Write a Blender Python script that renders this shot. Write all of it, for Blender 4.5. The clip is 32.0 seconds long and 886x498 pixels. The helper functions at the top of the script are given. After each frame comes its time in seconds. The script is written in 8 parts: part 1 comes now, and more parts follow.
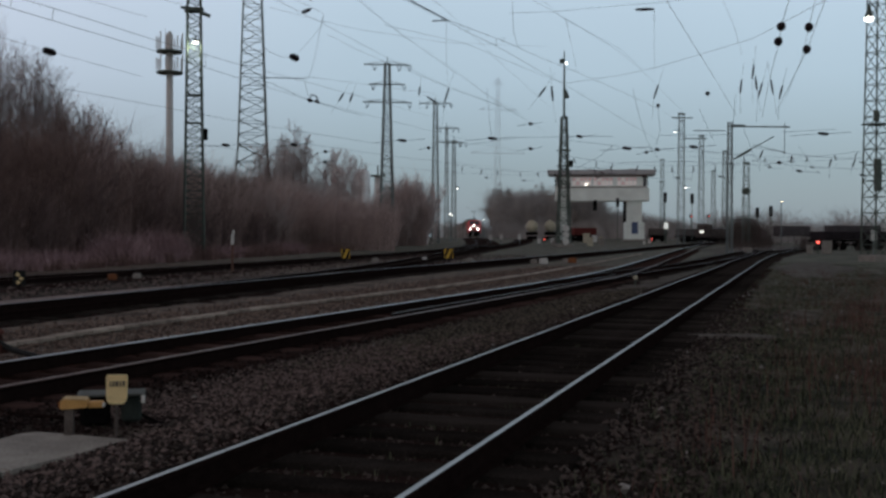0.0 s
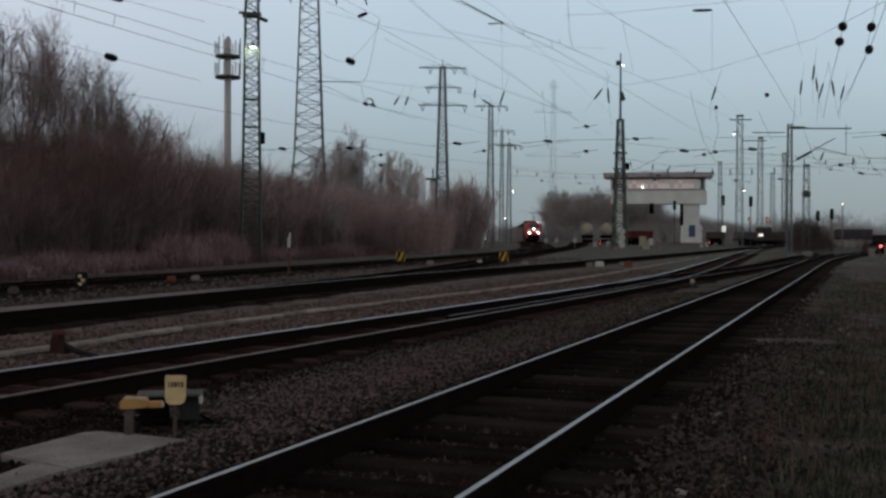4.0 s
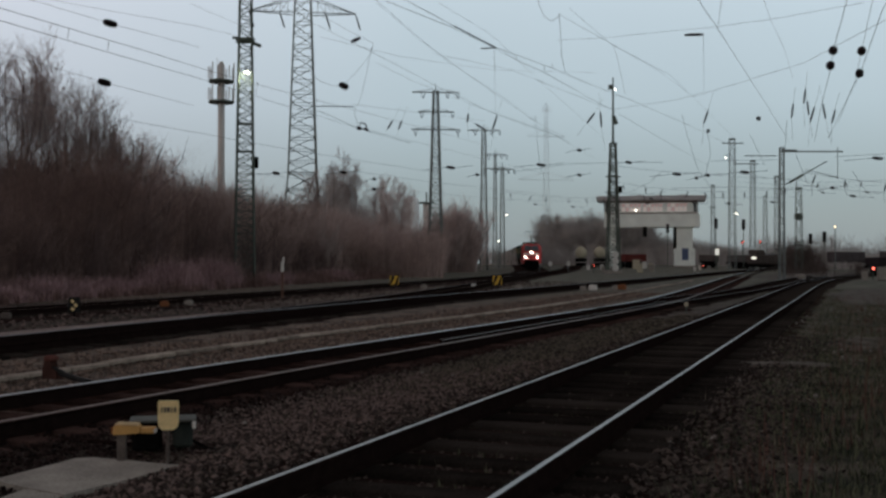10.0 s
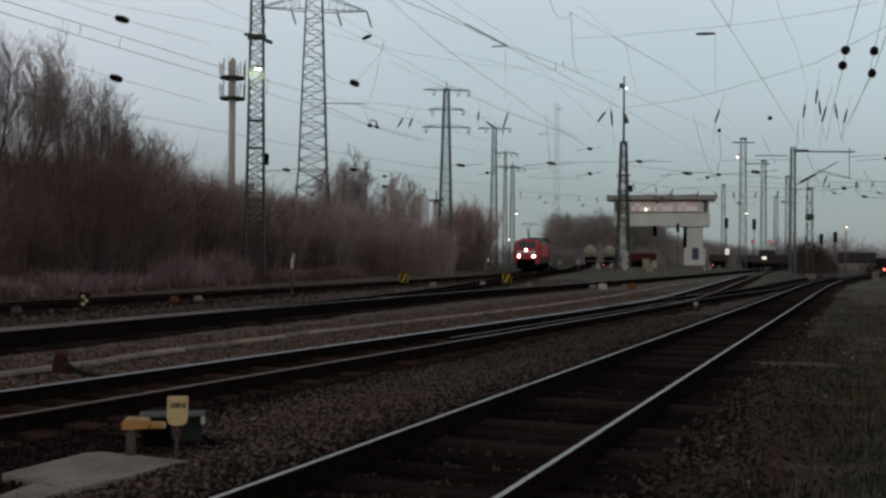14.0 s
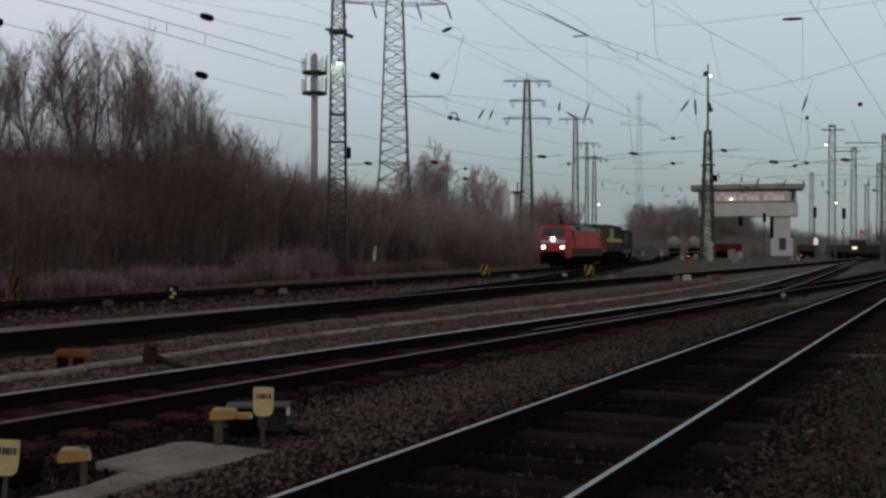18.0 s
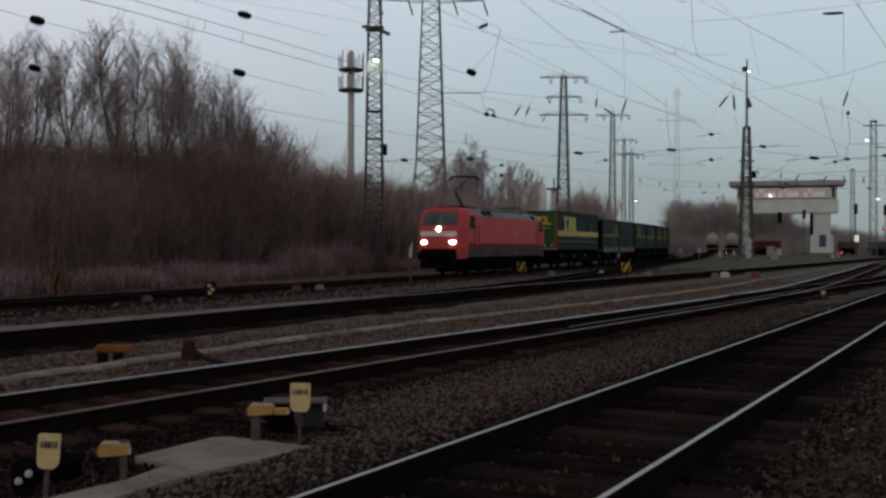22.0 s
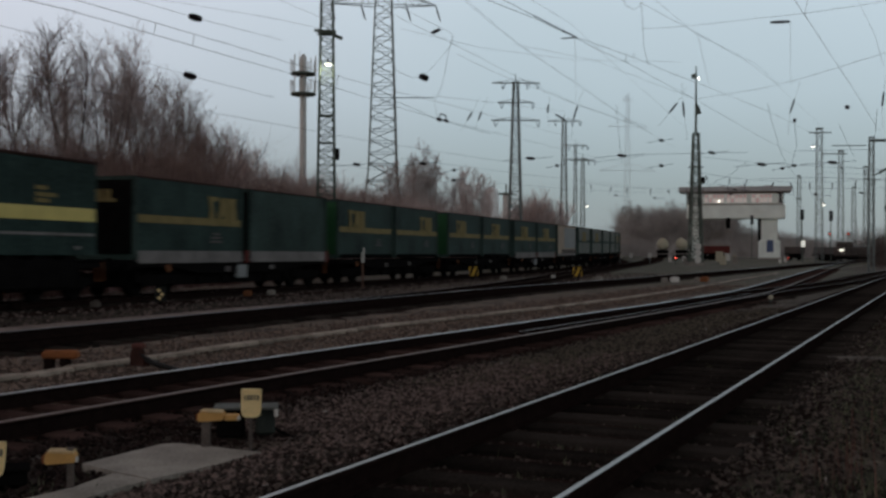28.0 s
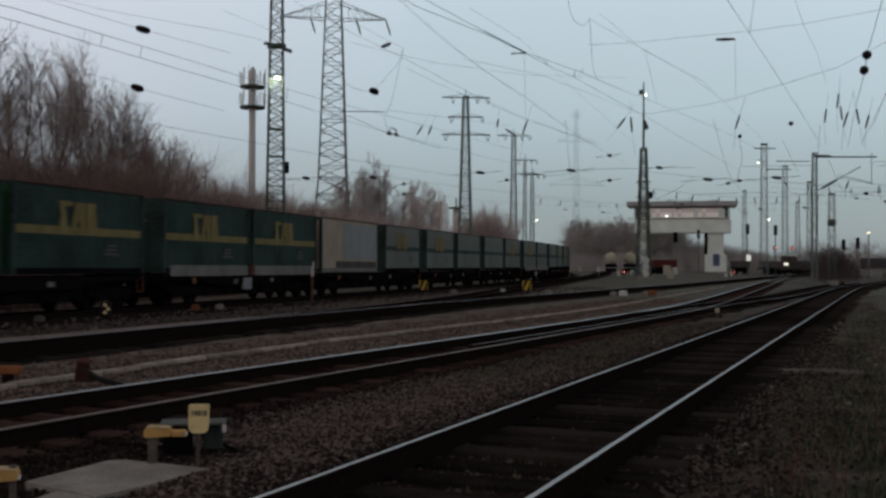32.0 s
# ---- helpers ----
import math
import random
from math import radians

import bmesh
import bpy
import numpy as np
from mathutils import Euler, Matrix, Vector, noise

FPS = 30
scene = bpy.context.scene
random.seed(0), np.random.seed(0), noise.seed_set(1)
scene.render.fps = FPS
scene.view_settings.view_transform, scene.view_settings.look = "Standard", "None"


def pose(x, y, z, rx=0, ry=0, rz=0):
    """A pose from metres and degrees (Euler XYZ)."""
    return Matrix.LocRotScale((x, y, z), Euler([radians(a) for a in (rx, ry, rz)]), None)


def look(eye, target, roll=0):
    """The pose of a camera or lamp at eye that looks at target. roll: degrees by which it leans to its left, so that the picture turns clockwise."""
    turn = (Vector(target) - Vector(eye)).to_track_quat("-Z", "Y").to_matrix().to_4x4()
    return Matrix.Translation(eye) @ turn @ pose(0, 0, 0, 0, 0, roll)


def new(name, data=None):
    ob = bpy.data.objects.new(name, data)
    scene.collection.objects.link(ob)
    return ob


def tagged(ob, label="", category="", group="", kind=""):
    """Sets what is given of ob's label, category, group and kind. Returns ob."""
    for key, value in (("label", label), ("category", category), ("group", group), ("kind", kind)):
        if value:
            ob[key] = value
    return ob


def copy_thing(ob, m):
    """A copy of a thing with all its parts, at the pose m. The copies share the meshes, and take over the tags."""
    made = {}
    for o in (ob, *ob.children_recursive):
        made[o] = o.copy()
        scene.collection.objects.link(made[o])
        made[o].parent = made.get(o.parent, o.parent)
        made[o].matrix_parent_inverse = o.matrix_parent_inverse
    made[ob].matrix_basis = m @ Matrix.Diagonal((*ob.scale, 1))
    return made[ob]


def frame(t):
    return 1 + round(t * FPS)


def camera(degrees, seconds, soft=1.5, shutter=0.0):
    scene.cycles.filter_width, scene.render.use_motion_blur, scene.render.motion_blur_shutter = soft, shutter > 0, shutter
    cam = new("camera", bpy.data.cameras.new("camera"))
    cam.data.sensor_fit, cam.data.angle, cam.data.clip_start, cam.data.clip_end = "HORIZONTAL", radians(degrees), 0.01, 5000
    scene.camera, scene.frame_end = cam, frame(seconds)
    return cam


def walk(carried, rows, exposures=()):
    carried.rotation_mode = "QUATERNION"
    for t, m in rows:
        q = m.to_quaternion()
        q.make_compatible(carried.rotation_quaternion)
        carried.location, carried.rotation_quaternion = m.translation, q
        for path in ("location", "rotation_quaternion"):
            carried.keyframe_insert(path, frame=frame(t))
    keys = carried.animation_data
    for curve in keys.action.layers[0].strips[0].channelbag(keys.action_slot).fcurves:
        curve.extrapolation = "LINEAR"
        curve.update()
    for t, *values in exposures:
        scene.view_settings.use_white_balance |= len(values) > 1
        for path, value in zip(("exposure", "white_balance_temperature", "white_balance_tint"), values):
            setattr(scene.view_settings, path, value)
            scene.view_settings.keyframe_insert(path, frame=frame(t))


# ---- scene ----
cam = camera(44.0, 32.0, 2.7, 0.8)
PATH = [
    (0.0, pose(0, 0, 1.55, 89.37, -0.19, -1.11)),
    (0.5, pose(0, 0, 1.55, 89.36, -0.29, -0.37)),
    (1.0, pose(0, 0, 1.55, 89.29, -0.12, 0.44)),
    (1.5, pose(0, 0, 1.55, 89.24, 0.00, 1.05)),
    (2.0, pose(0, 0, 1.55, 89.38, 0.05, 2.01)),
    (2.5, pose(0, 0, 1.55, 89.32, -0.00, 2.23)),
    (3.0, pose(0, 0, 1.55, 89.52, -0.12, 2.17)),
    (3.5, pose(0, 0, 1.55, 89.44, -0.19, 1.84)),
    (5.5, pose(0, 0, 1.55, 89.91, -0.33, 1.71)),
    (6.0, pose(0, 0, 1.55, 89.87, -0.23, 2.28)),
    (6.5, pose(0, 0, 1.55, 89.84, -0.26, 2.55)),
    (7.0, pose(0, 0, 1.55, 89.91, -0.14, 2.63)),
    (7.5, pose(0, 0, 1.55, 90.19, -0.25, 2.58)),
    (8.0, pose(0, 0, 1.55, 90.14, -0.24, 2.35)),
    (8.5, pose(0, 0, 1.55, 90.14, -0.17, 1.46)),
    (9.0, pose(0, 0, 1.55, 90.25, -0.08, 1.13)),
    (9.5, pose(0, 0, 1.55, 90.55, -0.22, 1.40)),
    (10.0, pose(0, 0, 1.55, 90.76, -0.09, 1.43)),
    (10.5, pose(0, 0, 1.55, 90.74, -0.07, 1.63)),
    (11.0, pose(0, 0, 1.55, 90.78, -0.21, 1.57)),
    (11.5, pose(0, 0, 1.55, 90.84, -0.35, 1.80)),
    (12.0, pose(0, 0, 1.55, 90.73, -0.27, 1.85)),
    (12.5, pose(0, 0, 1.55, 90.56, -0.32, 1.50)),
    (13.0, pose(0, 0, 1.55, 90.62, -0.25, 1.20)),
    (13.5, pose(0, 0, 1.55, 90.65, -0.58, 1.71)),
    (14.0, pose(0, 0, 1.55, 90.64, -0.50, 1.93)),
    (14.5, pose(0, 0, 1.55, 90.51, -0.34, 2.28)),
    (16.5, pose(0, 0, 1.55, 90.02, -0.25, 5.64)),
    (17.0, pose(0, 0, 1.55, 89.90, -0.08, 6.05)),
    (17.5, pose(0, 0, 1.55, 90.04, -0.24, 6.07)),
    (18.0, pose(0, 0, 1.55, 90.20, -0.18, 6.18)),
    (18.5, pose(0, 0, 1.55, 90.30, -0.25, 6.40)),
    (19.0, pose(0, 0, 1.55, 90.19, -0.15, 6.44)),
    (19.5, pose(0, 0, 1.55, 90.15, -0.11, 6.40)),
    (20.0, pose(0, 0, 1.55, 90.06, -0.22, 6.42)),
    (20.5, pose(0, 0, 1.55, 90.20, -0.45, 6.76)),
    (21.0, pose(0, 0, 1.55, 90.06, -0.41, 6.83)),
    (21.5, pose(0, 0, 1.55, 89.93, -0.33, 7.68)),
    (22.0, pose(0, 0, 1.55, 90.02, -0.24, 8.07)),
    (22.5, pose(0, 0, 1.55, 89.97, -0.26, 8.24)),
    (23.0, pose(0, 0, 1.55, 90.04, -0.21, 8.23)),
    (23.5, pose(0, 0, 1.55, 90.06, -0.19, 8.08)),
    (24.0, pose(0, 0, 1.55, 89.93, -0.10, 7.85)),
    (24.5, pose(0, 0, 1.55, 89.90, -0.03, 7.92)),
    (26.5, pose(0, 0, 1.55, 90.50, -0.19, 7.81)),
    (27.0, pose(0, 0, 1.55, 90.56, -0.23, 7.43)),
    (27.5, pose(0, 0, 1.55, 90.45, -0.23, 6.51)),
    (28.0, pose(0, 0, 1.55, 90.28, -0.29, 5.58)),
    (28.5, pose(0, 0, 1.55, 90.38, -0.30, 4.67)),
    (29.0, pose(0, 0, 1.55, 90.57, -0.32, 4.36)),
    (29.5, pose(0, 0, 1.55, 90.61, -0.33, 3.97)),
    (30.0, pose(0, 0, 1.55, 90.62, -0.29, 3.40)),
    (30.5, pose(0, 0, 1.55, 90.60, -0.34, 2.75)),
    (31.0, pose(0, 0, 1.55, 91.01, -0.41, 2.36)),
    (31.5, pose(0, 0, 1.55, 91.14, -0.44, 2.32)),
    (32.0, pose(0, 0, 1.55, 91.02, -0.28, 2.97)),
]
# the picture is bluer at first, then settles
TINTS = ((0.0, 0.0, 6080, 10), (1.5, 0.0, 6220, 10), (3.0, 0.0, 6270, 10), (6.5, 0.0, 6320, 10), (9.0, 0.0, 6420, 10), (12.0, 0.0, 6680, 10), (15.0, 0.0, 6650, 10), (20.0, 0.0, 6600, 10), (26.0, 0.0, 6530, 10), (32.0, 0.0, 6500, 10))
walk(cam, PATH, TINTS)

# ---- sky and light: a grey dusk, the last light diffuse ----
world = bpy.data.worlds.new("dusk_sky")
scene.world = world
world.use_nodes = True
wn, wl = world.node_tree.nodes, world.node_tree.links
wn.clear()
w_out = wn.new("ShaderNodeOutputWorld")
w_bg = wn.new("ShaderNodeBackground")
w_sky = wn.new("ShaderNodeTexSky")
w_sky.sky_type = "NISHITA"
w_sky.sun_disc = False
w_sky.sun_elevation = radians(4)
w_sky.sun_rotation = radians(250)
w_sky.air_density, w_sky.dust_density, w_sky.ozone_density = 1.0, 1.0, 2.0
w_co = wn.new("ShaderNodeTexCoord")
w_sep = wn.new("ShaderNodeSeparateXYZ")
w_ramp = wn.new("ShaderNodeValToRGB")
# Overhead, above the visible band, the sky is darkened to limit ground light.
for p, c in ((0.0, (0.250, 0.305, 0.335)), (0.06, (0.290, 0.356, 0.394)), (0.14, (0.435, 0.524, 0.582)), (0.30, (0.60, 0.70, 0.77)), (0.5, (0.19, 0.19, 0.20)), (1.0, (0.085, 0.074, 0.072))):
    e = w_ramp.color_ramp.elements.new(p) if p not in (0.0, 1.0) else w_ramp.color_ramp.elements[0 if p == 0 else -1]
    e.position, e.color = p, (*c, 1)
w_side = wn.new("ShaderNodeMapRange")
w_side.inputs["From Min"].default_value = -0.05
w_side.inputs["From Max"].default_value = -0.55
w_pink = wn.new("ShaderNodeMixRGB")
w_pink.blend_type = "MULTIPLY"
w_pink.inputs[2].default_value = (1.24, 1.07, 1.09, 1)
w_cloud = wn.new("ShaderNodeTexNoise")
w_cloud.inputs["Scale"].default_value = 2.2
w_cloud.inputs["Detail"].default_value = 3
w_cr = wn.new("ShaderNodeMapRange")
w_cr.inputs["To Min"].default_value = 0.92
w_cr.inputs["To Max"].default_value = 1.08
w_mul = wn.new("ShaderNodeMixRGB")
w_mul.blend_type = "MULTIPLY"
w_mul.inputs[0].default_value = 1.0
w_sk = wn.new("ShaderNodeMixRGB")
w_sk.blend_type = "MIX"
w_sk.inputs[0].default_value = 0.03
wl.new(w_co.outputs["Generated"], w_sep.inputs[0])
wl.new(w_sep.outputs["Z"], w_ramp.inputs[0])
wl.new(w_sep.outputs["X"], w_side.inputs["Value"])
wl.new(w_side.outputs[0], w_pink.inputs[0])
wl.new(w_ramp.outputs[0], w_pink.inputs[1])
wl.new(w_co.outputs["Generated"], w_cloud.inputs["Vector"])
wl.new(w_cloud.outputs[0], w_cr.inputs["Value"])
wl.new(w_pink.outputs[0], w_mul.inputs[1])
wl.new(w_cr.outputs[0], w_mul.inputs[2])
wl.new(w_mul.outputs[0], w_sk.inputs[1])
wl.new(w_sky.outputs[0], w_sk.inputs[2])
# Behind the camera the sky is dimmed and warmed.
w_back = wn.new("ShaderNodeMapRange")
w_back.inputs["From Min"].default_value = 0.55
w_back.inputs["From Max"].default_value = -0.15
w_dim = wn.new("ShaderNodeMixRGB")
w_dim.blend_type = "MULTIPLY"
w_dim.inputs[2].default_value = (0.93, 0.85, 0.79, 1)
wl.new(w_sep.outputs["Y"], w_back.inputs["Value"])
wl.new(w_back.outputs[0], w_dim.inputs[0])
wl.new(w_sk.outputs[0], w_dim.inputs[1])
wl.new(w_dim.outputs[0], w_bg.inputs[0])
w_bg.inputs[1].default_value = 1.0
wl.new(w_bg.outputs[0], w_out.inputs[0])
sun = new("sun", bpy.data.lights.new("sun", "SUN"))
sun.data.energy, sun.data.angle, sun.data.color = 0.06, radians(30), (1.0, 0.93, 0.88)
sun.matrix_world = look((-60, -20, 30), (0, 40, 0))


# ---- materials ----
def mat(name, col, rough=0.8, metal=0.0, var=0.3, scale=6.0, fine=60.0, bump=0.15, col2=None, blend=0.5, spec=0.06, isl=0.0, rnd=0.0):
    m = bpy.data.materials.new(name)
    m.use_nodes = True
    n, l = m.node_tree.nodes, m.node_tree.links
    b = n["Principled BSDF"]
    b.inputs["Roughness"].default_value = rough
    b.inputs["Metallic"].default_value = metal
    b.inputs["Specular IOR Level"].default_value = spec
    co = n.new("ShaderNodeTexCoord")
    big, small = n.new("ShaderNodeTexNoise"), n.new("ShaderNodeTexNoise")
    for t, s, d in ((big, scale, 4), (small, fine, 3)):
        t.inputs["Scale"].default_value = s
        t.inputs["Detail"].default_value = d
        l.new(co.outputs["Object"], t.inputs["Vector"])
    mix = n.new("ShaderNodeMixRGB")
    mix.inputs[0].default_value = 0.45
    l.new(big.outputs[0], mix.inputs[1])
    l.new(small.outputs[0], mix.inputs[2])
    src = mix.outputs[0]
    if isl or rnd:
        add = n.new("ShaderNodeMath")
        add.operation = "MULTIPLY_ADD"
        add.inputs[1].default_value = isl or rnd
        if isl:
            l.new(n.new("ShaderNodeNewGeometry").outputs["Random Per Island"], add.inputs[0])
        else:
            l.new(n.new("ShaderNodeObjectInfo").outputs["Random"], add.inputs[0])
        off = n.new("ShaderNodeMath")
        off.inputs[1].default_value = -0.5 * (isl or rnd)
        l.new(src, add.inputs[2])
        l.new(add.outputs[0], off.inputs[0])
        src = off.outputs[0]
    ramp = n.new("ShaderNodeValToRGB")
    e = ramp.color_ramp.elements
    e[0].position, e[1].position = 0.32, 0.68
    c2 = col2 or tuple(min(1, c * (1 + var)) for c in col)
    e[0].color = (*[c * (1 - var) for c in col], 1)
    e[1].color = (*c2, 1)
    l.new(src, ramp.inputs[0])
    l.new(ramp.outputs[0], b.inputs["Base Color"])
    if bump:
        bp = n.new("ShaderNodeBump")
        bp.inputs["Strength"].default_value = bump
        bp.inputs["Distance"].default_value = 0.02
        l.new(small.outputs[0], bp.inputs["Height"])
        l.new(bp.outputs[0], b.inputs["Normal"])
    return m


def glow(name, col, strength):
    m = bpy.data.materials.new(name)
    m.use_nodes = True
    b = m.node_tree.nodes["Principled BSDF"]
    b.inputs["Base Color"].default_value = (*col, 1)
    b.inputs["Emission Color"].default_value = (*col, 1)
    b.inputs["Emission Strength"].default_value = strength
    return m


M_BALLAST = mat("ballast", (0.034, 0.0225, 0.020), 0.95, var=0.55, scale=1.3, fine=26, bump=0.9, spec=0.0)
M_STONE = mat("ballast_stone", (0.122, 0.091, 0.082), 0.95, var=0.6, scale=4, fine=40, isl=1.0, bump=0.3)
M_PALE = mat("pale_stone", (0.26, 0.24, 0.22), 0.9, var=0.3, isl=0.4)
M_WOOD = mat("old_sleeper_wood", (0.033, 0.0275, 0.0242), 0.95, var=0.5, scale=3, fine=45, bump=0.6, rnd=0.4, spec=0.0)
M_WOOD_B = mat("weathered_brown_sleeper_wood", (0.062, 0.038, 0.033), 0.95, var=0.5, scale=3, fine=45, bump=0.6, rnd=0.4, spec=0.0)
M_RUST = mat("rail_rust", (0.016, 0.010, 0.009), 0.9, var=0.4, scale=8, fine=60, bump=0.3, spec=0.0)
M_HEAD = mat("polished_rail_head", (0.49, 0.485, 0.48), 0.33, 1.0, var=0.15, scale=5, fine=90, bump=0.03)
M_HEAD_NEAR = mat("worn_rail_head", (0.375, 0.355, 0.345), 0.40, 1.0, var=0.25, scale=4, fine=70, bump=0.06)
M_HEAD_RUST = mat("rusty_rail_head", (0.235, 0.172, 0.15), 0.5, 0.7, var=0.25, scale=5, fine=90, bump=0.05)
M_HEAD_DULL = mat("dull_rail_head", (0.26, 0.25, 0.255), 0.48, 1.0, var=0.25, scale=5, fine=90, bump=0.05)
M_CONC = mat("concrete", (0.27, 0.245, 0.22), 0.9, var=0.25, scale=3, fine=50, bump=0.25)
M_TROUGH = mat("trough_concrete", (0.36, 0.30, 0.25), 0.92, var=0.45, scale=3, fine=40, bump=0.3, rnd=0.25)
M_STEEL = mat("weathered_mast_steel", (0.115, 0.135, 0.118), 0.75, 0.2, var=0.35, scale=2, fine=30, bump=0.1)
# Lighter version of the mast steel, with haze painted in for far masts.
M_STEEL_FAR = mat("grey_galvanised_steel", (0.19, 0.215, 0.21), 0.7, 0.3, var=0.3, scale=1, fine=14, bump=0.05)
M_WAGON = mat("grey_brown_wagon_paint", (0.09, 0.075, 0.07), 0.8, var=0.35, scale=0.8, fine=10)
M_WAGON_C = mat("dull_slate_wagon_paint", (0.080, 0.070, 0.074), 0.8, var=0.35, scale=0.8, fine=10)
M_WAGON_B = mat("black_brown_wagon_paint", (0.030, 0.024, 0.027), 0.8, var=0.35, scale=0.8, fine=10)
# Kept near black so the colour also carries the shade under vehicles.
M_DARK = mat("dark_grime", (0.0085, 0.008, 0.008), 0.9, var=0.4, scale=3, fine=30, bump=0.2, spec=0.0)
# Steel colour bleached towards the sky to paint the haze over it.
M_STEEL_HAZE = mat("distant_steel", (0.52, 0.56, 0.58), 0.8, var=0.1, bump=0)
M_WIRE = mat("wire", (0.11, 0.115, 0.12), 0.7, 0.4, var=0.2, bump=0)
M_INSUL = mat("brown_insulator_glaze", (0.018, 0.013, 0.014), 0.35, var=0.3, bump=0)
M_YELLOW = mat("yellow_paint", (0.56, 0.32, 0.115), 0.65, var=0.2, scale=9, fine=70, bump=0.1)
M_CREAM = mat("cream_enamel", (0.82, 0.62, 0.32), 0.6, var=0.15, scale=9, fine=70, bump=0.05)
M_BLACK = mat("black_paint", (0.02, 0.02, 0.02), 0.6, var=0.3)
M_WHITE = mat("white_paint", (0.62, 0.60, 0.57), 0.7, var=0.2)
M_ORANGE = mat("faded_orange_paint", (0.21, 0.085, 0.04), 0.75, var=0.35, scale=7)
M_GREYBOX = mat("grey_green_enclosure", (0.12, 0.125, 0.112), 0.65, var=0.3)
M_BARK = mat("bark", (0.15, 0.122, 0.115), 0.95, var=0.35, scale=3, fine=30, bump=0.3)
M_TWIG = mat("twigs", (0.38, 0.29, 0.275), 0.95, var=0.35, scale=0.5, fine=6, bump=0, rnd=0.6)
# Distance haze is painted into the next two twig colours.
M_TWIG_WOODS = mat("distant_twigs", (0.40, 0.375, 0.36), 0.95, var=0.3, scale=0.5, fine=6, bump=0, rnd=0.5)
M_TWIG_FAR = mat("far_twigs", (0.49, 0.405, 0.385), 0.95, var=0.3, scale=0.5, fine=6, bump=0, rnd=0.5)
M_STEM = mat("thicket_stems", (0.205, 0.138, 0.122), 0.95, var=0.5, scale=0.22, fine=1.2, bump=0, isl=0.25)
# Paler copy of the stems; the lightening is painted distance haze.
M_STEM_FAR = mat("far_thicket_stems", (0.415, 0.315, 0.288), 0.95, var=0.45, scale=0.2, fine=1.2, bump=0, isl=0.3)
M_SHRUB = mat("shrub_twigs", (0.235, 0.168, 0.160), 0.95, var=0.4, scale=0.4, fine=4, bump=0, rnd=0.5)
M_BRAMBLE = mat("dead_bramble", (0.42, 0.285, 0.295), 0.95, var=0.35, scale=0.5, fine=5, bump=0, isl=0.5)
M_BLUEDOOR = mat("blue_door_paint", (0.10, 0.13, 0.22), 0.6, var=0.2)
M_STONE_B = mat("brown_yard_stone", (0.165, 0.122, 0.102), 0.95, var=0.45, scale=4, fine=40, isl=0.6, bump=0.3)
M_STRAW = mat("dry_grass", (0.204, 0.132, 0.121), 0.95, var=0.35, scale=0.6, fine=8, bump=0, isl=0.5)
M_GRASS = mat("winter_grass", (0.056, 0.070, 0.042), 0.95, var=0.5, scale=0.8, fine=5, bump=0, isl=0.7, col2=(0.15, 0.155, 0.10))
M_PALEGRASS = mat("pale_dry_grass", (0.16, 0.135, 0.10), 0.95, var=0.4, scale=0.8, fine=8, bump=0, isl=0.7)
M_WEED = mat("dead_weed", (0.125, 0.070, 0.058), 0.95, var=0.4, scale=0.8, fine=8, bump=0, isl=0.6)
M_RED = mat("traffic_red_paint", (0.66, 0.10, 0.10), 0.5, var=0.14, scale=0.9, fine=14, bump=0.02)
M_SKIRT = mat("grey_skirt_paint", (0.115, 0.10, 0.098), 0.65, var=0.3, scale=1.2, fine=20, bump=0.05)
M_ROOF = mat("grey_roof_paint", (0.27, 0.28, 0.285), 0.65, var=0.2, scale=1.0, fine=16, bump=0.05)
M_LGREY = mat("light_grey_band", (0.80, 0.74, 0.72), 0.6, var=0.12)
M_GREEN = mat("dark_green_tarpaulin", (0.026, 0.047, 0.042), 0.6, var=0.6, scale=0.6, fine=9, bump=0.1)
M_GREEN_B = mat("faded_green_tarpaulin", (0.038, 0.060, 0.054), 0.7, var=0.65, scale=0.5, fine=9, bump=0.1)
M_PALETARP = mat("pale_green_grey_tarpaulin", (0.165, 0.175, 0.160), 0.75, var=0.3, scale=0.5, fine=9, bump=0.1)
M_LOCOSKIRT = mat("olive_grey_skirt_grime", (0.078, 0.072, 0.064), 0.75, var=0.35, scale=1.2, fine=20, bump=0.05)
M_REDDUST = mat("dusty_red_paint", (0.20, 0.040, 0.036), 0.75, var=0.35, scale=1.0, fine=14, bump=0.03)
M_GREEN_E = mat("dull_leaf_green_end_wall", (0.026, 0.085, 0.036), 0.55, var=0.2, scale=0.8, fine=12)
M_GREEN_F = mat("leaf_green_paint", (0.038, 0.122, 0.052), 0.55, var=0.2, scale=0.8, fine=12)
M_LOGO = mat("yellow_lettering", (0.64, 0.53, 0.19), 0.6, var=0.15, scale=1.5)
M_LOGO_B = mat("faded_yellow_lettering", (0.225, 0.175, 0.078), 0.7, var=0.25, scale=1.5)
M_LOGO_F = mat("bright_yellow_lettering", (0.72, 0.50, 0.05), 0.55, var=0.1)
M_BEIGE = mat("beige_tarpaulin", (0.38, 0.305, 0.245), 0.75, var=0.2, scale=0.7, fine=9, bump=0.1)
M_REDORANGE = mat("red_orange_edge", (0.34, 0.10, 0.05), 0.6, var=0.25)
M_ROOFRAIL = mat("red_brown_roof_rail", (0.050, 0.027, 0.023), 0.7, var=0.3, scale=1.0, fine=12)
M_SILL = mat("whitish_wagon_panel", (0.20, 0.185, 0.18), 0.75, var=0.35, scale=1.2, fine=18)
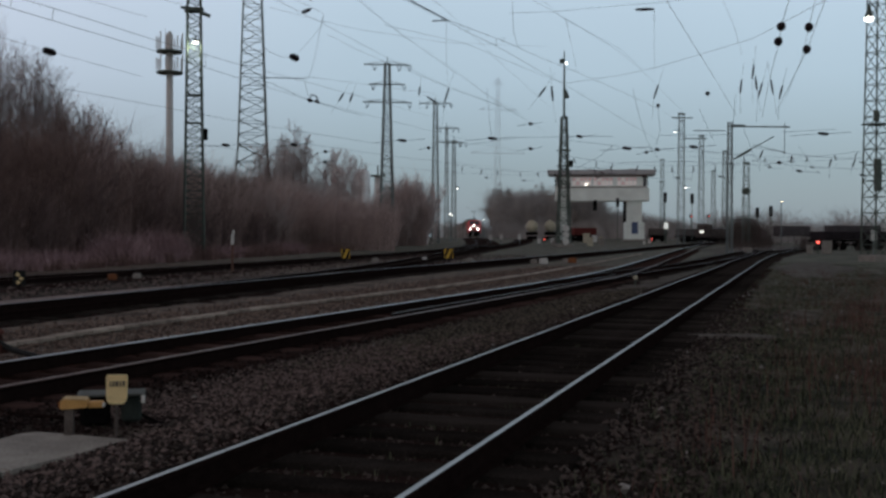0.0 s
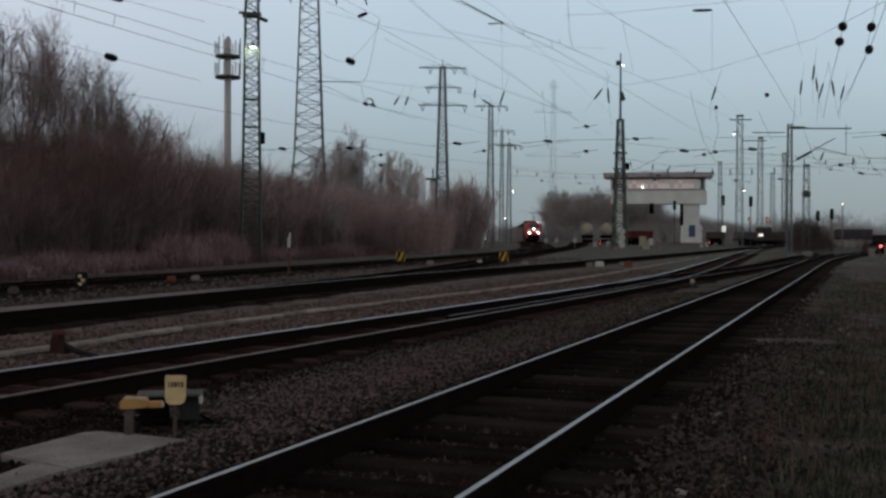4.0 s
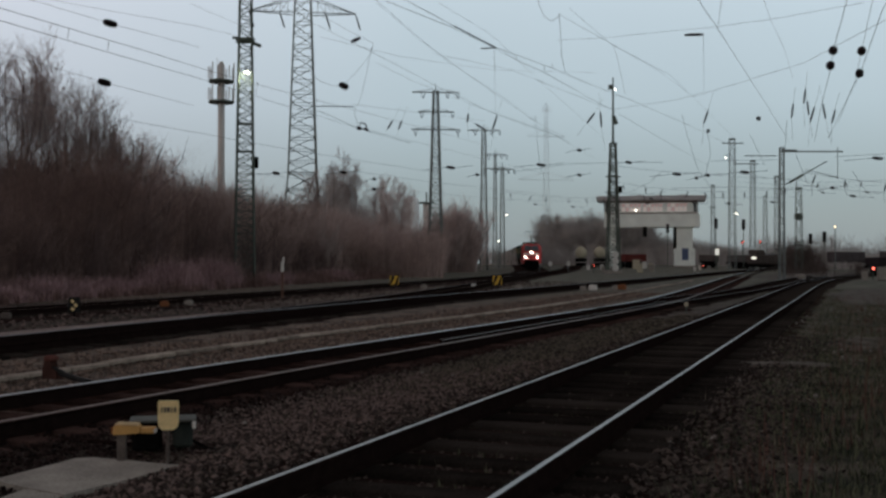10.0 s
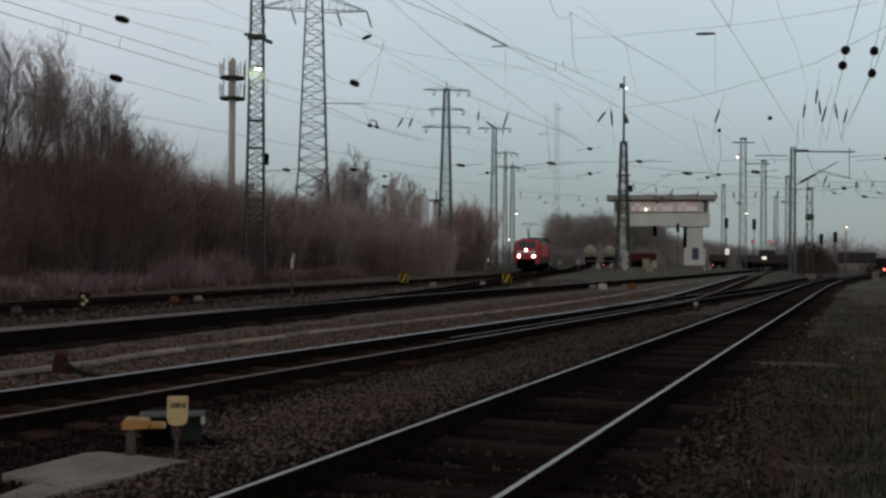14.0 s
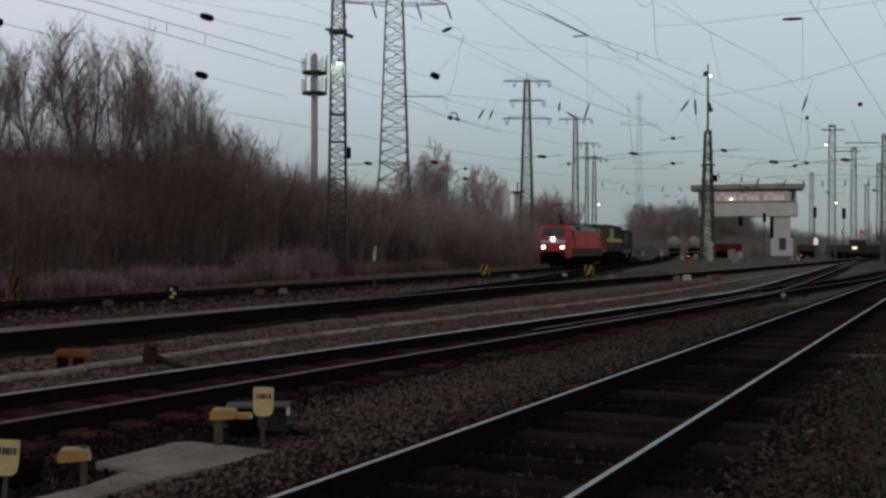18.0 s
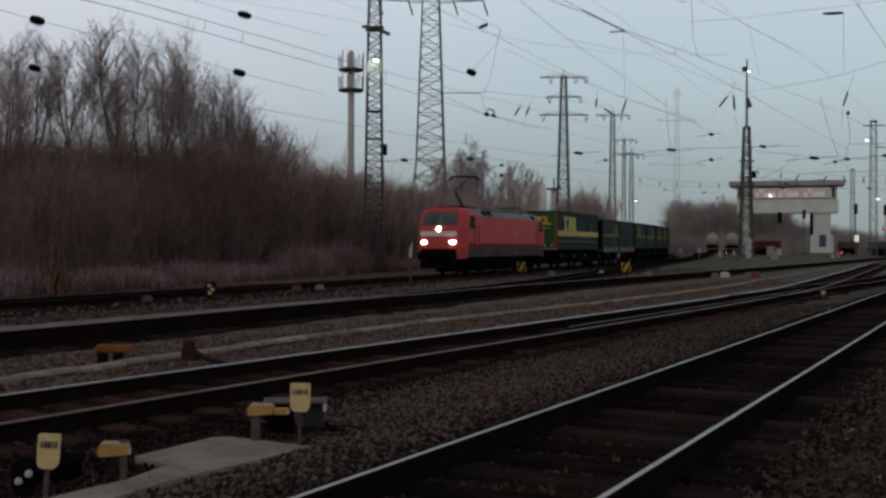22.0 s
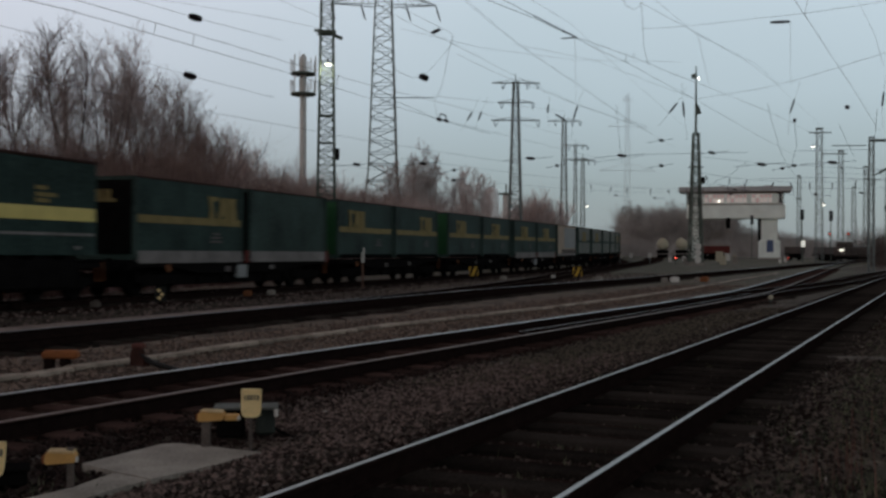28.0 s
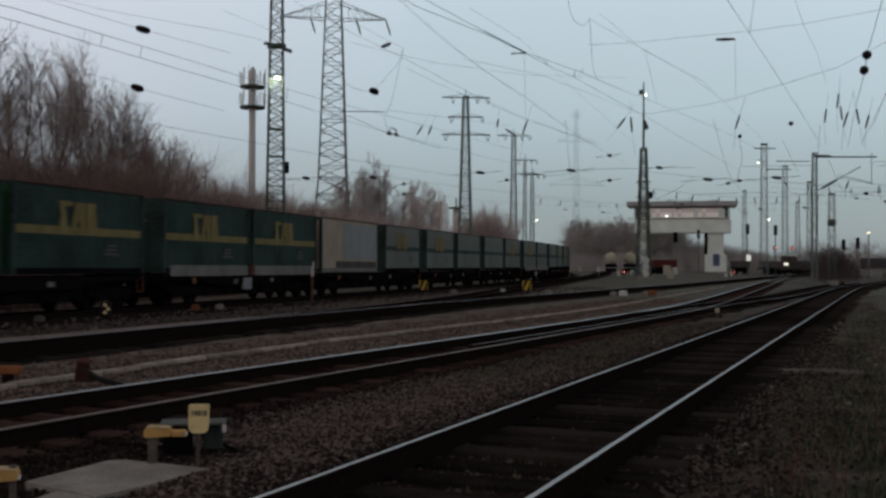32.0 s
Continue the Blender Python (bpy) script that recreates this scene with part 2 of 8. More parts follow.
M_PLASTER = mat("pale_plaster", (0.80, 0.84, 0.80), 0.85, var=0.16, scale=0.4, fine=6, bump=0.1)
M_EAVE = mat("pinkish_grey_eave", (0.43, 0.42, 0.43), 0.85, var=0.2, scale=0.6, fine=8)
M_BRICKRED = mat("dull_red_steel", (0.12, 0.030, 0.026), 0.7, var=0.3)
M_TANK = mat("dirty_tank_paint", (0.46, 0.42, 0.32), 0.7, var=0.3)
M_POLE = mat("pale_concrete_pole", (0.58, 0.56, 0.54), 0.85, var=0.15, scale=0.5, fine=8)
M_PLUME = mat("white_tower_shell", (0.93, 0.94, 0.96), 0.9, var=0.05, scale=0.1, fine=1, bump=0)
G_HEADLIGHT = glow("headlight_glow", (1.0, 0.93, 0.80), 26)
G_LAMP = glow("lamp_glow", (1.0, 0.95, 0.82), 7)
G_WARM = glow("warm_lamp_glow", (1.0, 0.72, 0.38), 6)
G_RED = glow("red_signal_glow", (1.0, 0.13, 0.09), 4)
G_WIN = glow("lit_room_window", (0.84, 0.74, 0.70), 0.20)
G_WIN_PINK = glow("lit_room_window_with_blind", (0.76, 0.54, 0.52), 0.15)
M_SILLBAND = mat("brown_stained_board", (0.16, 0.10, 0.085), 0.85, var=0.35, scale=0.6, fine=6)
M_FADED = mat("faded_pale_red_print", (0.62, 0.26, 0.25), 0.6, var=0.2)
# Reflected sky is painted into the pane as a grey-blue base colour.
M_SCREEN = mat("reflecting_windscreen", (0.105, 0.12, 0.138), 0.25, var=0.25, scale=1.5, fine=4, bump=0, spec=0.5)
M_GLASS = bpy.data.materials.new("dark_glass")
M_GLASS.use_nodes = True
M_GLASS.node_tree.nodes["Principled BSDF"].inputs["Base Color"].default_value = (0.03, 0.035, 0.04, 1)
M_GLASS.node_tree.nodes["Principled BSDF"].inputs["Roughness"].default_value = 0.08


# ---- mesh building ----
class Geo:
    """Vertices and faces of one mesh, in a list each."""

    def __init__(self):
        self.v, self.f, self.m = [], [], []

    def add(self, verts, faces, slot=0):
        k = len(self.v)
        self.v += [tuple(p) for p in verts]
        self.f += [tuple(i + k for i in q) for q in faces]
        self.m += [slot] * len(faces)
        return self

    def box(self, x, y, z, sx, sy, sz, turn=None, slot=0, cut=0.0):
        """A box about its centre; cut: the width of its chamfered upright and long edges."""
        a, b, c = sx / 2, sy / 2, sz / 2
        if cut:
            k = min(cut, a * 0.9, b * 0.9, c * 0.9)
            ring = lambda p, q: [(-p, -q + k), (-p + k, -q), (p - k, -q), (p, -q + k), (p, q - k), (p - k, q), (-p + k, q), (-p, q - k)]
            pts = []
            for zz, sh in ((-c, k), (-c + k, 0), (c - k, 0), (c, k)):
                pts += [(px, py, zz) for px, py in ring(a - sh, b - sh)]
            faces = [tuple(range(7, -1, -1)), tuple(range(24, 32))]
            for r in range(3):
                for i in range(8):
                    j = (i + 1) % 8
                    faces.append((r * 8 + i, r * 8 + j, r * 8 + 8 + j, r * 8 + 8 + i))
        else:
            pts = [(i * a, j * b, k * c) for k in (-1, 1) for j in (-1, 1) for i in (-1, 1)]
            faces = [(0, 2, 3, 1), (4, 5, 7, 6), (0, 1, 5, 4), (2, 6, 7, 3), (0, 4, 6, 2), (1, 3, 7, 5)]
        out = []
        for p in pts:
            q = Vector(p)
            if turn:
                q = turn @ q
            out.append((q.x + x, q.y + y, q.z + z))
        return self.add(out, faces, slot)

    def tube(self, pts, r0, r1=None, n=6, cap=True, slot=0):
        """A tapering tube along the points."""
        r1 = r0 if r1 is None else r1
        P = [Vector(p) for p in pts]
        k, verts, faces = len(P), [], []
        for i, p in enumerate(P):
            d = (P[min(i + 1, k - 1)] - P[max(i - 1, 0)]).normalized()
            s = d.cross(Vector((0, 0, 1)) if abs(d.z) < 0.9 else Vector((1, 0, 0))).normalized()
            u = s.cross(d)
            r = r0 + (r1 - r0) * i / max(1, k - 1)
            for j in range(n):
                a = 2 * math.pi * j / n
                verts.append(p + s * (r * math.cos(a)) + u * (r * math.sin(a)))
        for i in range(k - 1):
            for j in range(n):
                jj = (j + 1) % n
                faces.append((i * n + j, i * n + jj, i * n + n + jj, i * n + n + j))
        if cap:
            faces += [tuple(range(n - 1, -1, -1)), tuple(range((k - 1) * n, k * n))]
        return self.add(verts, faces, slot)

    def lathe(self, profile, n=12, at=(0, 0, 0), turn=None, slot=0):
        """A turned body: profile of (radius, height)."""
        verts, faces = [], []
        for r, z in profile:
            for j in range(n):
                a = 2 * math.pi * j / n
                q = Vector((r * math.cos(a), r * math.sin(a), z))
                if turn:
                    q = turn @ q
                verts.append(q + Vector(at))
        for i in range(len(profile) - 1):
            for j in range(n):
                jj = (j + 1) % n
                faces.append((i * n + j, i * n + jj, i * n + n + jj, i * n + n + j))
        faces += [tuple(range(n - 1, -1, -1)), tuple(range((len(profile) - 1) * n, len(profile) * n))]
        return self.add(verts, faces, slot)

    def slab(self, outline, axis, lo, hi, slot=0):
        """A flat outline of (u, v) pulled from lo to hi along an axis (0 x, 1 y, 2 z)."""
        k = len(outline)
        put = {0: lambda u, v, w: (w, u, v), 1: lambda u, v, w: (u, w, v), 2: lambda u, v, w: (u, v, w)}[axis]
        verts = [put(u, v, w) for w in (lo, hi) for u, v in outline]
        faces = [tuple(range(k - 1, -1, -1)), tuple(range(k, 2 * k))]
        faces += [(i, (i + 1) % k, k + (i + 1) % k, k + i) for i in range(k)]
        return self.add(verts, faces, slot)

    def mesh(self, name, *mats, smooth=False):
        me = bpy.data.meshes.new(name)
        me.from_pydata(self.v, [], self.f)
        for m in mats:
            me.materials.append(m)
        if len(mats) > 1:
            me.polygons.foreach_set("material_index", self.m)
        if smooth:
            me.polygons.foreach_set("use_smooth", [True] * len(me.polygons))
        me.validate()
        me.update()
        return me


def part(name, geo, material, parent, label="", smooth=False):
    ob = new(name, geo.mesh(name, *(material if isinstance(material, tuple) else (material,)), smooth=smooth))
    ob.parent = parent
    if label:
        tagged(ob, label)
    return ob


def thing(name, label, category, m=None, group="", kind=""):
    ob = tagged(new(name), label, category, group, kind)
    ob.empty_display_size = 0.3
    if m is not None:
        ob.matrix_world = m
    return ob


def solo(name, geo, material, label, category, m=None, group="", kind="", smooth=False):
    ob = tagged(new(name, geo.mesh(name, *(material if isinstance(material, tuple) else (material,)), smooth=smooth)), label, category, group, kind)
    if m is not None:
        ob.matrix_world = m
    return ob


# ---- the plan ----
def gz(x, y):
    """The ground's height: a low crest under the near track, rising gently far off."""
    e = x - (0.7 + 0.34 * (y - 10.5))
    u = min(1.0, max(0.0, (-e - 1.2) / 1.6))
    yy = min(245.0, max(20.0, y)) - 20
    return -0.1 * u * u * (3 - 2 * u) - 0.008 * min(60.0, max(0.0, e)) + 0.000028 * yy * yy


def glide(points, step=1.5):
    """A smooth plan line through points, as (x, y, tx, ty) at even steps."""
    P = [Vector(p) for p in points]
    raw = []
    for i in range(len(P) - 1):
        a, b = P[i], P[i + 1]
        d = (b - a).length
        p0, p3 = P[max(i - 1, 0)], P[min(i + 2, len(P) - 1)]
        m1 = (b - p0) / max(1e-6, (b - a).length + (a - p0).length) * d
        m2 = (p3 - a) / max(1e-6, (p3 - b).length + (b - a).length) * d
        for k in range(40):
            u = k / 40
            raw.append(a * (2 * u ** 3 - 3 * u ** 2 + 1) + m1 * (u ** 3 - 2 * u ** 2 + u) + b * (-2 * u ** 3 + 3 * u ** 2) + m2 * (u ** 3 - u ** 2))
    raw.append(P[-1])
    R = np.array([(p.x, p.y) for p in raw])
    s = np.r_[0, np.cumsum(np.hypot(*np.diff(R, axis=0).T))]
    q = np.arange(0, s[-1], step)
    X, Y = np.interp(q, s, R[:, 0]), np.interp(q, s, R[:, 1])
    tx, ty = np.gradient(X), np.gradient(Y)
    n = np.hypot(tx, ty)
    return np.c_[X, Y, tx / n, ty / n]


TRACKS = {
    "near": [(-13.3, -30), (-4.78, -5.5), (0.7, 10.5), (5.6, 24.8), (12.9, 46), (21.4, 70.5), (27.5, 87), (38, 112), (56, 150), (90, 215)],
    "second": [(-20.7, -30), (-8.5, 1.6), (-4.42, 12.2), (0.97, 26.2), (4.9, 36.6), (8.6, 47.5), (16.3, 74.5), (27.6, 114), (37.5, 147), (56, 205)],
    "crossing": [(4.9, 36.6), (9.4, 48), (14.6, 60), (20.2, 74), (26.6, 91), (36, 114)],
    "third": [(-22.2, -30), (-14.0, 2.5), (-9.36, 19.5), (-7.12, 28.5), (-4.72, 37.1), (-0.93, 50.1), (5.33, 68.2), (10.3, 82.5), (19.0, 107), (35.8, 152), (62, 215)],
    "fan": [(-7.2, 28.3), (-6.35, 32.5), (-5.4, 37), (-3.1, 50), (-1.2, 63), (2.5, 92), (6.5, 120), (11.6, 150), (17.2, 190), (22, 235)],
    "main": [(-30, -32), (-18.3, 19.5), (-14.7, 35.4), (-11.1, 51.2), (-4.4, 81.5), (-0.5, 99), (2.6, 114), (5.6, 131), (8.2, 152), (9.9, 180), (11, 215), (11.6, 241), (12.5, 300), (13, 420)],
}
MAIN = glide(TRACKS["main"], 0.5)


def along(s):
    """Place, direction and height of the main line at s metres from its start."""
    k = max(0.0, min(len(MAIN) - 1.001, s / 0.5))
    i = int(k)
    a, b = MAIN[i], MAIN[i + 1]
    p = a + (b - a) * (k - i)
    return p[0], p[1], p[2], p[3], gz(p[0], p[1]) + 0.17


# ---- ground ----
def ground():
    xs = np.r_[-900, -500, -300, -200, -140, -100, np.arange(-80, 81, 1.6), 100, 140, 200, 300, 500, 900]
    ys = np.r_[-60, -40, np.arange(-30, 60, 1.2), np.arange(60, 260, 3.5), 280, 320, 400, 600, 900, 1500, 2500]
    g = Geo()
    for y in ys:
        for x in xs:
            e = x - (0.7 + 0.34 * (y - 10.5))
            bump = 0.0
            if e > 2.6:
                bump = 0.10 * noise.noise((x * 0.35, y * 0.35, 0)) + 0.04 * noise.noise((x, y, 3))
            g.v.append((x, y, gz(x, y) - 0.06 + bump * min(1.0, (e - 2.6) / 2) if e > 2.6 else gz(x, y) - 0.06))
    w = len(xs)
    for j in range(len(ys) - 1):
        for i in range(w - 1):
            a = j * w + i
            g.f.append((a, a + 1, a + 1 + w, a + w))
            g.m.append(0)
    m = mat("yard_ground", (0.185, 0.145, 0.119), 0.95, var=0.85, scale=1.2, fine=22, bump=1.0)
    n, l = m.node_tree.nodes, m.node_tree.links
    b = n["Principled BSDF"]
    base = b.inputs["Base Color"].links[0].from_socket
    co = n.new("ShaderNodeTexCoord")
    sep = n.new("ShaderNodeSeparateXYZ")
    l.new(co.outputs["Object"], sep.inputs[0])
    side = n.new("ShaderNodeMath")
    side.operation = "MULTIPLY_ADD"
    side.inputs[1].default_value = -0.34
    l.new(sep.outputs["Y"], side.inputs[0])
    l.new(sep.outputs["X"], side.inputs[2])
    patch = n.new("ShaderNodeTexNoise")
    patch.inputs["Scale"].default_value = 0.45
    patch.inputs["Detail"].default_value = 5
    l.new(co.outputs["Object"], patch.inputs["Vector"])
    jit = n.new("ShaderNodeMath")
    jit.operation = "MULTIPLY_ADD"
    jit.inputs[1].default_value = 2.5
    l.new(patch.outputs[0], jit.inputs[0])
    l.new(side.outputs[0], jit.inputs[2])
    rng = n.new("ShaderNodeMapRange")
    rng.inputs["From Min"].default_value = -1.1
    rng.inputs["From Max"].default_value = 0.2
    l.new(jit.outputs[0], rng.inputs["Value"])
    turf = n.new("ShaderNodeValToRGB")
    el = turf.color_ramp.elements
    el[0].position, el[1].position = 0.36, 0.66
    el[0].color, el[1].color = (0.024, 0.028, 0.018, 1), (0.15, 0.125, 0.10, 1)
    p2 = n.new("ShaderNodeTexNoise")
    p2.inputs["Scale"].default_value = 1.4
    p2.inputs["Detail"].default_value = 6
    l.new(co.outputs["Object"], p2.inputs["Vector"])
    l.new(p2.outputs[0], turf.inputs[0])
    mx = n.new("ShaderNodeMixRGB")
    l.new(rng.outputs[0], mx.inputs[0])
    grain = n.new("ShaderNodeTexNoise")
    grain.inputs["Scale"].default_value = 26
    grain.inputs["Detail"].default_value = 2
    l.new(co.outputs["Object"], grain.inputs["Vector"])
    gr = n.new("ShaderNodeMapRange")
    for key, val in (("From Min", 0.36), ("From Max", 0.64), ("To Min", 0.35), ("To Max", 1.55)):
        gr.inputs[key].default_value = val
    l.new(grain.outputs[0], gr.inputs["Value"])
    gm = n.new("ShaderNodeMixRGB")
    gm.blend_type = "MULTIPLY"
    gm.inputs[0].default_value = 1.0
    l.new(base, gm.inputs[1])
    l.new(gr.outputs[0], gm.inputs[2])
    soot = n.new("ShaderNodeMapRange")
    for key, val in (("From Min", -8.9), ("From Max", -7.7), ("To Min", 1.0), ("To Max", 0.6)):
        soot.inputs[key].default_value = val
    sj = n.new("ShaderNodeMath")
    sj.operation = "MULTIPLY_ADD"
    sj.inputs[1].default_value = 1.2
    l.new(patch.outputs[0], sj.inputs[0])
    l.new(side.outputs[0], sj.inputs[2])
    l.new(sj.outputs[0], soot.inputs["Value"])
    sm = n.new("ShaderNodeMixRGB")
    sm.blend_type = "MULTIPLY"
    sm.inputs[0].default_value = 1.0
    l.new(gm.outputs[0], sm.inputs[1])
    cess = n.new("ShaderNodeMapRange")
    for key, val in (("From Min", -16.2), ("From Max", -17.4), ("To Min", 0.0), ("To Max", 0.58)):
        cess.inputs[key].default_value = val
    l.new(sj.outputs[0], cess.inputs["Value"])
    ends = n.new("ShaderNodeMapRange")
    for key, val in (("From Min", 52.0), ("From Max", 40.0)):
        ends.inputs[key].default_value = val
    l.new(sep.outputs["Y"], ends.inputs["Value"])
    both = n.new("ShaderNodeMath")
    both.operation = "MULTIPLY"
    l.new(cess.outputs[0], both.inputs[0])
    l.new(ends.outputs[0], both.inputs[1])
    left = n.new("ShaderNodeMath")
    left.operation = "SUBTRACT"
    l.new(soot.outputs[0], left.inputs[0])
    l.new(both.outputs[0], left.inputs[1])
    oil = n.new("ShaderNodeMapRange")
    for key, val in (("From Min", 20.5), ("From Max", 15.5), ("To Min", 0.85), ("To Max", 0.68)):
        oil.inputs[key].default_value = val
    oj = n.new("ShaderNodeMath")
    oj.operation = "MULTIPLY_ADD"
    oj.inputs[1].default_value = 5.0
    l.new(patch.outputs[0], oj.inputs[0])
    l.new(sep.outputs["Y"], oj.inputs[2])
    l.new(oj.outputs[0], oil.inputs["Value"])
    dark = n.new("ShaderNodeMath")
    dark.operation = "MULTIPLY"
    l.new(left.outputs[0], dark.inputs[0])
    l.new(oil.outputs[0], dark.inputs[1])
    l.new(dark.outputs[0], sm.inputs[2])
    l.new(sm.outputs[0], mx.inputs[1])
    l.new(turf.outputs[0], mx.inputs[2])
    # The ground turns paler and more olive farther off to the right.
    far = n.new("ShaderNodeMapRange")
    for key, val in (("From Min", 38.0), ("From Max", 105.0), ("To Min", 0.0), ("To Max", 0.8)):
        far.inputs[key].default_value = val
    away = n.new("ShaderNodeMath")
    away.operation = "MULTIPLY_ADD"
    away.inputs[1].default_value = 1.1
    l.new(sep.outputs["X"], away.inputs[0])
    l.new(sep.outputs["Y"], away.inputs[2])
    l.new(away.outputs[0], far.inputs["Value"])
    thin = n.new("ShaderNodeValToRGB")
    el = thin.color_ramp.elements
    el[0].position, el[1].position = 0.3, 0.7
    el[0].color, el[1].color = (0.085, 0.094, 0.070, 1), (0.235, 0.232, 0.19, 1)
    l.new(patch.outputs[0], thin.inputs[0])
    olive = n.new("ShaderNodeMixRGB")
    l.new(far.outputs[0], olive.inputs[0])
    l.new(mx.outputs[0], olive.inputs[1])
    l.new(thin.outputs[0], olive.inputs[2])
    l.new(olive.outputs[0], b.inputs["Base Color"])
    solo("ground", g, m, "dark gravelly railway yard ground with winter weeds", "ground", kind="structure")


ground()

RAIL = [(-0.072, 0), (0.072, 0), (0.072, 0.012), (0.012, 0.03), (0.010, 0.118), (0.036, 0.132), (0.036, 0.156), (0.021, 0.166), (-0.021, 0.166), (-0.036, 0.156), (-0.036, 0.132), (-0.010, 0.118), (-0.012, 0.03), (-0.072, 0.012)]


def rail(line, off, parent, head, label, wide=False):
    g = Geo()
    k = len(RAIL)
    for x, y, tx, ty in line:
        nx, ny = ty, -tx
        z = gz(x, y) + 0.004
        for u, w in RAIL:
            g.v.append((x + nx * (off + u), y + ny * (off + u), z + w))
    for i in range(len(line) - 1):
        for j in range(k):
            jj = (j + 1) % k
            g.f.append((i * k + j, i * k + jj, i * k + k + jj, i * k + k + j))
            g.m.append(1 if j == 7 or (wide and j in (6, 8)) else 0)
    g.f += [tuple(range(k - 1, -1, -1)), tuple(range(len(g.v) - k, len(g.v)))]
    g.m += [0, 0]
    return part("rail", g, (M_RUST, head), parent, label)


def bed(name, line, half, top, label):
    """A ballast bed with sloping shoulders."""
    g = Geo()
    for x, y, tx, ty in line:
        nx, ny = ty, -tx
        for u, dz in ((-half - 0.5, -0.075), (-half, top), (-half * 0.4, top + 0.012), (half * 0.4, top + 0.012), (half, top), (half + 0.5, -0.075)):
            px, py = x + nx * u, y + ny * u
            g.v.append((px, py, gz(x, y) + dz + 0.02 * noise.noise((px * 1.3, py * 1.3, 1))))
    for i in range(len(line) - 1):
        for j in range(5):
            g.f.append((i * 6 + j, i * 6 + j + 1, i * 6 + 7 + j, i * 6 + 6 + j))
            g.m.append(0)
    return solo(name, g, M_BALLAST, label, "ballast", kind="structure")


def track(key, head, label, top, sleepers_to, other=None, half=1.75, wide=False, wood=None):
    line = glide(TRACKS[key], 1.0)
    t = thing("railway_track", label, "railway track", kind="structure")
    rail(line, -0.753, t, head, "steel rail on rusty foot", wide)
    rail(line, 0.753, t, other or head, "steel rail on rusty foot", wide)
    bed("ballast_bed", line, half, top, "dark brown stone ballast bed under the rails")
    sl = Geo().box(0, 0, -0.075, 2.6, 0.25, 0.16, cut=0.015).mesh("sleeper", wood or M_WOOD)
    rest = Geo()
    count = 0
    for x, y, tx, ty in glide(TRACKS[key], 0.63):
        if y < -4 or y > 120:
            continue
        rz = math.atan2(-tx, ty) + random.uniform(-0.015, 0.015)
        dz = gz(x, y) + random.uniform(-0.012, 0.006)
        if 3.5 < y < sleepers_to:
            ob = new("sleeper", sl)
            ob.parent = t
            ob.matrix_world = Matrix.LocRotScale((x, y, dz), Euler((0, 0, rz)), None)
            count += 1
        else:
            rest.box(x, y, dz - 0.075, 2.6, 0.25, 0.16, turn=Matrix.Rotation(rz, 3, "Z"))
    if rest.v:
        tagged(part("sleepers", rest, wood or M_WOOD, t, "dark wooden sleepers"), kind="stuff")
    return t


track("near", M_HEAD_NEAR, "worn siding track with bright rail heads and dark wooden sleepers", -0.06, 48, half=1.15)
SECOND = track("second", M_HEAD, "yard track with one bright rail beside a cable trough", -0.10, 52, M_HEAD_RUST, 1.25, True, M_WOOD_B)
rail([p for p in glide(TRACKS["second"], 1.0) if 20.5 < p[1] < 44], 0.36, SECOND, M_HEAD_DULL, "inner check rail beside the running rail")
track("crossing", M_HEAD_DULL, "turnout branch joining the near siding", -0.055, 60)
track("third", M_HEAD_DULL, "dark yard track with dull rusty rails", -0.05, 50, M_RUST, 1.15, True)
track("fan", M_HEAD_DULL, "dark diverging turnout track", -0.055, 55, M_RUST)
track("main", M_HEAD_DULL, "dark main line track used by the freight train", -0.05, 70, M_HEAD_RUST, 2.5)


def walkway():
    """The pale trodden gravel strip between the third track and the main line."""
    g = Geo()
    line = [p for p in glide(TRACKS["third"], 0.6) if 4 < p[1] < 52]
    for x, y, tx, ty in line:
        k = 1.0 if y < 36 else max(0.2, 1 - (y - 36) / 18)
        for u, dz in ((-1.55, -0.03), (-1.75, 0.02), (-2.4, 0.03), (-1.8 - 1.25 * k, 0.02), (-1.95 - 1.4 * k, -0.08)):
            u += 0.16 * noise.noise((x * 0.5, y * 0.5, u))
            px, py = x + ty * u, y - tx * u
            g.v.append((px, py, gz(px, py) + dz + 0.012 * noise.noise((px * 2, py * 2, 9))))
    for i in range(len(line) - 1):
        for j in range(4):
            g.f.append((i * 5 + j, i * 5 + j + 1, i * 5 + 6 + j, i * 5 + 5 + j))
            g.m.append(0)
    solo("walkway", g, mat("trodden_pale_gravel", (0.27, 0.215, 0.195), 0.95, var=0.45, scale=1.1, fine=24, bump=0.8), "pale trodden gravel walkway between the tracks", "walkway", kind="structure")


walkway()


# ---- the freight train ----
def wheelset(parent, y, r=0.46):
    g = Geo()
    side = Matrix.Rotation(radians(90), 3, "Y")
    for x in (-0.75, 0.75):
        g.lathe([(r * 0.25, -0.07), (r * 0.9, -0.06), (r, -0.06), (r, 0.05), (r + 0.03, 0.055), (r + 0.03, 0.075), (r * 0.85, 0.075), (r * 0.3, 0.03)], 16, (x, 0, 0), side if x < 0 else side @ Matrix.Rotation(radians(180), 3, "X"))
    g.lathe([(0.08, -0.75), (0.08, 0.75)], 8, (0, 0, 0), side)
    ob = part("wheelset", g, M_DARK, parent)
    ob.location = (0, y, r)
    return ob


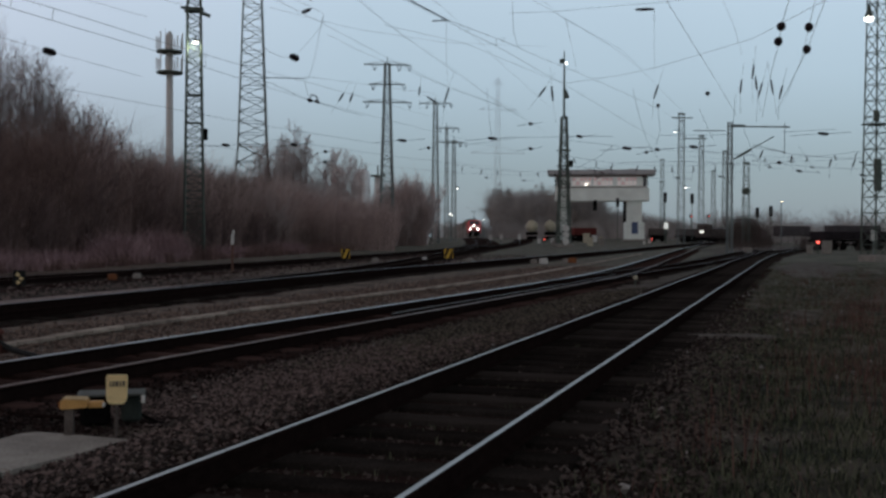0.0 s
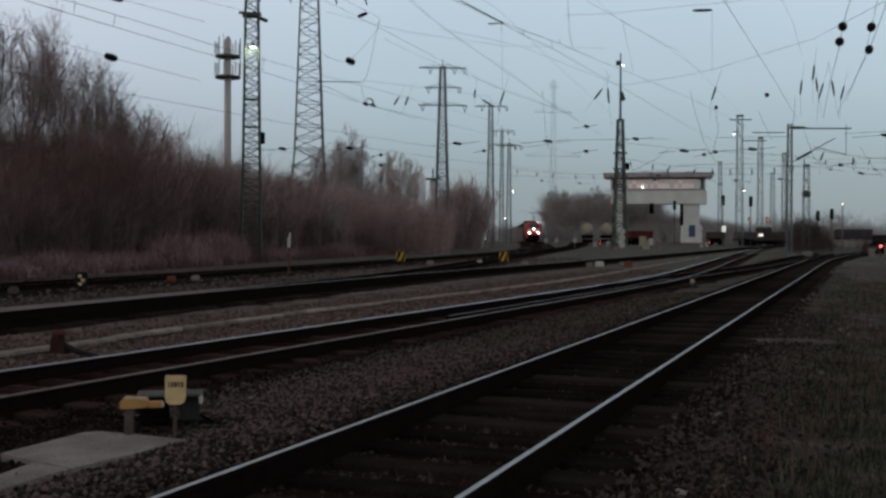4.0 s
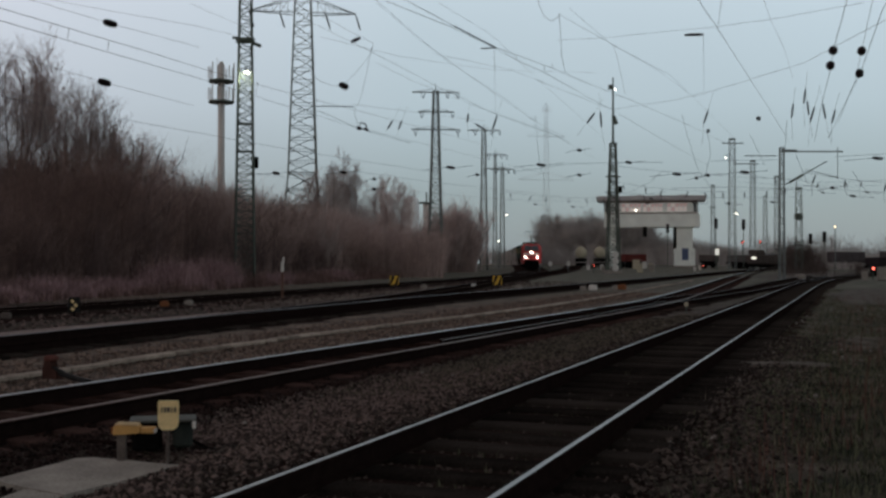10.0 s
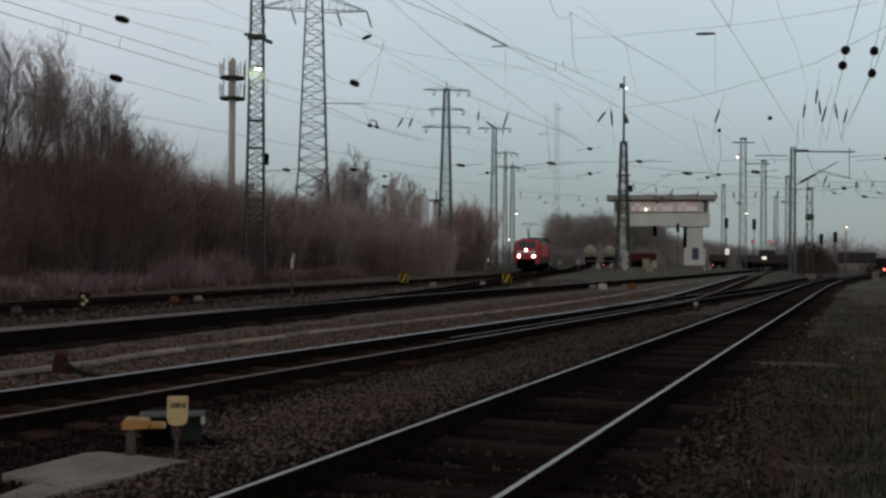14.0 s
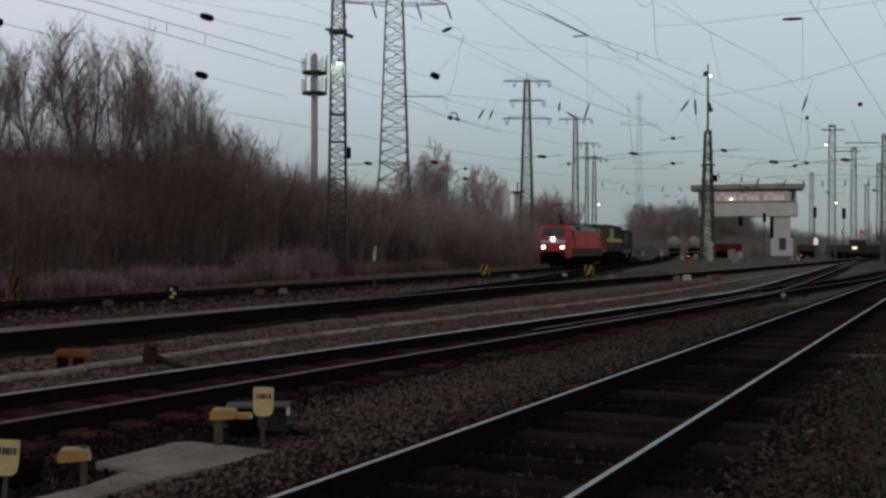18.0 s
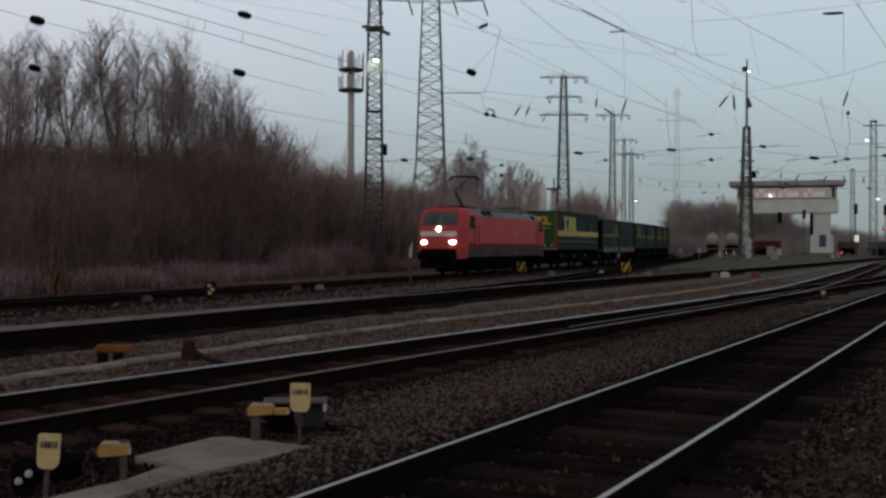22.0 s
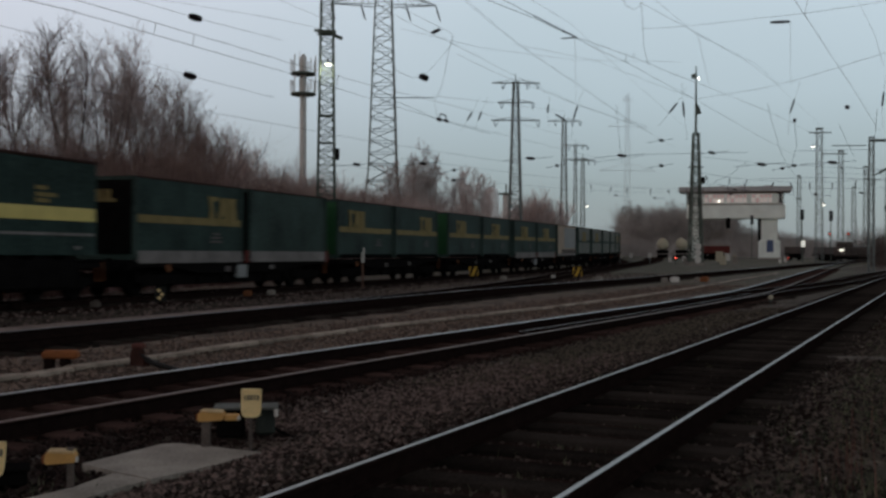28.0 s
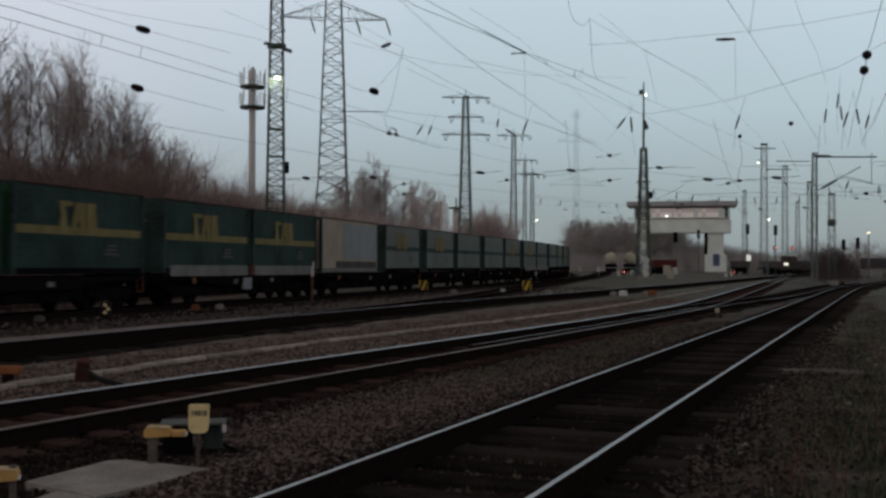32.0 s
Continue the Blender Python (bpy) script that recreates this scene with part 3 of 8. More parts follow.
def bogie(parent, y, base, r, w=1.02):
    """A bogie frame with two wheelsets; its parts hang under it."""
    g = Geo()
    for x in (-w, w):
        g.slab([(-base / 2 - 0.5, 0.5), (-base / 2 + 0.3, 0.42), (-0.5, 0.36), (0.5, 0.36), (base / 2 - 0.3, 0.42), (base / 2 + 0.5, 0.5), (base / 2 + 0.5, 0.66), (base / 2 - 0.2, 0.74), (-base / 2 + 0.2, 0.74), (-base / 2 - 0.5, 0.66)], 0, x - 0.07, x + 0.07)
        for q in (-base / 2, base / 2):
            g.box(x * 1.03, q, 0.5, 0.2, 0.32, 0.34, cut=0.04)
            for k in (-0.34, 0.34):
                g.lathe([(0.09, 0.52), (0.11, 0.6), (0.09, 0.68), (0.11, 0.76), (0.09, 0.84)], 8, (x, q + k, 0))
    g.box(0, 0, 0.62, 2 * w, 0.5, 0.24, cut=0.03)
    g.box(0, 0, 0.85, 0.9, 0.6, 0.25)
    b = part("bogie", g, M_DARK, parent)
    b.location = (0, y, 0)
    for q in (-base / 2, base / 2):
        wheelset(b, q, r)
    return b


def buffers(parent, y, sgn, z=1.05):
    for x in (-0.875, 0.875):
        g = Geo()
        turn = Matrix.Rotation(radians(-90 * sgn), 3, "X")
        g.lathe([(0.13, -0.1), (0.13, 0.25), (0.09, 0.25), (0.09, 0.5), (0.24, 0.52), (0.25, 0.55), (0.2, 0.57)], 14, (x, y, z), turn)
        part("buffer", g, M_DARK, parent)


def locomotive():
    t = thing("locomotive", "red electric freight locomotive with grey roof and three lit headlights", "locomotive")
    zs = [1.02, 1.50, 2.62, 3.42, 3.70, 3.84]
    hw = [1.46, 1.49, 1.49, 1.46, 1.24, 0.72]
    hf = [1.10, 1.14, 1.13, 1.07, 0.98, 0.60]
    yf = [8.76, 8.91, 8.84, 8.38, 8.20, 8.14]
    ym = [8.14, 8.22, 8.18, 7.78, 7.64, 7.58]
    g = Geo()
    rings = []
    for sgn, front in ((1, True), (1, False), (-1, False), (-1, True)):
        ring = []
        for k in range(6):
            ring.append((-(hf if front else hw)[k], sgn * (yf if front else ym)[k], zs[k]))
        for k in range(5, -1, -1):
            ring.append(((hf if front else hw)[k], sgn * (yf if front else ym)[k], zs[k]))
        rings.append(ring)
    for r in rings:
        g.v += r
    for r in range(3):
        for i in range(12):
            j = (i + 1) % 12
            g.f.append((r * 12 + i, r * 12 + j, r * 12 + 12 + j, r * 12 + 12 + i))
    for base, flip in ((0, True), (36, False)):
        for k in range(5):
            q = (base + k, base + k + 1, base + 10 - k, base + 11 - k)
            g.f.append(q[::-1] if flip else q)
    g.m = [0] * len(g.f)
    body = part("body", g, M_RED, t, "traffic red steel body shell")
    bv = body.modifiers.new("edge", "BEVEL")
    bv.width, bv.segments, bv.limit_method, bv.angle_limit = 0.045, 2, "ANGLE", radians(25)
    # roof between the cabs
    g = Geo()
    a, b = -6.45, 6.45
    prof = [(-1.475, 3.36), (-1.468, 3.425), (-1.247, 3.71), (-0.725, 3.855), (0.725, 3.855), (1.247, 3.71), (1.468, 3.425), (1.475, 3.36)]
    g.slab(prof, 1, a, b)
    roof = part("roof", g, M_ROOF, t, "grey roof hood")
    for y, w in ((2.1, 2.5), (-1.0, 2.6), (-3.6, 1.6)):
        part("roof_hatch", Geo().box(0, y, 3.90, 2.0, w, 0.10, cut=0.04), M_ROOF, roof, "raised grey roof hatch")
    for y, w in ((4.9, 0.9), (3.85, 0.8), (-5.6, 0.9)):
        for x in (-1, 1):
            v = Geo()
            turn = Matrix.Rotation(radians(52) * x, 3, "Y")
            v.box(x * 1.36, y, 3.575, 0.36, w, 0.03, turn)
            for q in range(6):
                v.box(x * 1.372, y - w / 2 + (q + 0.5) * w / 6, 3.588, 0.32, 0.03, 0.03, turn)
            part("vent_grille", v, M_BLACK, roof, "black roof air grille")
    # grey skirts along the sides
    for x in (-1, 1):
        g = Geo().box(x * 1.487, 0, 1.27, 0.02, 15.96, 0.52)
        for q in range(-4, 5):
            g.box(x * 1.50, q * 2.0, 1.24, 0.012, 0.03, 0.5)
        part("skirt", g, M_LOCOSKIRT, t, "grimy dark grey lower side")
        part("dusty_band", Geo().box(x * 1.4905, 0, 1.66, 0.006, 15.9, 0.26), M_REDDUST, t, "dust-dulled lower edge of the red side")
        for y in (7.15, -7.15):
            part("step", Geo().box(x * 1.44, y, 1.12, 0.06, 0.5, 0.22), M_BLACK, t)
        for sg in (-1, 1):
            g = Geo().slab([(sg * 6.98, 2.62), (sg * 7.80, 2.62), (sg * 7.60, 3.34), (sg * 6.98, 3.34)], 0, x * 1.474 - 0.03, x * 1.474 + 0.03)
            part("side_window", g, M_BLACK, t, "dark cab side window")
            g = Geo().tube([(x * 1.53, sg * 6.95, 1.6), (x * 1.55, sg * 6.95, 2.0), (x * 1.53, sg * 6.95, 2.9)], 0.018, n=6)
            part("handrail", g, M_BRICKRED, t)
            part("handrail", Geo().tube([(x * 1.53, sg * 6.25, 1.6), (x * 1.53, sg * 6.25, 2.9)], 0.018, n=6), M_BRICKRED, t)
            g = Geo().box(x * 1.492, sg * 6.6, 2.42, 0.012, 0.62, 1.45)
            part("cab_door", g, M_RED, t)
        g = Geo().box(x * 1.496, -1.2, 2.55, 0.012, 0.36, 0.24).box(x * 1.496, -1.2, 2.2, 0.012, 0.6, 0.06)
        part("emblem", g, M_FADED, t, "small pale emblem on the side")
    # cab fronts
    for sg in (1, -1):
        def front(z, d):
            yy = np.interp(z, zs, yf)
            return sg * (yy + d)
        for x in (-1, 1):
            g = Geo().lathe([(0.10, -0.06), (0.115, 0.0), (0.115, 0.05), (0.07, 0.055)], 16, (x * 0.85, front(1.84, -0.01), 1.84), Matrix.Rotation(radians(-90 * sg), 3, "X"))
            g.v = [(x * 0.85 + (p[0] - x * 0.85) * 1.36, p[1], 1.84 + (p[2] - 1.84) * 0.78) for p in g.v]
            part("headlight", g, G_HEADLIGHT if sg > 0 else M_BLACK, t, "bright headlight" if sg > 0 else "dark marker lamp", smooth=True)
        lo, hi = 2.77, 3.58
        for x in (-1, 1):
            q = [(x * 0.02, front(lo, 0.012), lo), (x * 1.07, front(lo, 0.012), lo), (x * 0.98, front(hi, 0.012), hi), (x * 0.02, front(hi, 0.012), hi)]
            back = [(p[0], p[1] - sg * 0.05, p[2]) for p in q]
            g = Geo().add(q + back, [(0, 1, 2, 3), (7, 6, 5, 4), (0, 4, 5, 1), (1, 5, 6, 2), (2, 6, 7, 3), (3, 7, 4, 0)])
            part("windscreen", g, M_SCREEN, t, "dark grey-blue windscreen pane")
            part("corner_apron", Geo().slab([(x * 0.98, sg * 8.70), (x * 1.105, sg * 8.76), (x * 1.455, sg * 8.15), (x * 1.33, sg * 8.1)], 2, 0.92, 1.06), M_RED, t, "red apron below the cab corner")
        for x in (-0.55, 0.55):
            part("wiper", Geo().tube([(x, front(2.84, 0.03), 2.84), (x * 0.55, front(3.3, 0.03), 3.3)], 0.012, n=5), M_BLACK, t)
        g = Geo().lathe([(0.09, -0.06), (0.11, 0.0), (0.11, 0.04), (0.07, 0.045)], 16, (0, front(2.60, 0.0), 2.60), Matrix.Rotation(radians(-90 * sg), 3, "X"))
        part("headlight", g, G_HEADLIGHT if sg > 0 else M_BLACK, t, "bright upper headlight" if sg > 0 else "dark upper lamp", smooth=True)
        g = Geo()
        lo, hi = 2.18, 2.46
        q = [(-1.10, front(lo, 0.014), lo), (1.10, front(lo, 0.014), lo), (1.10, front(hi, 0.014), hi), (-1.10, front(hi, 0.014), hi)]
        back = [(p[0], p[1] - sg * 0.03, p[2]) for p in q]
        g.add(q + back, [(0, 1, 2, 3), (7, 6, 5, 4), (0, 4, 5, 1), (1, 5, 6, 2), (2, 6, 7, 3), (3, 7, 4, 0)])
        part("front_band", g, M_LGREY, t, "light grey band across the nose")
        g = Geo().box(0, sg * 8.75, 1.24, 2.12, 0.36, 0.50, cut=0.05).box(0, sg * 8.66, 0.62, 2.3, 0.06, 0.5, Matrix.Rotation(radians(12 * sg), 3, "X"))
        g.box(0, sg * 8.93, 1.02, 0.12, 0.3, 0.3).tube([(0.3, sg * 8.9, 1.1), (0.32, sg * 9.04, 0.8), (0.3, sg * 8.9, 0.55)], 0.03, n=6)
        part("buffer_beam", g, M_DARK, t, "black buffer beam with coupling and plough")
        buffers(t, sg * 8.7, sg)
    # roof gear
    for y, up in ((5.6, True), (-5.0, False)):
        g = Geo().box(0, y, 3.92, 1.5, 1.9, 0.07)
        for x in (-0.55, 0.55):
            for q in (-0.7, 0.7):
                g.lathe([(0.07, 3.8), (0.1, 3.85), (0.07, 3.9), (0.1, 3.95)], 8, (x, y + q, 0))
        if up:
            g.tube([(0, y - 0.85, 3.95), (0, y + 0.55, 4.95)], 0.075, 0.055, 6)
            g.tube([(0.12, y - 0.65, 3.98), (0.12, y + 0.4, 4.78)], 0.025, n=5)
            for x in (-0.35, 0.35):
                g.tube([(x * 0.3, y + 0.55, 4.95), (x, y - 0.95, 5.72)], 0.035, 0.026, 6)
            for q in (-0.82, -1.1):
                g.tube([(-0.97, y + q, 5.58), (-0.7, y + q, 5.78), (0.7, y + q, 5.78), (0.97, y + q, 5.58)], 0.032, n=6)
        else:
            g.tube([(0, y + 0.8, 3.98), (0, y - 0.8, 4.08)], 0.05, 0.04, 6)
            for x in (-0.35, 0.35):
                g.tube([(x * 0.4, y - 0.8, 4.08), (x, y + 0.6, 4.16)], 0.03, n=6)
            for q in (0.5, 0.75):
                g.tube([(-0.97, y + q, 4.0), (-0.7, y + q, 4.2), (0.7, y + q, 4.2), (0.97, y + q, 4.0)], 0.03, n=6)
        part("pantograph", g, M_BLACK, t, "raised single-arm pantograph" if up else "folded pantograph")
    g = Geo().tube([(0.25, 3.8, 3.95), (0.25, 0, 4.0), (0.25, -3.6, 3.95)], 0.03, n=6)
    for y in (3.4, 1.5, -0.5, -2.6):
        g.lathe([(0.06, 3.8), (0.09, 3.85), (0.06, 3.9), (0.04, 3.97)], 8, (0.25, y, 0))
    g.box(-0.4, 1.8, 3.9, 0.5, 0.9, 0.2, cut=0.03).box(-0.4, -1.2, 3.88, 0.5, 1.3, 0.16, cut=0.03)
    part("roof_line", g, M_DARK, t)
    # The long low box is added to stand for the black shade below.
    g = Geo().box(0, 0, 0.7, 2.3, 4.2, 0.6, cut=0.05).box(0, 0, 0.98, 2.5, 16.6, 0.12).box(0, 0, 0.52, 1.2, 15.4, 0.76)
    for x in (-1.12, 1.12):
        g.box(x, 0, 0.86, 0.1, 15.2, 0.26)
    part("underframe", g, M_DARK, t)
    wheels = []
    for y in (4.95, -4.95):
        b = bogie(t, y, 2.65, 0.60)
        wheels += list(b.children)
    return t, wheels


def flat_wagon(length, label, sill):
    """A container flat with side sills, floor beams, two bogies and buffers; origin at its middle on the rails."""
    t = thing("flat_wagon", label, "freight wagon", group="freight train wagons")
    g = Geo()
    h = length / 2 - 0.55
    for x in (-1.2, 1.2):
        g.slab([(-h, 1.16), (-h, 1.0), (-h + 2.6, 0.98), (-h + 4.2, 0.74), (h - 4.2, 0.74), (h - 2.6, 0.98), (h, 1.0), (h, 1.16)], 0, x - 0.05, x + 0.05)
        for q in np.arange(-h + 0.6, h, 1.2):
            g.box(x * 1.03, q, 1.07, 0.05, 0.10, 0.16)
    for q in np.arange(-h + 0.3, h, 1.35):
        g.box(0, q, 1.06, 2.4, 0.12, 0.14)
    g.box(0, 0, 1.0, 0.4, 2 * h, 0.25)
    g.box(0, h, 1.05, 2.5, 0.16, 0.3).box(0, -h, 1.05, 2.5, 0.16, 0.3)
    g.box(0.2, 0.6, 0.72, 0.7, 1.3, 0.4, cut=0.06).lathe([(0.18, -0.5), (0.2, -0.45), (0.2, 0.45), (0.18, 0.5)], 10, (-0.5, -1.0, 0.72), Matrix.Rotation(radians(90), 3, "X"))
    # Added filler boxes close the gaps, in place of shade under the wagon.
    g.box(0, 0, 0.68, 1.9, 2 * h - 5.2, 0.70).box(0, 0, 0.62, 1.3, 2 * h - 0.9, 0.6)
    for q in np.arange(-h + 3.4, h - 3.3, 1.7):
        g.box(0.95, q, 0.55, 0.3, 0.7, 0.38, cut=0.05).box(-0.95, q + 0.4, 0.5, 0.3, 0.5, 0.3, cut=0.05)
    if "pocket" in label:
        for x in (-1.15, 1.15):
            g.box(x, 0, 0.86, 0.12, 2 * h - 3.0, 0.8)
    part("underframe", g, M_DARK, t, "black wagon underframe with boxes filling the shade below")
    for x in (-1, 1):
        part("label_plate", Geo().box(x * 1.262, 1.4, 0.88, 0.015, 0.36, 0.2), M_SKIRT, t, "grimy grey wagon data plate")
        part("label_plate", Geo().box(x * 1.262, -2.2, 0.92, 0.015, 0.3, 0.16), M_SILL, t, "small pale wagon data plate")
    for x in (-1, 1):
        part("brake_wheel", Geo().lathe([(0.12, -0.02), (0.14, 0.0), (0.12, 0.02)], 12, (x * 1.28, h - 2.2, 0.95), Matrix.Rotation(radians(90), 3, "Y")), M_ORANGE, t, "orange brake wheel")
        g = Geo().tube([(x * 1.27, -h + 0.2, 1.2), (x * 1.27, -h + 0.2, 0.6), (x * 1.27, -h + 0.55, 0.6), (x * 1.27, -h + 0.55, 1.0)], 0.02, n=5)
        part("shunter_step", g, M_ORANGE, t, "orange shunter step")
    if sill:
        for x in (-1, 1):
            part("equipment_box", Geo().box(x * 1.22, 0.3, 0.78, 0.12, 0.8, 0.5, cut=0.03), M_ROOF, t, "pale grey equipment box under the floor")
            for k in (-1, 1):
                g = Geo().box(x * 1.285, k * h * 0.5, 1.34, 0.03, h * 0.90, 0.42)
                for q in range(7):
                    g.box(x * 1.302, k * h * 0.5 - h * 0.42 + q * h * 0.14, 1.34, 0.02, 0.05, 0.40)
                part("side_panel", g, M_SILL, t, "dirty whitish folding side panel")
        for x in (-1, 1):
            for y in (0, -h + 0.2):
                part("red_end_post", Geo().box(x * 1.29, y, 1.34, 0.06, 0.28, 0.48), M_BRICKRED, t)
    for sg in (1, -1):
        buffers(t, sg * h, sg)
        bogie(t, sg * (h - 1.9), 1.8, 0.46)
    return t


def mark(g, x, s, y0, z0, w, h, slot=0):
    """The carrier's mark as plain bold shapes standing on its stripe: a hooked bar, a slanted pair and a comb."""
    def P(pts):
        o = [(y0 - s * u * w, z0 + v * h) for u, v in pts]
        g.slab(o if s * x > 0 else o[::-1], 0, x - 0.012, x + 0.012, slot)
    P([(0.0, 1.0), (0.34, 1.0), (0.38, 0.82), (0.15, 0.78), (0.24, -0.2), (0.0, -0.2), (0.07, 0.4)])
    P([(0.30, -0.22), (0.40, -0.22), (0.52, 0.3), (0.58, -0.22), (0.68, -0.22), (0.68, 0.98), (0.44, 0.98)])
    P([(0.72, 0.98), (0.98, 0.98), (0.94, 0.7), (0.98, 0.4), (1.0, -0.22), (0.72, -0.22)])


def trailer():
    """The curtain-sided semi-trailer; origin at its middle on the rails, front towards +y."""
    t = thing("semi_trailer", "dark green curtain-sided semi-trailer with yellow emblem on a pocket wagon", "semi-trailer")
    L, lo, hi = 13.6, 1.52, 4.22
    g = Geo().box(0, 0, (lo + hi) / 2, 2.46, L - 0.1, hi - lo)
    part("body", g, M_GREEN, t, "dark green tarpaulin sides")
    g = Geo().box(0, 0, hi + 0.03, 2.56, L, 0.1, cut=0.03)
    part("roof", g, M_ROOFRAIL, t, "dark red-brown roof rail")
    for x in (-1, 1):
        g = Geo()
        for k in range(28):
            y = -L / 2 + 0.35 + k * (L - 0.7) / 27
            g.box(x * 1.236, y, (lo + hi) / 2, 0.018, 0.05, hi - lo - 0.1)
        part("curtain_fold", g, M_GREEN, t)
        part("stripe", Geo().box(x * 1.252, 0, 2.62, 0.012, L - 0.3, 0.40), M_LOGO, t, "broad yellow stripe")
        part("white_line", Geo().box(x * 1.252, 0, 2.02, 0.012, L - 0.4, 0.08), M_SILL, t, "thin whitish line")
        g = Geo()
        mark(g, x * 1.266, 1, 4.9, 2.80, 3.7, 1.12)
        part("emblem", g, M_LOGO, t, "large yellow carrier emblem")
        g = Geo()
        for q, w in ((3.35, 0.5), (3.15, 0.9), (2.98, 0.6)):
            g.box(x * 1.256, -3.9 - w / 2, q, 0.01, w, 0.12)
        part("small_print", g, M_LOGO_B, t, "small unreadable print bars")
        part("edge_rail", Geo().box(x * 1.24, 0, lo - 0.04, 0.06, L - 0.1, 0.16), M_GREEN, t)
        for y in (5.3, -5.8):
            part("side_marker", Geo().box(x * 1.258, y, 1.62, 0.012, 0.26, 0.09), M_SILL, t)
    y = L / 2
    part("front_wall", Geo().box(0, y - 0.03, (lo + hi) / 2, 2.30, 0.06, hi - lo - 0.06), M_GREEN_F, t, "leaf green front wall")
    for x in (-1, 1):
        g = Geo().slab([(x * 1.22, lo), (x * (1.22 - 0.08), lo), (x * 0.7, lo + 0.12), (x * 0.95, lo + 0.5), (x * 1.06, lo + 1.0), (x * 1.09, hi), (x * 1.22, hi)], 1, y - 0.01, y + 0.02)
        part("edge_flame", g, M_REDORANGE, t, "red-orange edging of the front wall")
    g = Geo()
    for a, b, c, d in ((-0.75, 0.72, 3.26, 3.40), (-0.45, -0.22, 3.40, 3.86), (-0.40, -0.05, 3.74, 3.88), (-0.02, 0.26, 3.40, 3.88), (0.34, 0.60, 3.40, 3.84)):
        g.box((a + b) / 2, y + 0.012, (c + d) / 2, b - a, 0.02, d - c)
    part("front_emblem", g, M_LOGO_F, t, "bright yellow emblem on the front wall")
    g = Geo().box(0, y + 0.012, 2.98, 1.3, 0.012, 0.06)
    part("front_print", g, M_LOGO_F, t, "small unreadable print line")
    g = Geo().box(0, y - 0.02, lo - 0.08, 2.4, 0.1, 0.07)
    for x in (-0.8, -0.3, 0.15, 0.75):
        g.box(x, y + 0.02, lo + 0.18, 0.10, 0.03, 0.16)
    part("front_sill", g, M_WHITE, t, "pale front sill and fittings")
    g = Geo().box(0, -1.0, 1.25, 1.0, 10.5, 0.3)
    for q in (-3.0, -4.3, -5.6):
        for x in (-1, 1):
            g.lathe([(0.2, -0.14), (0.48, -0.12), (0.5, 0), (0.48, 0.12), (0.2, 0.14)], 14, (x * 1.02, q, 1.0), Matrix.Rotation(radians(90), 3, "Y"))
    part("chassis", g, M_DARK, t, "black chassis with road wheels")
    return t


def swap_body(L, cloth, stripe, logo, label, hi=4.02, at=1.6, wall=None):
    t = thing("swap_body", label, "swap body", group="swap bodies on the train")
    lo = 1.24
    part("body", Geo().box(0, 0, (lo + hi) / 2, 2.44, L - 0.12, hi - lo - 0.04, cut=0.02), cloth, t)
    for sg in (1, -1):
        g = Geo()
        for x in (-1, 1):
            g.box(x * 1.2, sg * (L / 2 - 0.05), (lo + hi) / 2, 0.14, 0.12, hi - lo)
        g.box(0, sg * (L / 2 - 0.05), hi - 0.05, 2.5, 0.12, 0.12).box(0, sg * (L / 2 - 0.05), lo + 0.08, 2.5, 0.12, 0.16)
        part("end_frame", g, M_GREEN_B, t, "dark end frame")
    if cloth is M_BEIGE:
        for x in (-1, 1):
            part("patch", Geo().box(x * 1.24, -L * 0.16, 2.85, 0.014, L * 0.60, 1.9, cut=0.004), M_ROOF, t, "paler grey tarpaulin patch")
            part("grime_board", Geo().box(x * 1.24, -L * 0.1, 1.55, 0.016, L * 0.72, 0.5), M_WAGON, t, "dark lower board")
    if cloth is not M_BEIGE:
        e = L / 2 + 0.012
        part("end_wall", Geo().box(0, e - 0.02, (lo + hi) / 2 + 0.05, 2.26, 0.03, hi - lo - 0.28), wall or M_GREEN_B, t, "green end wall")
        part("end_emblem", Geo().box(0, e, 3.22, 1.0, 0.016, 0.10).box(-0.2, e, 3.42, 0.22, 0.016, 0.32).box(0.16, e, 3.42, 0.3, 0.016, 0.32), M_LOGO_B, t, "small yellow emblem on the end wall")
    part("roof_rail", Geo().box(0, 0, hi, 2.5, L - 0.26, 0.07, cut=0.02), M_ROOFRAIL, t, "red-brown roof edge rail")
    for x in (-1, 1):
        g = Geo()
        for k in range(14):
            g.box(x * 1.222, -L / 2 + 0.4 + k * (L - 0.8) / 13, (lo + hi) / 2 + 0.1, 0.008, 0.03, hi - lo - 0.4)
        part("curtain_fold", g, cloth, t)
        part("bottom_rail", Geo().box(x * 1.235, 0, lo + 0.10, 0.04, L - 0.3, 0.2), M_DARK if cloth is not M_BEIGE else M_SILL, t)
        if stripe:
            part("stripe", Geo().box(x * 1.245, 0, 2.62, 0.012, L - 0.35, 0.26), stripe, t, "yellow stripe" if stripe is not M_GREEN_B else "dull green stripe")
        if logo:
            g = Geo()
            mark(g, x * 1.258, 1, at, 2.76, 2.1, 0.80)
            part("emblem", g, logo, t, "yellow carrier emblem")
            g = Geo()
            for q in range(3):
                g.box(x * 1.25, -1.6, 1.9 + 0.14 * q, 0.01, 0.9 - 0.2 * q, 0.07)
            part("small_print", g, M_SKIRT, t, "unreadable print bars")
    return t


LOCO, LOCO_WHEELS = locomotive()
VEHICLES = [(LOCO, 8.93)]


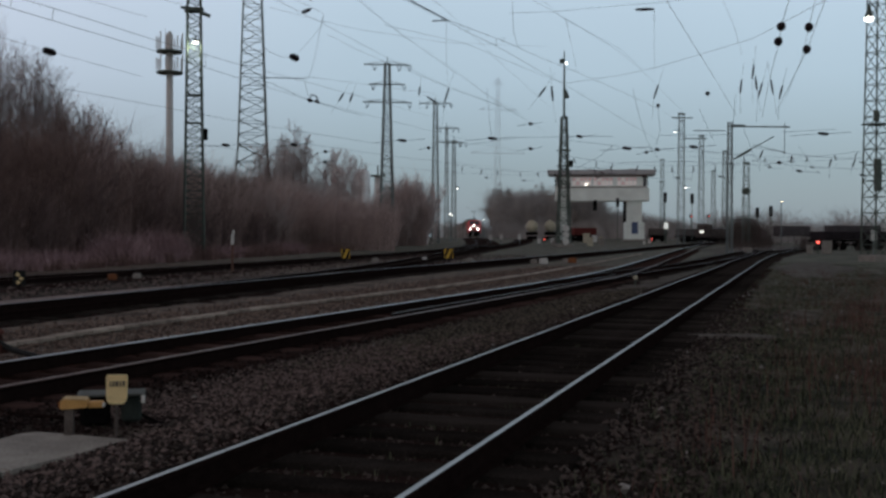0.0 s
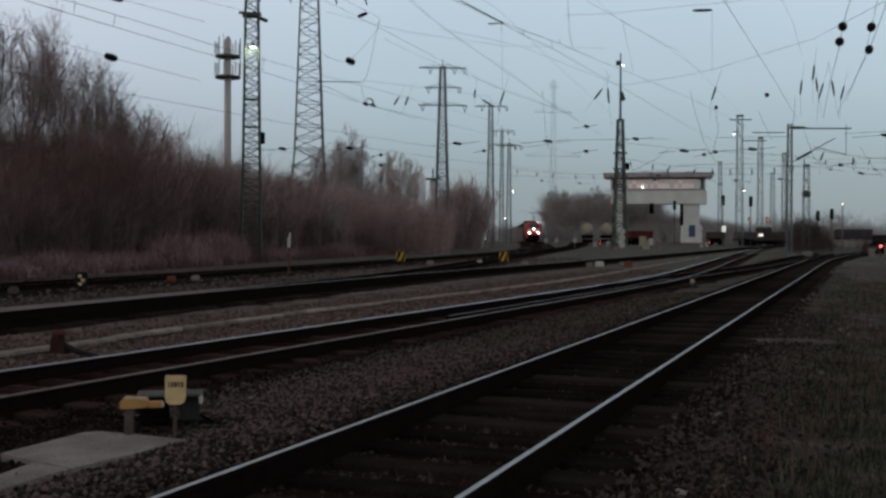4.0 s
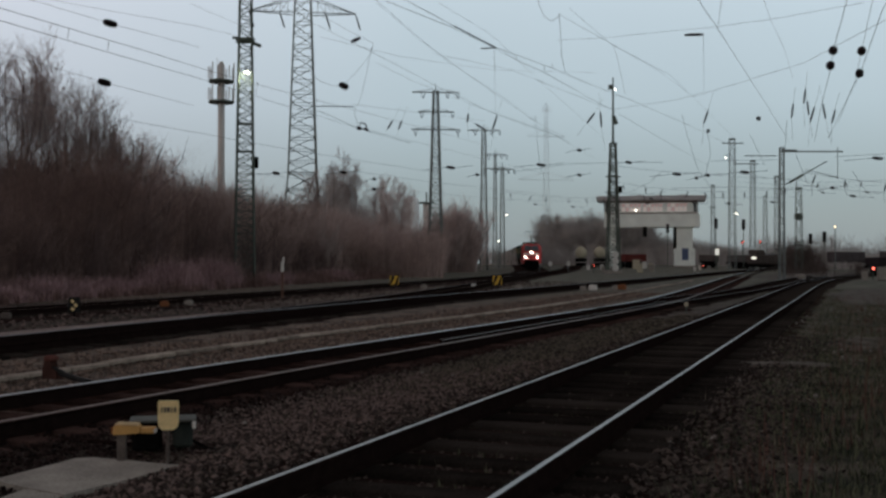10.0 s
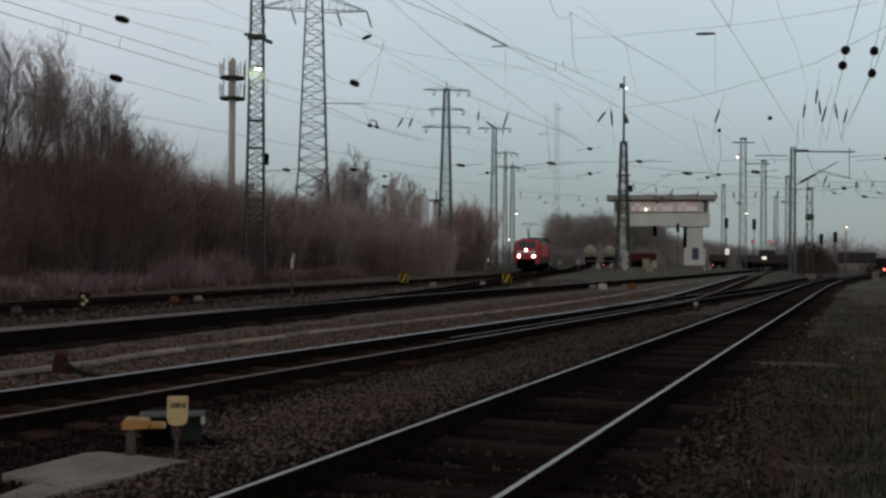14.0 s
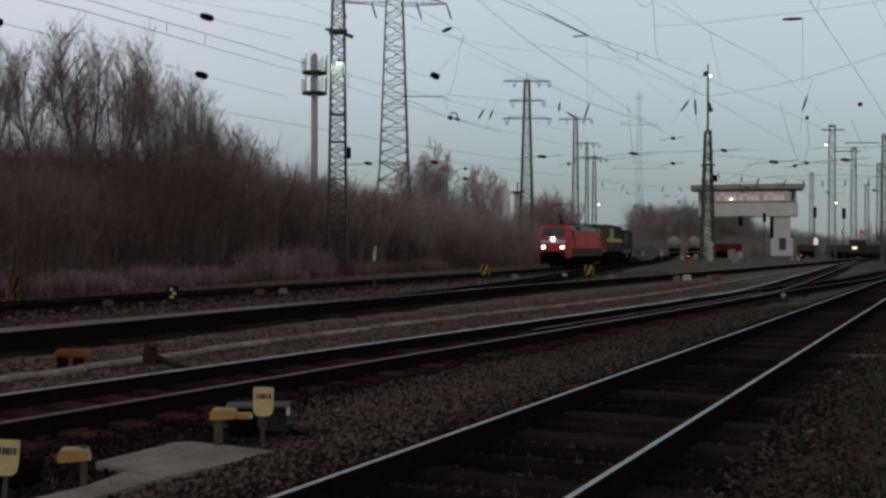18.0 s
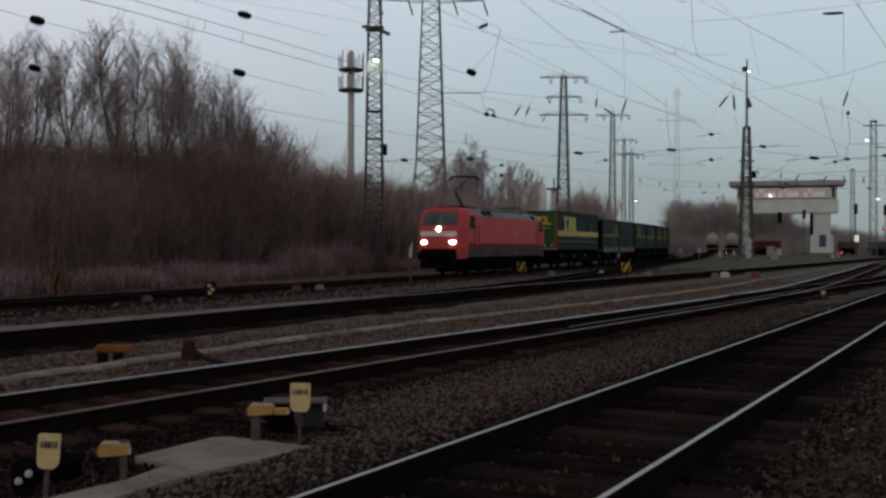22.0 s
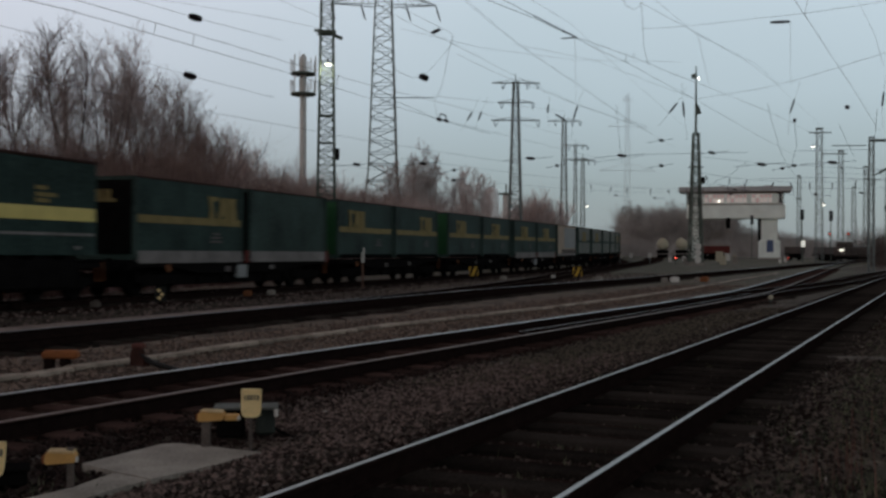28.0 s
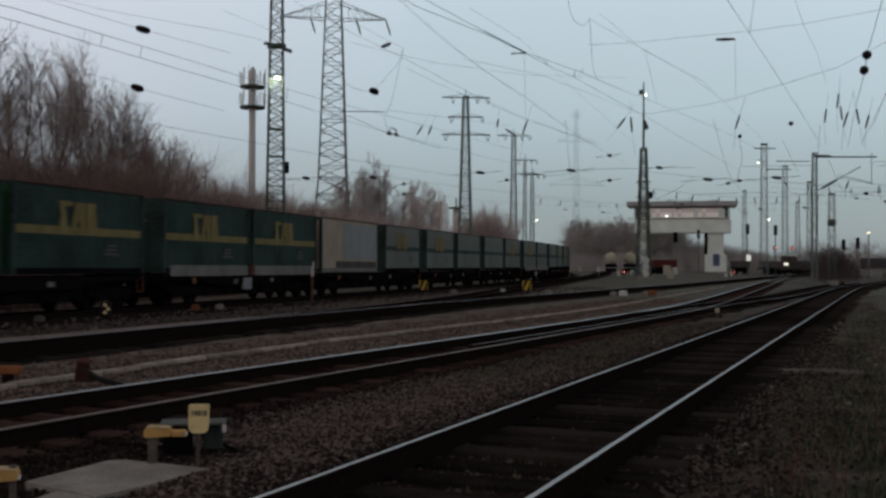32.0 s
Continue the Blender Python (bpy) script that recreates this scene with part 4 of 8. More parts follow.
def consist():
    """Everything behind the locomotive, each with the distance of its middle behind the headlights."""
    def wagon(u0, u1, label="black container flat wagon on the main line", sill=False):
        VEHICLES.append((flat_wagon(u1 - u0, label, sill), (u0 + u1) / 2))
    wagon(20.3, 36.4, "black pocket wagon carrying a green semi-trailer")
    VEHICLES.append((trailer(), 28.6))
    plan = [
        ((36.6, 53.1), (37.4, 44.6), (45.2, 52.4), True), ((53.3, 69.6), (53.8, 60.95), (61.4, 68.6), False),
        ((69.9, 86.4), (70.8, 77.95), (78.5, 85.7), False), ((86.6, 102.1), (87.1, 94.2), (94.6, 101.8), True),
        ((102.2, 120.6), (102.5, 111.3), (112.7, 119.9), False), ((120.8, 137.4), (121.4, 128.6), (129.6, 136.8), False)]
    for k in range(7):
        u = 137.8 + 16.7 * k
        plan.append(((u - 0.2, u + 16.3), (u + 0.4, u + 7.55), (u + 8.3, u + 15.45), k % 3 == 1))
    flat = {}
    for n, (w, a, b, sill) in enumerate(plan):
        wagon(*w, sill=sill, label="black container flat wagon with dirty white side panels" if sill else "black container flat wagon on the main line")
        for k, (p, q) in enumerate((a, b)):
            L = round(q - p, 1)
            if n == 4 and k == 0:
                kind = ("beige", M_BEIGE, None, None, "plain beige tarpaulin swap body")
            elif n == 0 and k == 1:
                kind = ("plain", M_GREEN_B, None, None, "plain faded green tarpaulin swap body")
            elif n in (0, 1, 2, 3):
                kind = ("mark", M_GREEN, M_LOGO_B, M_LOGO_B, "dark green tarpaulin swap body with yellow stripe and emblem")
            else:
                kind = ("stripe", M_PALETARP, M_GREEN_B, M_LOGO_B if (n + k) % 2 else None, "faded grey-green tarpaulin swap body with dull stripe")
            at = {(0, 0): -1.0, (1, 0): 2.4, (1, 1): -0.4, (2, 0): 2.0}.get((n, k), 1.4)
            key = (kind[0], L, min(n, 3), (n + k) % 2 if n > 3 else 0, at)
            if key in flat:
                ob = copy_thing(flat[key], Matrix.Identity(4))
            else:
                ob = flat[key] = swap_body(L, *kind[1:], hi=4.0, at=at, wall=M_DARK if n == 0 else M_GREEN_E if n < 3 else None)
            VEHICLES.append((ob, (p + q) / 2))


consist()


def head_of_train(t):
    """The headlights' place along the main line at t seconds."""
    T = (0, 4, 8, 11, 13, 14.5, 16.5, 18, 20, 21.5, 23, 24.5, 26.5, 27, 28, 29, 30, 31, 32)
    S = (277.5, 245.5, 213.5, 189.3, 173.2, 161.1, 144.9, 132.8, 115.4, 100.6, 84.8, 69.1, 47.7, 42.4, 31.4, 20.3, 9.0, -1.9, -13.1)
    return float(np.interp(t, T, S))


def train_rows(back):
    """Rows for a vehicle whose middle runs that far behind the headlights."""
    rows = []
    for k in range(65):
        t = k * 0.5
        s = head_of_train(t) + back
        x, y, tx, ty, z = along(s)
        if s < 0:
            x, y = x + tx * s, y + ty * s
        x1, y1, _, _, z1 = along(s + 4)
        slope = math.atan2(z1 - z, 4)
        rows.append((t, Matrix.LocRotScale((x, y, z), Euler((-slope, 0, math.atan2(tx, -ty))), None)))
    return rows


def motions():
    for ob, back in VEHICLES:
        walk(ob, train_rows(back))
    for ob, _ in VEHICLES:
        for w in ob.children_recursive:
            if w.name.startswith("wheelset"):
                roll(w, 0.60 if ob == LOCO else 0.46)


def roll(w, r):
    """Turn a wheelset of radius r as the train runs."""
    at = w.location.copy()
    steps = int(32 * 11.3 / (1.3 * r))
    start = head_of_train(0)
    rows = []
    for k in range(steps + 1):
        t = 32 * k / steps
        rows.append((t, Matrix.LocRotScale(at, Euler(((head_of_train(t) - start) / r, 0, 0)), None)))
    walk(w, rows)


# ---- masts, wires and buildings ----
def lattice(parent, h, w0, w1, bays, leg=0.05, brace=0.025, material=None, z0=0.0):
    """Four tapering legs with zigzag bracing on each face."""
    material = material or M_STEEL
    c = [(-1, -1), (1, -1), (1, 1), (-1, 1)]
    def at(k, u):
        w = (w0 + (w1 - w0) * u) / 2
        return Vector((c[k][0] * w, c[k][1] * w, z0 + h * u))
    for k in range(4):
        part("leg", Geo().tube([at(k, 0), at(k, 1)], leg, leg * 0.8, 4), material, parent)
    g = Geo()
    for f in range(4):
        a, b = f, (f + 1) % 4
        for i in range(bays):
            u, v = i / bays, (i + 1) / bays
            p, q = (at(a, u), at(b, v)) if i % 2 == 0 else (at(b, u), at(a, v))
            g.tube([p, q], brace, n=4, cap=False)
            g.tube([at(a, v), at(b, v)], brace * 0.8, n=4, cap=False)
    part("bracing", g, material, parent, "zigzag lattice bracing")


def foot(parent, w):
    part("foundation", Geo().box(0, 0, 0.1, w + 0.5, w + 0.5, 0.6, cut=0.05), M_CONC, parent)


def insulator(g, a, b, r=0.07, n=5):
    """A ribbed string between two points."""
    A, B = Vector(a), Vector(b)
    pts = []
    for i in range(2 * n + 1):
        env = 0.45 + 0.55 * math.sin(math.pi * i / (2 * n)) ** 0.5
        pts.append((r * env * (1.0 if i % 2 else 0.75), i / (2 * n)))
    d = B - A
    q = d.to_track_quat("Z", "Y").to_matrix()
    g.lathe([(p, z * d.length) for p, z in pts], 8, A, q)


def lamp(parent, x, y, z, reach, glowing=G_LAMP):
    g = Geo().tube([(0, 0, z), (x * 0.5, y * 0.5, z + 0.25), (x, y, z + 0.18)], 0.035, n=6)
    part("lamp_arm", g, M_STEEL, parent)
    g = Geo().lathe([(0.05, 0.22), (0.09, 0.16), (0.22, 0.02), (0.22, 0.0)], 12, (x, y, z - 0.12))
    part("lamp_shade", g, M_STEEL, parent)
    g = Geo().lathe([(0.20, 0.0), (0.20, -0.02), (0.14, -0.07), (0.04, -0.09)], 12, (x, y, z - 0.12))
    part("lamp_glass", g, glowing, parent, "lit yard lamp glass")


def place(x, y, rz=0.0):
    return pose(x, y, gz(x, y), 0, 0, rz)


# tall headspan mast by the thicket, with its lamp
m = thing("lattice_mast", "tall grey-green lattice mast with lit lamp behind the main line", "overhead line mast", place(-15.8, 76.4, 12))
foot(m, 1.2)
lattice(m, 24, 1.36, 0.70, 46, 0.10, 0.028)
part("platform", Geo().box(0, 0, 17.2, 1.3, 0.9, 0.28, cut=0.05).box(0.75, 0, 16.95, 0.7, 0.3, 0.2, Matrix.Rotation(radians(20), 3, "Y")).box(-0.7, 0, 17.35, 0.4, 0.3, 0.14), M_STEEL, m, "dark cross platform")
for z in (9.4, 11.3):
    part("bracket", Geo().box(0, 0, z, 1.1, 0.85, 0.06), M_STEEL, m)
part("equipment_box", Geo().box(0.75, -0.3, 8.6, 0.35, 0.35, 0.8, cut=0.06), M_DARK, m)
lamp(m, 0.1, -0.62, 15.0, 0.6)
yard = new("yard_lamp_light", bpy.data.lights.new("yard_lamp_light", "POINT"))
yard.data.energy, yard.data.color, yard.data.shadow_soft_size = 60, (0.95, 1.0, 0.62), 0.2
yard.location = (-15.75, 75.7, gz(-15.8, 76.4) + 14.5)

# power pylon beyond the trees
m = thing("power_pylon", "grey steel lattice power pylon rising behind the bare trees", "pylon", place(-25.1, 163, 10))
lattice(m, 14.5, 6.4, 4.2, 6, 0.15, 0.08, M_STEEL_FAR)
lattice(m, 38, 4.2, 1.5, 22, 0.13, 0.055, M_STEEL_FAR, 14.5)
g = Geo()
for sg in (-1, 1):
    tip = Vector((sg * 8.0, 0, 38.6))
    for yy in (-1.1, 1.1):
        g.tube([(sg * 1.1, yy, 38.4), tip], 0.07, n=4)
        g.tube([(sg * 1.0, yy, 40.9), tip], 0.06, n=4)
    for k in range(1, 6):
        u = k / 6
        lo, hi = Vector((sg * 1.1, 0, 38.4)).lerp(tip, u), Vector((sg * 1.0, 0, 40.9)).lerp(tip, u)
        g.tube([lo, hi], 0.04, n=4)
        g.tube([hi, Vector((sg * 1.1, 0, 38.4)).lerp(tip, min(1, u + 0.16))], 0.035, n=4)
part("cross_arm", g, M_STEEL_FAR, m, "wide lattice cross arm")
for x in (-7.9, -3.4, 3.4, 7.9):
    g = Geo()
    insulator(g, (x, 0, 38.5), (x + 0.7, 0, 36.2), 0.14, 6)
    part("insulator_string", g, M_INSUL, m)

# mobile phone tower
m = thing("phone_tower", "slim pale concrete phone tower with two antenna rings", "radio tower", place(-29.0, 126.7))
part("shaft", Geo().lathe([(0.46, 0), (0.38, 24.5)], 14), M_POLE, m, "pale tapering concrete shaft", smooth=True)
for z in (20.0, 22.4):
    g = Geo().lathe([(0.4, z - 0.06), (1.42, z - 0.06), (1.5, z), (1.46, z + 0.2), (0.4, z + 0.2)], 18)
    part("antenna_ring", g, M_STEEL, m, "dark round antenna platform")
for z in (20.3, 22.7):
    for k in range(9):
        a = k * 2 * math.pi / 9
        part("antenna_panel", Geo().box(1.46 * math.cos(a), 1.46 * math.sin(a), z + (0.75 if k % 3 else 0.9), 0.13, 0.13, 1.5 if k % 3 else 2.0, Matrix.Rotation(a, 3, "Z"), cut=0.03), M_POLE, m, "pale antenna panel")
part("spire", Geo().tube([(0, 0, 24.4), (0, 0, 24.8)], 0.3, 0.2, 8).tube([(-0.5, 0, 22.6), (-0.5, 0, 25.2)], 0.03, n=5), M_POLE, m)


def feeder_mast(x, y, h, w0, w1, arms, label, rz=0, solid=True, lampz=None, material=None):
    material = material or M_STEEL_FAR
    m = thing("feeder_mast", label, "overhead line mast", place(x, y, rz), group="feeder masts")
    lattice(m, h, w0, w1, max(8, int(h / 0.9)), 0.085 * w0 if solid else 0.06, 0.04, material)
    for z, half in arms:
        g = Geo().box(0, 0, z, 2 * half, 0.16, 0.14)
        for sg in (-1, 1):
            g.tube([(sg * w1 * 0.6, 0, z + 0.42), (sg * half * 0.8, 0, z + 0.1)], 0.03, n=4)
        part("cross_arm", g, material, m)
        for q in (-0.62, 0.42, 0.86) if z > h - 1 else (-0.9, 0.84):
            g = Geo()
            insulator(g, (q * half, 0, z - 0.05), (q * half + 0.25, 0, z - 0.8), 0.05, 4)
            insulator(g, (q * half + 0.5, 0, z - 0.05), (q * half + 0.25, 0, z - 0.8), 0.05, 4)
            part("insulator_string", g, M_INSUL, m)
    part("tip", Geo().tube([(0, 0, h), (0, 0, h + 0.9)], 0.07, 0.04, 6), material, m)
    if lampz:
        lamp(m, 0.75, -0.2, lampz, 0.7)
    return m


feeder_mast(-4.3, 135, 22.6, 1.75, 0.55, ((22.4, 2.9), (20.0, 2.2), (17.8, 3.0)), "grey double-column feeder mast with three cross arms", 6)
feeder_mast(2.1, 172, 22.1, 1.15, 0.55, ((21.9, 2.6),), "slim grey feeder mast with one top arm", 4)
feeder_mast(4.6, 205, 21.2, 0.8, 0.4, ((21.0, 2.3), (18.4, 2.5)), "slim far grey feeder mast", 3)
feeder_mast(5.7, 196, 18.0, 0.85, 0.5, ((17.6, 2.2),), "far grey mast with a small lit lamp", 3, lampz=9.6)

# middle mast with tube top
m = thing("lattice_mast", "dark lattice mast with slim lamp tube before the signal box", "overhead line mast", place(18.6, 143.5, 5))
foot(m, 1.5)
lattice(m, 17.0, 1.6, 0.66, 20, 0.13, 0.06)
part("top_tube", Geo().tube([(0, 0, 16.9), (0, 0, 22.5), (0, 0, 25.6)], 0.16, 0.08, 8), M_STEEL, m)
part("top_lamp", Geo().lathe([(0.06, 24.1), (0.10, 24.2), (0.04, 24.32)], 10, (0.28, -0.1, -0.2)), G_LAMP, m, "small lit top lamp")
part("top_bracket", Geo().box(-0.35, 0, 24.3, 0.45, 0.3, 0.6), M_STEEL, m)
part("side_bracket", Geo().box(0.25, 0, 20.0, 0.5, 0.15, 1.2, Matrix.Rotation(radians(-20), 3, "Y")), M_STEEL, m)
for z in (12.6, 10.6, 8.2):
    part("collar", Geo().box(0, 0, z, 1.8, 0.9, 0.12), M_STEEL, m)
part("equipment_box", Geo().box(0.95, 0, 10.9, 0.5, 0.4, 0.9, cut=0.08), M_DARK, m)
g = Geo()
for k in range(3):
    g.lathe([(0.42, -0.04), (0.45, 0), (0.42, 0.04)], 12, (0.1, -1.0, 0.7 + k * 0.85), Matrix.Rotation(radians(90), 3, "X"))
part("white_disc", g, M_WHITE, m, "pale round marks on the mast foot")

# right-hand tower mast with shaded lamp
m = thing("lattice_mast", "big grey lattice tower mast with shaded yard lamp and tension weights", "overhead line mast", place(30.95, 74.2, 22))
foot(m, 1.1)
lattice(m, 24, 1.34, 0.74, 22, 0.075, 0.036, M_STEEL)
part("lamp_arm", Geo().tube([(-0.46, -0.45, 16.55), (-0.62, -0.5, 16.95), (-0.95, -0.5, 17.35), (-1.2, -0.5, 17.42), (-1.24, -0.5, 17.1)], 0.045, n=6), M_STEEL, m)
part("lamp_shade", Geo().lathe([(0.05, 0.82), (0.14, 0.74), (0.15, 0.5), (0.27, 0.1), (0.30, 0.0), (0.26, 0.0), (0.10, 0.5)], 14, (-1.24, -0.5, 16.35)), M_STEEL, m, "dark bell-shaped lamp shade", smooth=True)
part("lamp_glass", Geo().lathe([(0.27, 0.02), (0.30, -0.08), (0.22, -0.2), (0.08, -0.24)], 14, (-1.24, -0.5, 16.35)), G_LAMP, m, "lit yard lamp glass", smooth=True)
g = Geo()
for k in range(7):
    g.lathe([(0.2, 0), (0.22, 0.02), (0.22, 0.2), (0.2, 0.22)], 10, (0.35, -0.95, 4.6 + k * 0.25))
part("tension_weight", g, M_DARK, m, "stack of dark tension weights")
part("equipment_box", Geo().box(-0.62, -0.78, 5.8, 0.5, 0.3, 2.2, cut=0.04), M_STEEL, m)
part("collar", Geo().box(0, 0, 9.3, 1.5, 1.2, 0.10), M_STEEL, m)
part("switch_box", Geo().box(-0.62, -0.62, 9.8, 0.3, 0.3, 0.8, cut=0.04), M_STEEL, m)
part("side_rod", Geo().tube([(0.6, 0, 13.2), (3.2, 0, 13.2)], 0.05, n=5), M_STEEL_FAR, m)
m = thing("sign_post", "square white board on a short post by the mast", "sign", place(31.7, 76.4, 20))
part("post", Geo().tube([(0, 0, 0), (0, 0, 2.1)], 0.05, n=6), M_STEEL_FAR, m)
part("board", Geo().box(0, -0.06, 1.75, 0.55, 0.04, 0.75, cut=0.01), M_WHITE, m)


def plain_mast(x, y, h, w, label, rz=0, arm=None, box=None, material=None):
    m = thing("lattice_mast", label, "overhead line mast", place(x, y, rz), group="far yard masts")
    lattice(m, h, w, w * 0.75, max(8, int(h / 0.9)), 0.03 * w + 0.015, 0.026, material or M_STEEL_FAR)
    part("cap", Geo().box(0, 0, h + 0.1, w * 1.0, w * 0.5, 0.25, cut=0.05), M_STEEL, m)
    if arm:
        z, a, b = arm
        part("cross_arm", Geo().box((a + b) / 2, 0, z, b - a, 0.14, 0.16), material or M_STEEL_FAR, m)
    if box:
        part("equipment_box", Geo().box(0, 0, box, w * 1.15, w * 1.1, 0.9, cut=0.2), M_STEEL, m)
    return m


def bearing(az, d):
    return d * math.sin(radians(az)), d * math.cos(radians(az))


m = plain_mast(*bearing(13.35, 170), 19.7, 1.0, "grey lattice mast with small lamp among the far tracks", arm=(19.2, -1.5, 1.7))
lamp(m, 0.45, -0.8, 8.7, 0.7)
lamp(m, -0.95, -0.2, 17.2, 0.7)
m = plain_mast(*bearing(14.35, 190), 18.0, 0.9, "far grey lattice mast among other masts", arm=(17.6, -3.2, 1.0))
m = plain_mast(*bearing(12.4, 230), 16.4, 0.8, "far slim grey mast near the signal box", arm=(12.0, -0.6, 0.6))
m = plain_mast(*bearing(14.95, 230), 14.0, 0.85, "far slim mast above the wagons")
m = plain_mast(*bearing(15.5, 200), 16.0, 0.8, "far slim mast above the wagons")
m = plain_mast(*bearing(16.55, 150), 11.0, 0.85, "short stout mast with equipment collar", box=7.4, material=M_STEEL)
m = thing("cantilever_mast", "lattice mast with a long boom and slanted strut over the tracks", "overhead line mast", place(*bearing(15.75, 107.5), 0), group="far yard masts")
lattice(m, 12.4, 0.46, 0.36, 18, 0.05, 0.022, M_STEEL_FAR)
part("boom", Geo().box(2.8, 0, 12.0, 5.8, 0.10, 0.13).box(-2.0, 0, 11.6, 3.0, 0.08, 0.08).box(0.75, 0, 12.1, 1.4, 0.2, 0.2, cut=0.05).tube([(5.2, 0, 12.4), (5.2, 0, 9.4)], 0.035, n=5), M_STEEL_FAR, m)
part("strut", Geo().tube([(0.3, 0, 8.9), (4.2, 0, 11.1)], 0.045, n=5).tube([(0.7, 0, 9.1), (2.0, 0, 9.85)], 0.13, n=6).tube([(2.2, 0, 10.3), (5.2, 0, 9.6)], 0.03, n=5), M_STEEL, m)


def lamp_post(x, y, h, label, glowing):
    m = thing("street_lamp", label, "lamp post", place(x, y), group="far yard lamps")
    part("post", Geo().tube([(0, 0, 0), (0, 0, h)], 0.11, 0.07, 8), M_STEEL_FAR, m)
    part("lamp_head", Geo().lathe([(0.03, -0.1), (0.10, -0.05), (0.11, 0.02), (0.04, 0.08)], 10, (0, 0, h)), glowing, m, "lit lamp head")
    return m


lamp_post(*bearing(18.25, 190), 6.9, "far yard lamp with warm light", G_WARM)
lamp_post(*bearing(1.49, 185), 4.6, "low far lamp beside the main line", G_LAMP)
lamp_post(*bearing(3.18, 236), 4.2, "low far lamp beyond the main line", G_LAMP)

# signal box on legs
def signal_box():
    x, y = bearing(9.30, 222)
    m = thing("signal_box", "pale concrete signal box standing on legs across the tracks, windows lit", "signal box", place(x, y, -9.4))
    zb = 0.0
    part("beam", Geo().box(0.2, 0, 9.6, 19.2, 6.0, 2.6, cut=0.05), M_PLASTER, m, "pale plastered beam")
    part("window_band", Geo().box(0, 0, 12.15, 18.8, 5.8, 2.5), M_PLASTER, m, "recessed pale window storey")
    part("roof", Geo().box(0, 0, 13.95, 22.0, 8.0, 1.0, cut=0.12), M_EAVE, m, "projecting flat roof")
    for vx, vw in ((-2.4, 0.9), (6.5, 1.6), (1.5, 0.6)):
        part("roof_vent", Geo().box(vx, 0, 14.62, vw, 0.9, 0.4), M_EAVE, m)
    for x0 in (-5.9, -1.55, 3.3):
        for k in range(5):
            px = x0 + 0.37 + k * 0.80
            f = part("window", Geo().box(px, -2.93, 12.15, 0.78, 0.08, 1.75), M_PLASTER, m, "pale window frame")
            for z, hh in ((12.62, 0.62), (11.78, 0.80)):
                part("pane", Geo().box(px, -2.975, z, 0.60, 0.02, hh), G_WIN_PINK if (z > 12.2) != (k % 4 == 1) else G_WIN, f)
    part("window_sill", Geo().box(0, -2.98, 11.05, 18.9, 0.22, 0.14), M_SILLBAND, m, "brown weathered sill line")
    # Dark strip put in as the shade below the roof edge.
    part("eave_shadow_board", Geo().box(0, -2.95, 13.28, 18.9, 0.16, 0.28), M_SILLBAND, m, "brown strip painted as shade under the eave")
    for px in (-9.2, -8.1, 8.1, 9.2):
        part("corner_post", Geo().box(px, -2.92, 12.2, 0.12, 0.14, 2.1), M_PLASTER, m)
    part("corner_window", Geo().box(9.0, -2.4, 12.2, 0.9, 1.1, 1.9), M_GLASS, m).location = (0, 0, 0)
    part("corner_window", Geo().box(-9.0, -2.4, 12.2, 0.9, 1.1, 1.9), M_GLASS, m)
    part("room_lamp", Geo().lathe([(0.03, 0), (0.12, 0.04), (0.12, 0.16), (0.03, 0.2)], 10, (-3.0, -3.1, 11.5)), G_LAMP, m, "bright lamp at the window")
    part("leg", Geo().box(6.8, 0, 4.2, 3.2, 4.4, 8.4, cut=0.05), M_PLASTER, m, "broad pale stair leg")
    part("leg_base", Geo().box(6.8, 0, 2.1, 4.2, 4.8, 4.0, cut=0.05), M_PLASTER, m, "whitewashed stair leg base")
    part("leg_door", Geo().box(6.9, -2.43, 3.0, 1.3, 0.06, 2.3), M_BLUEDOOR, m, "blue-grey door")
    part("leg", Geo().box(-7.9, 0, 4.2, 1.8, 4.0, 8.4, cut=0.05), M_PLASTER, m)
    # Near-black strip along the left of the stair leg.
    part("leg_reveal", Geo().box(4.88, 0.2, 6.2, 0.6, 3.6, 4.4), M_DARK, m)
    part("drain_pipe", Geo().tube([(-1.2, -3.1, 8.4), (-1.2, -3.1, 6.4)], 0.5, n=6), M_DARK, m, "dark hanging signal housing")
    part("plinth", Geo().box(6.8, 0, 0.4, 5.0, 5.4, 0.7), M_CONC, m)
    for ob in m.children_recursive:
        if ob.parent == m:
            ob.location = (0, 0, -0.55)
    m.scale = (0.96, 0.96, 1.0)


signal_box()


# ---- overhead wires and their insulators ----
WIRING = thing("overhead_wiring", "web of thin dark overhead wires hung from the yard masts", "overhead wires")


def wire(label, r, *pts):
    """One wire through its hanging points."""
    g = Geo().tube(pts, r, n=4)
    if label.split()[0] in ("thin", "dropper", "hanging", "contact", "cross-span", "line", "steel", "feeder"):
        return part("wire", g, M_WIRE, WIRING, label)
    return solo("overhead_wire", g, M_WIRE, label + " in the dusk sky", "wire", group="overhead wires")


def string_insulator(a, b, r, n):
    g = Geo()
    insulator(g, a, b, r, n)
    return solo("insulator", g, M_INSUL, "dark ribbed insulator hanging in the wires", "insulator", group="wire insulators")


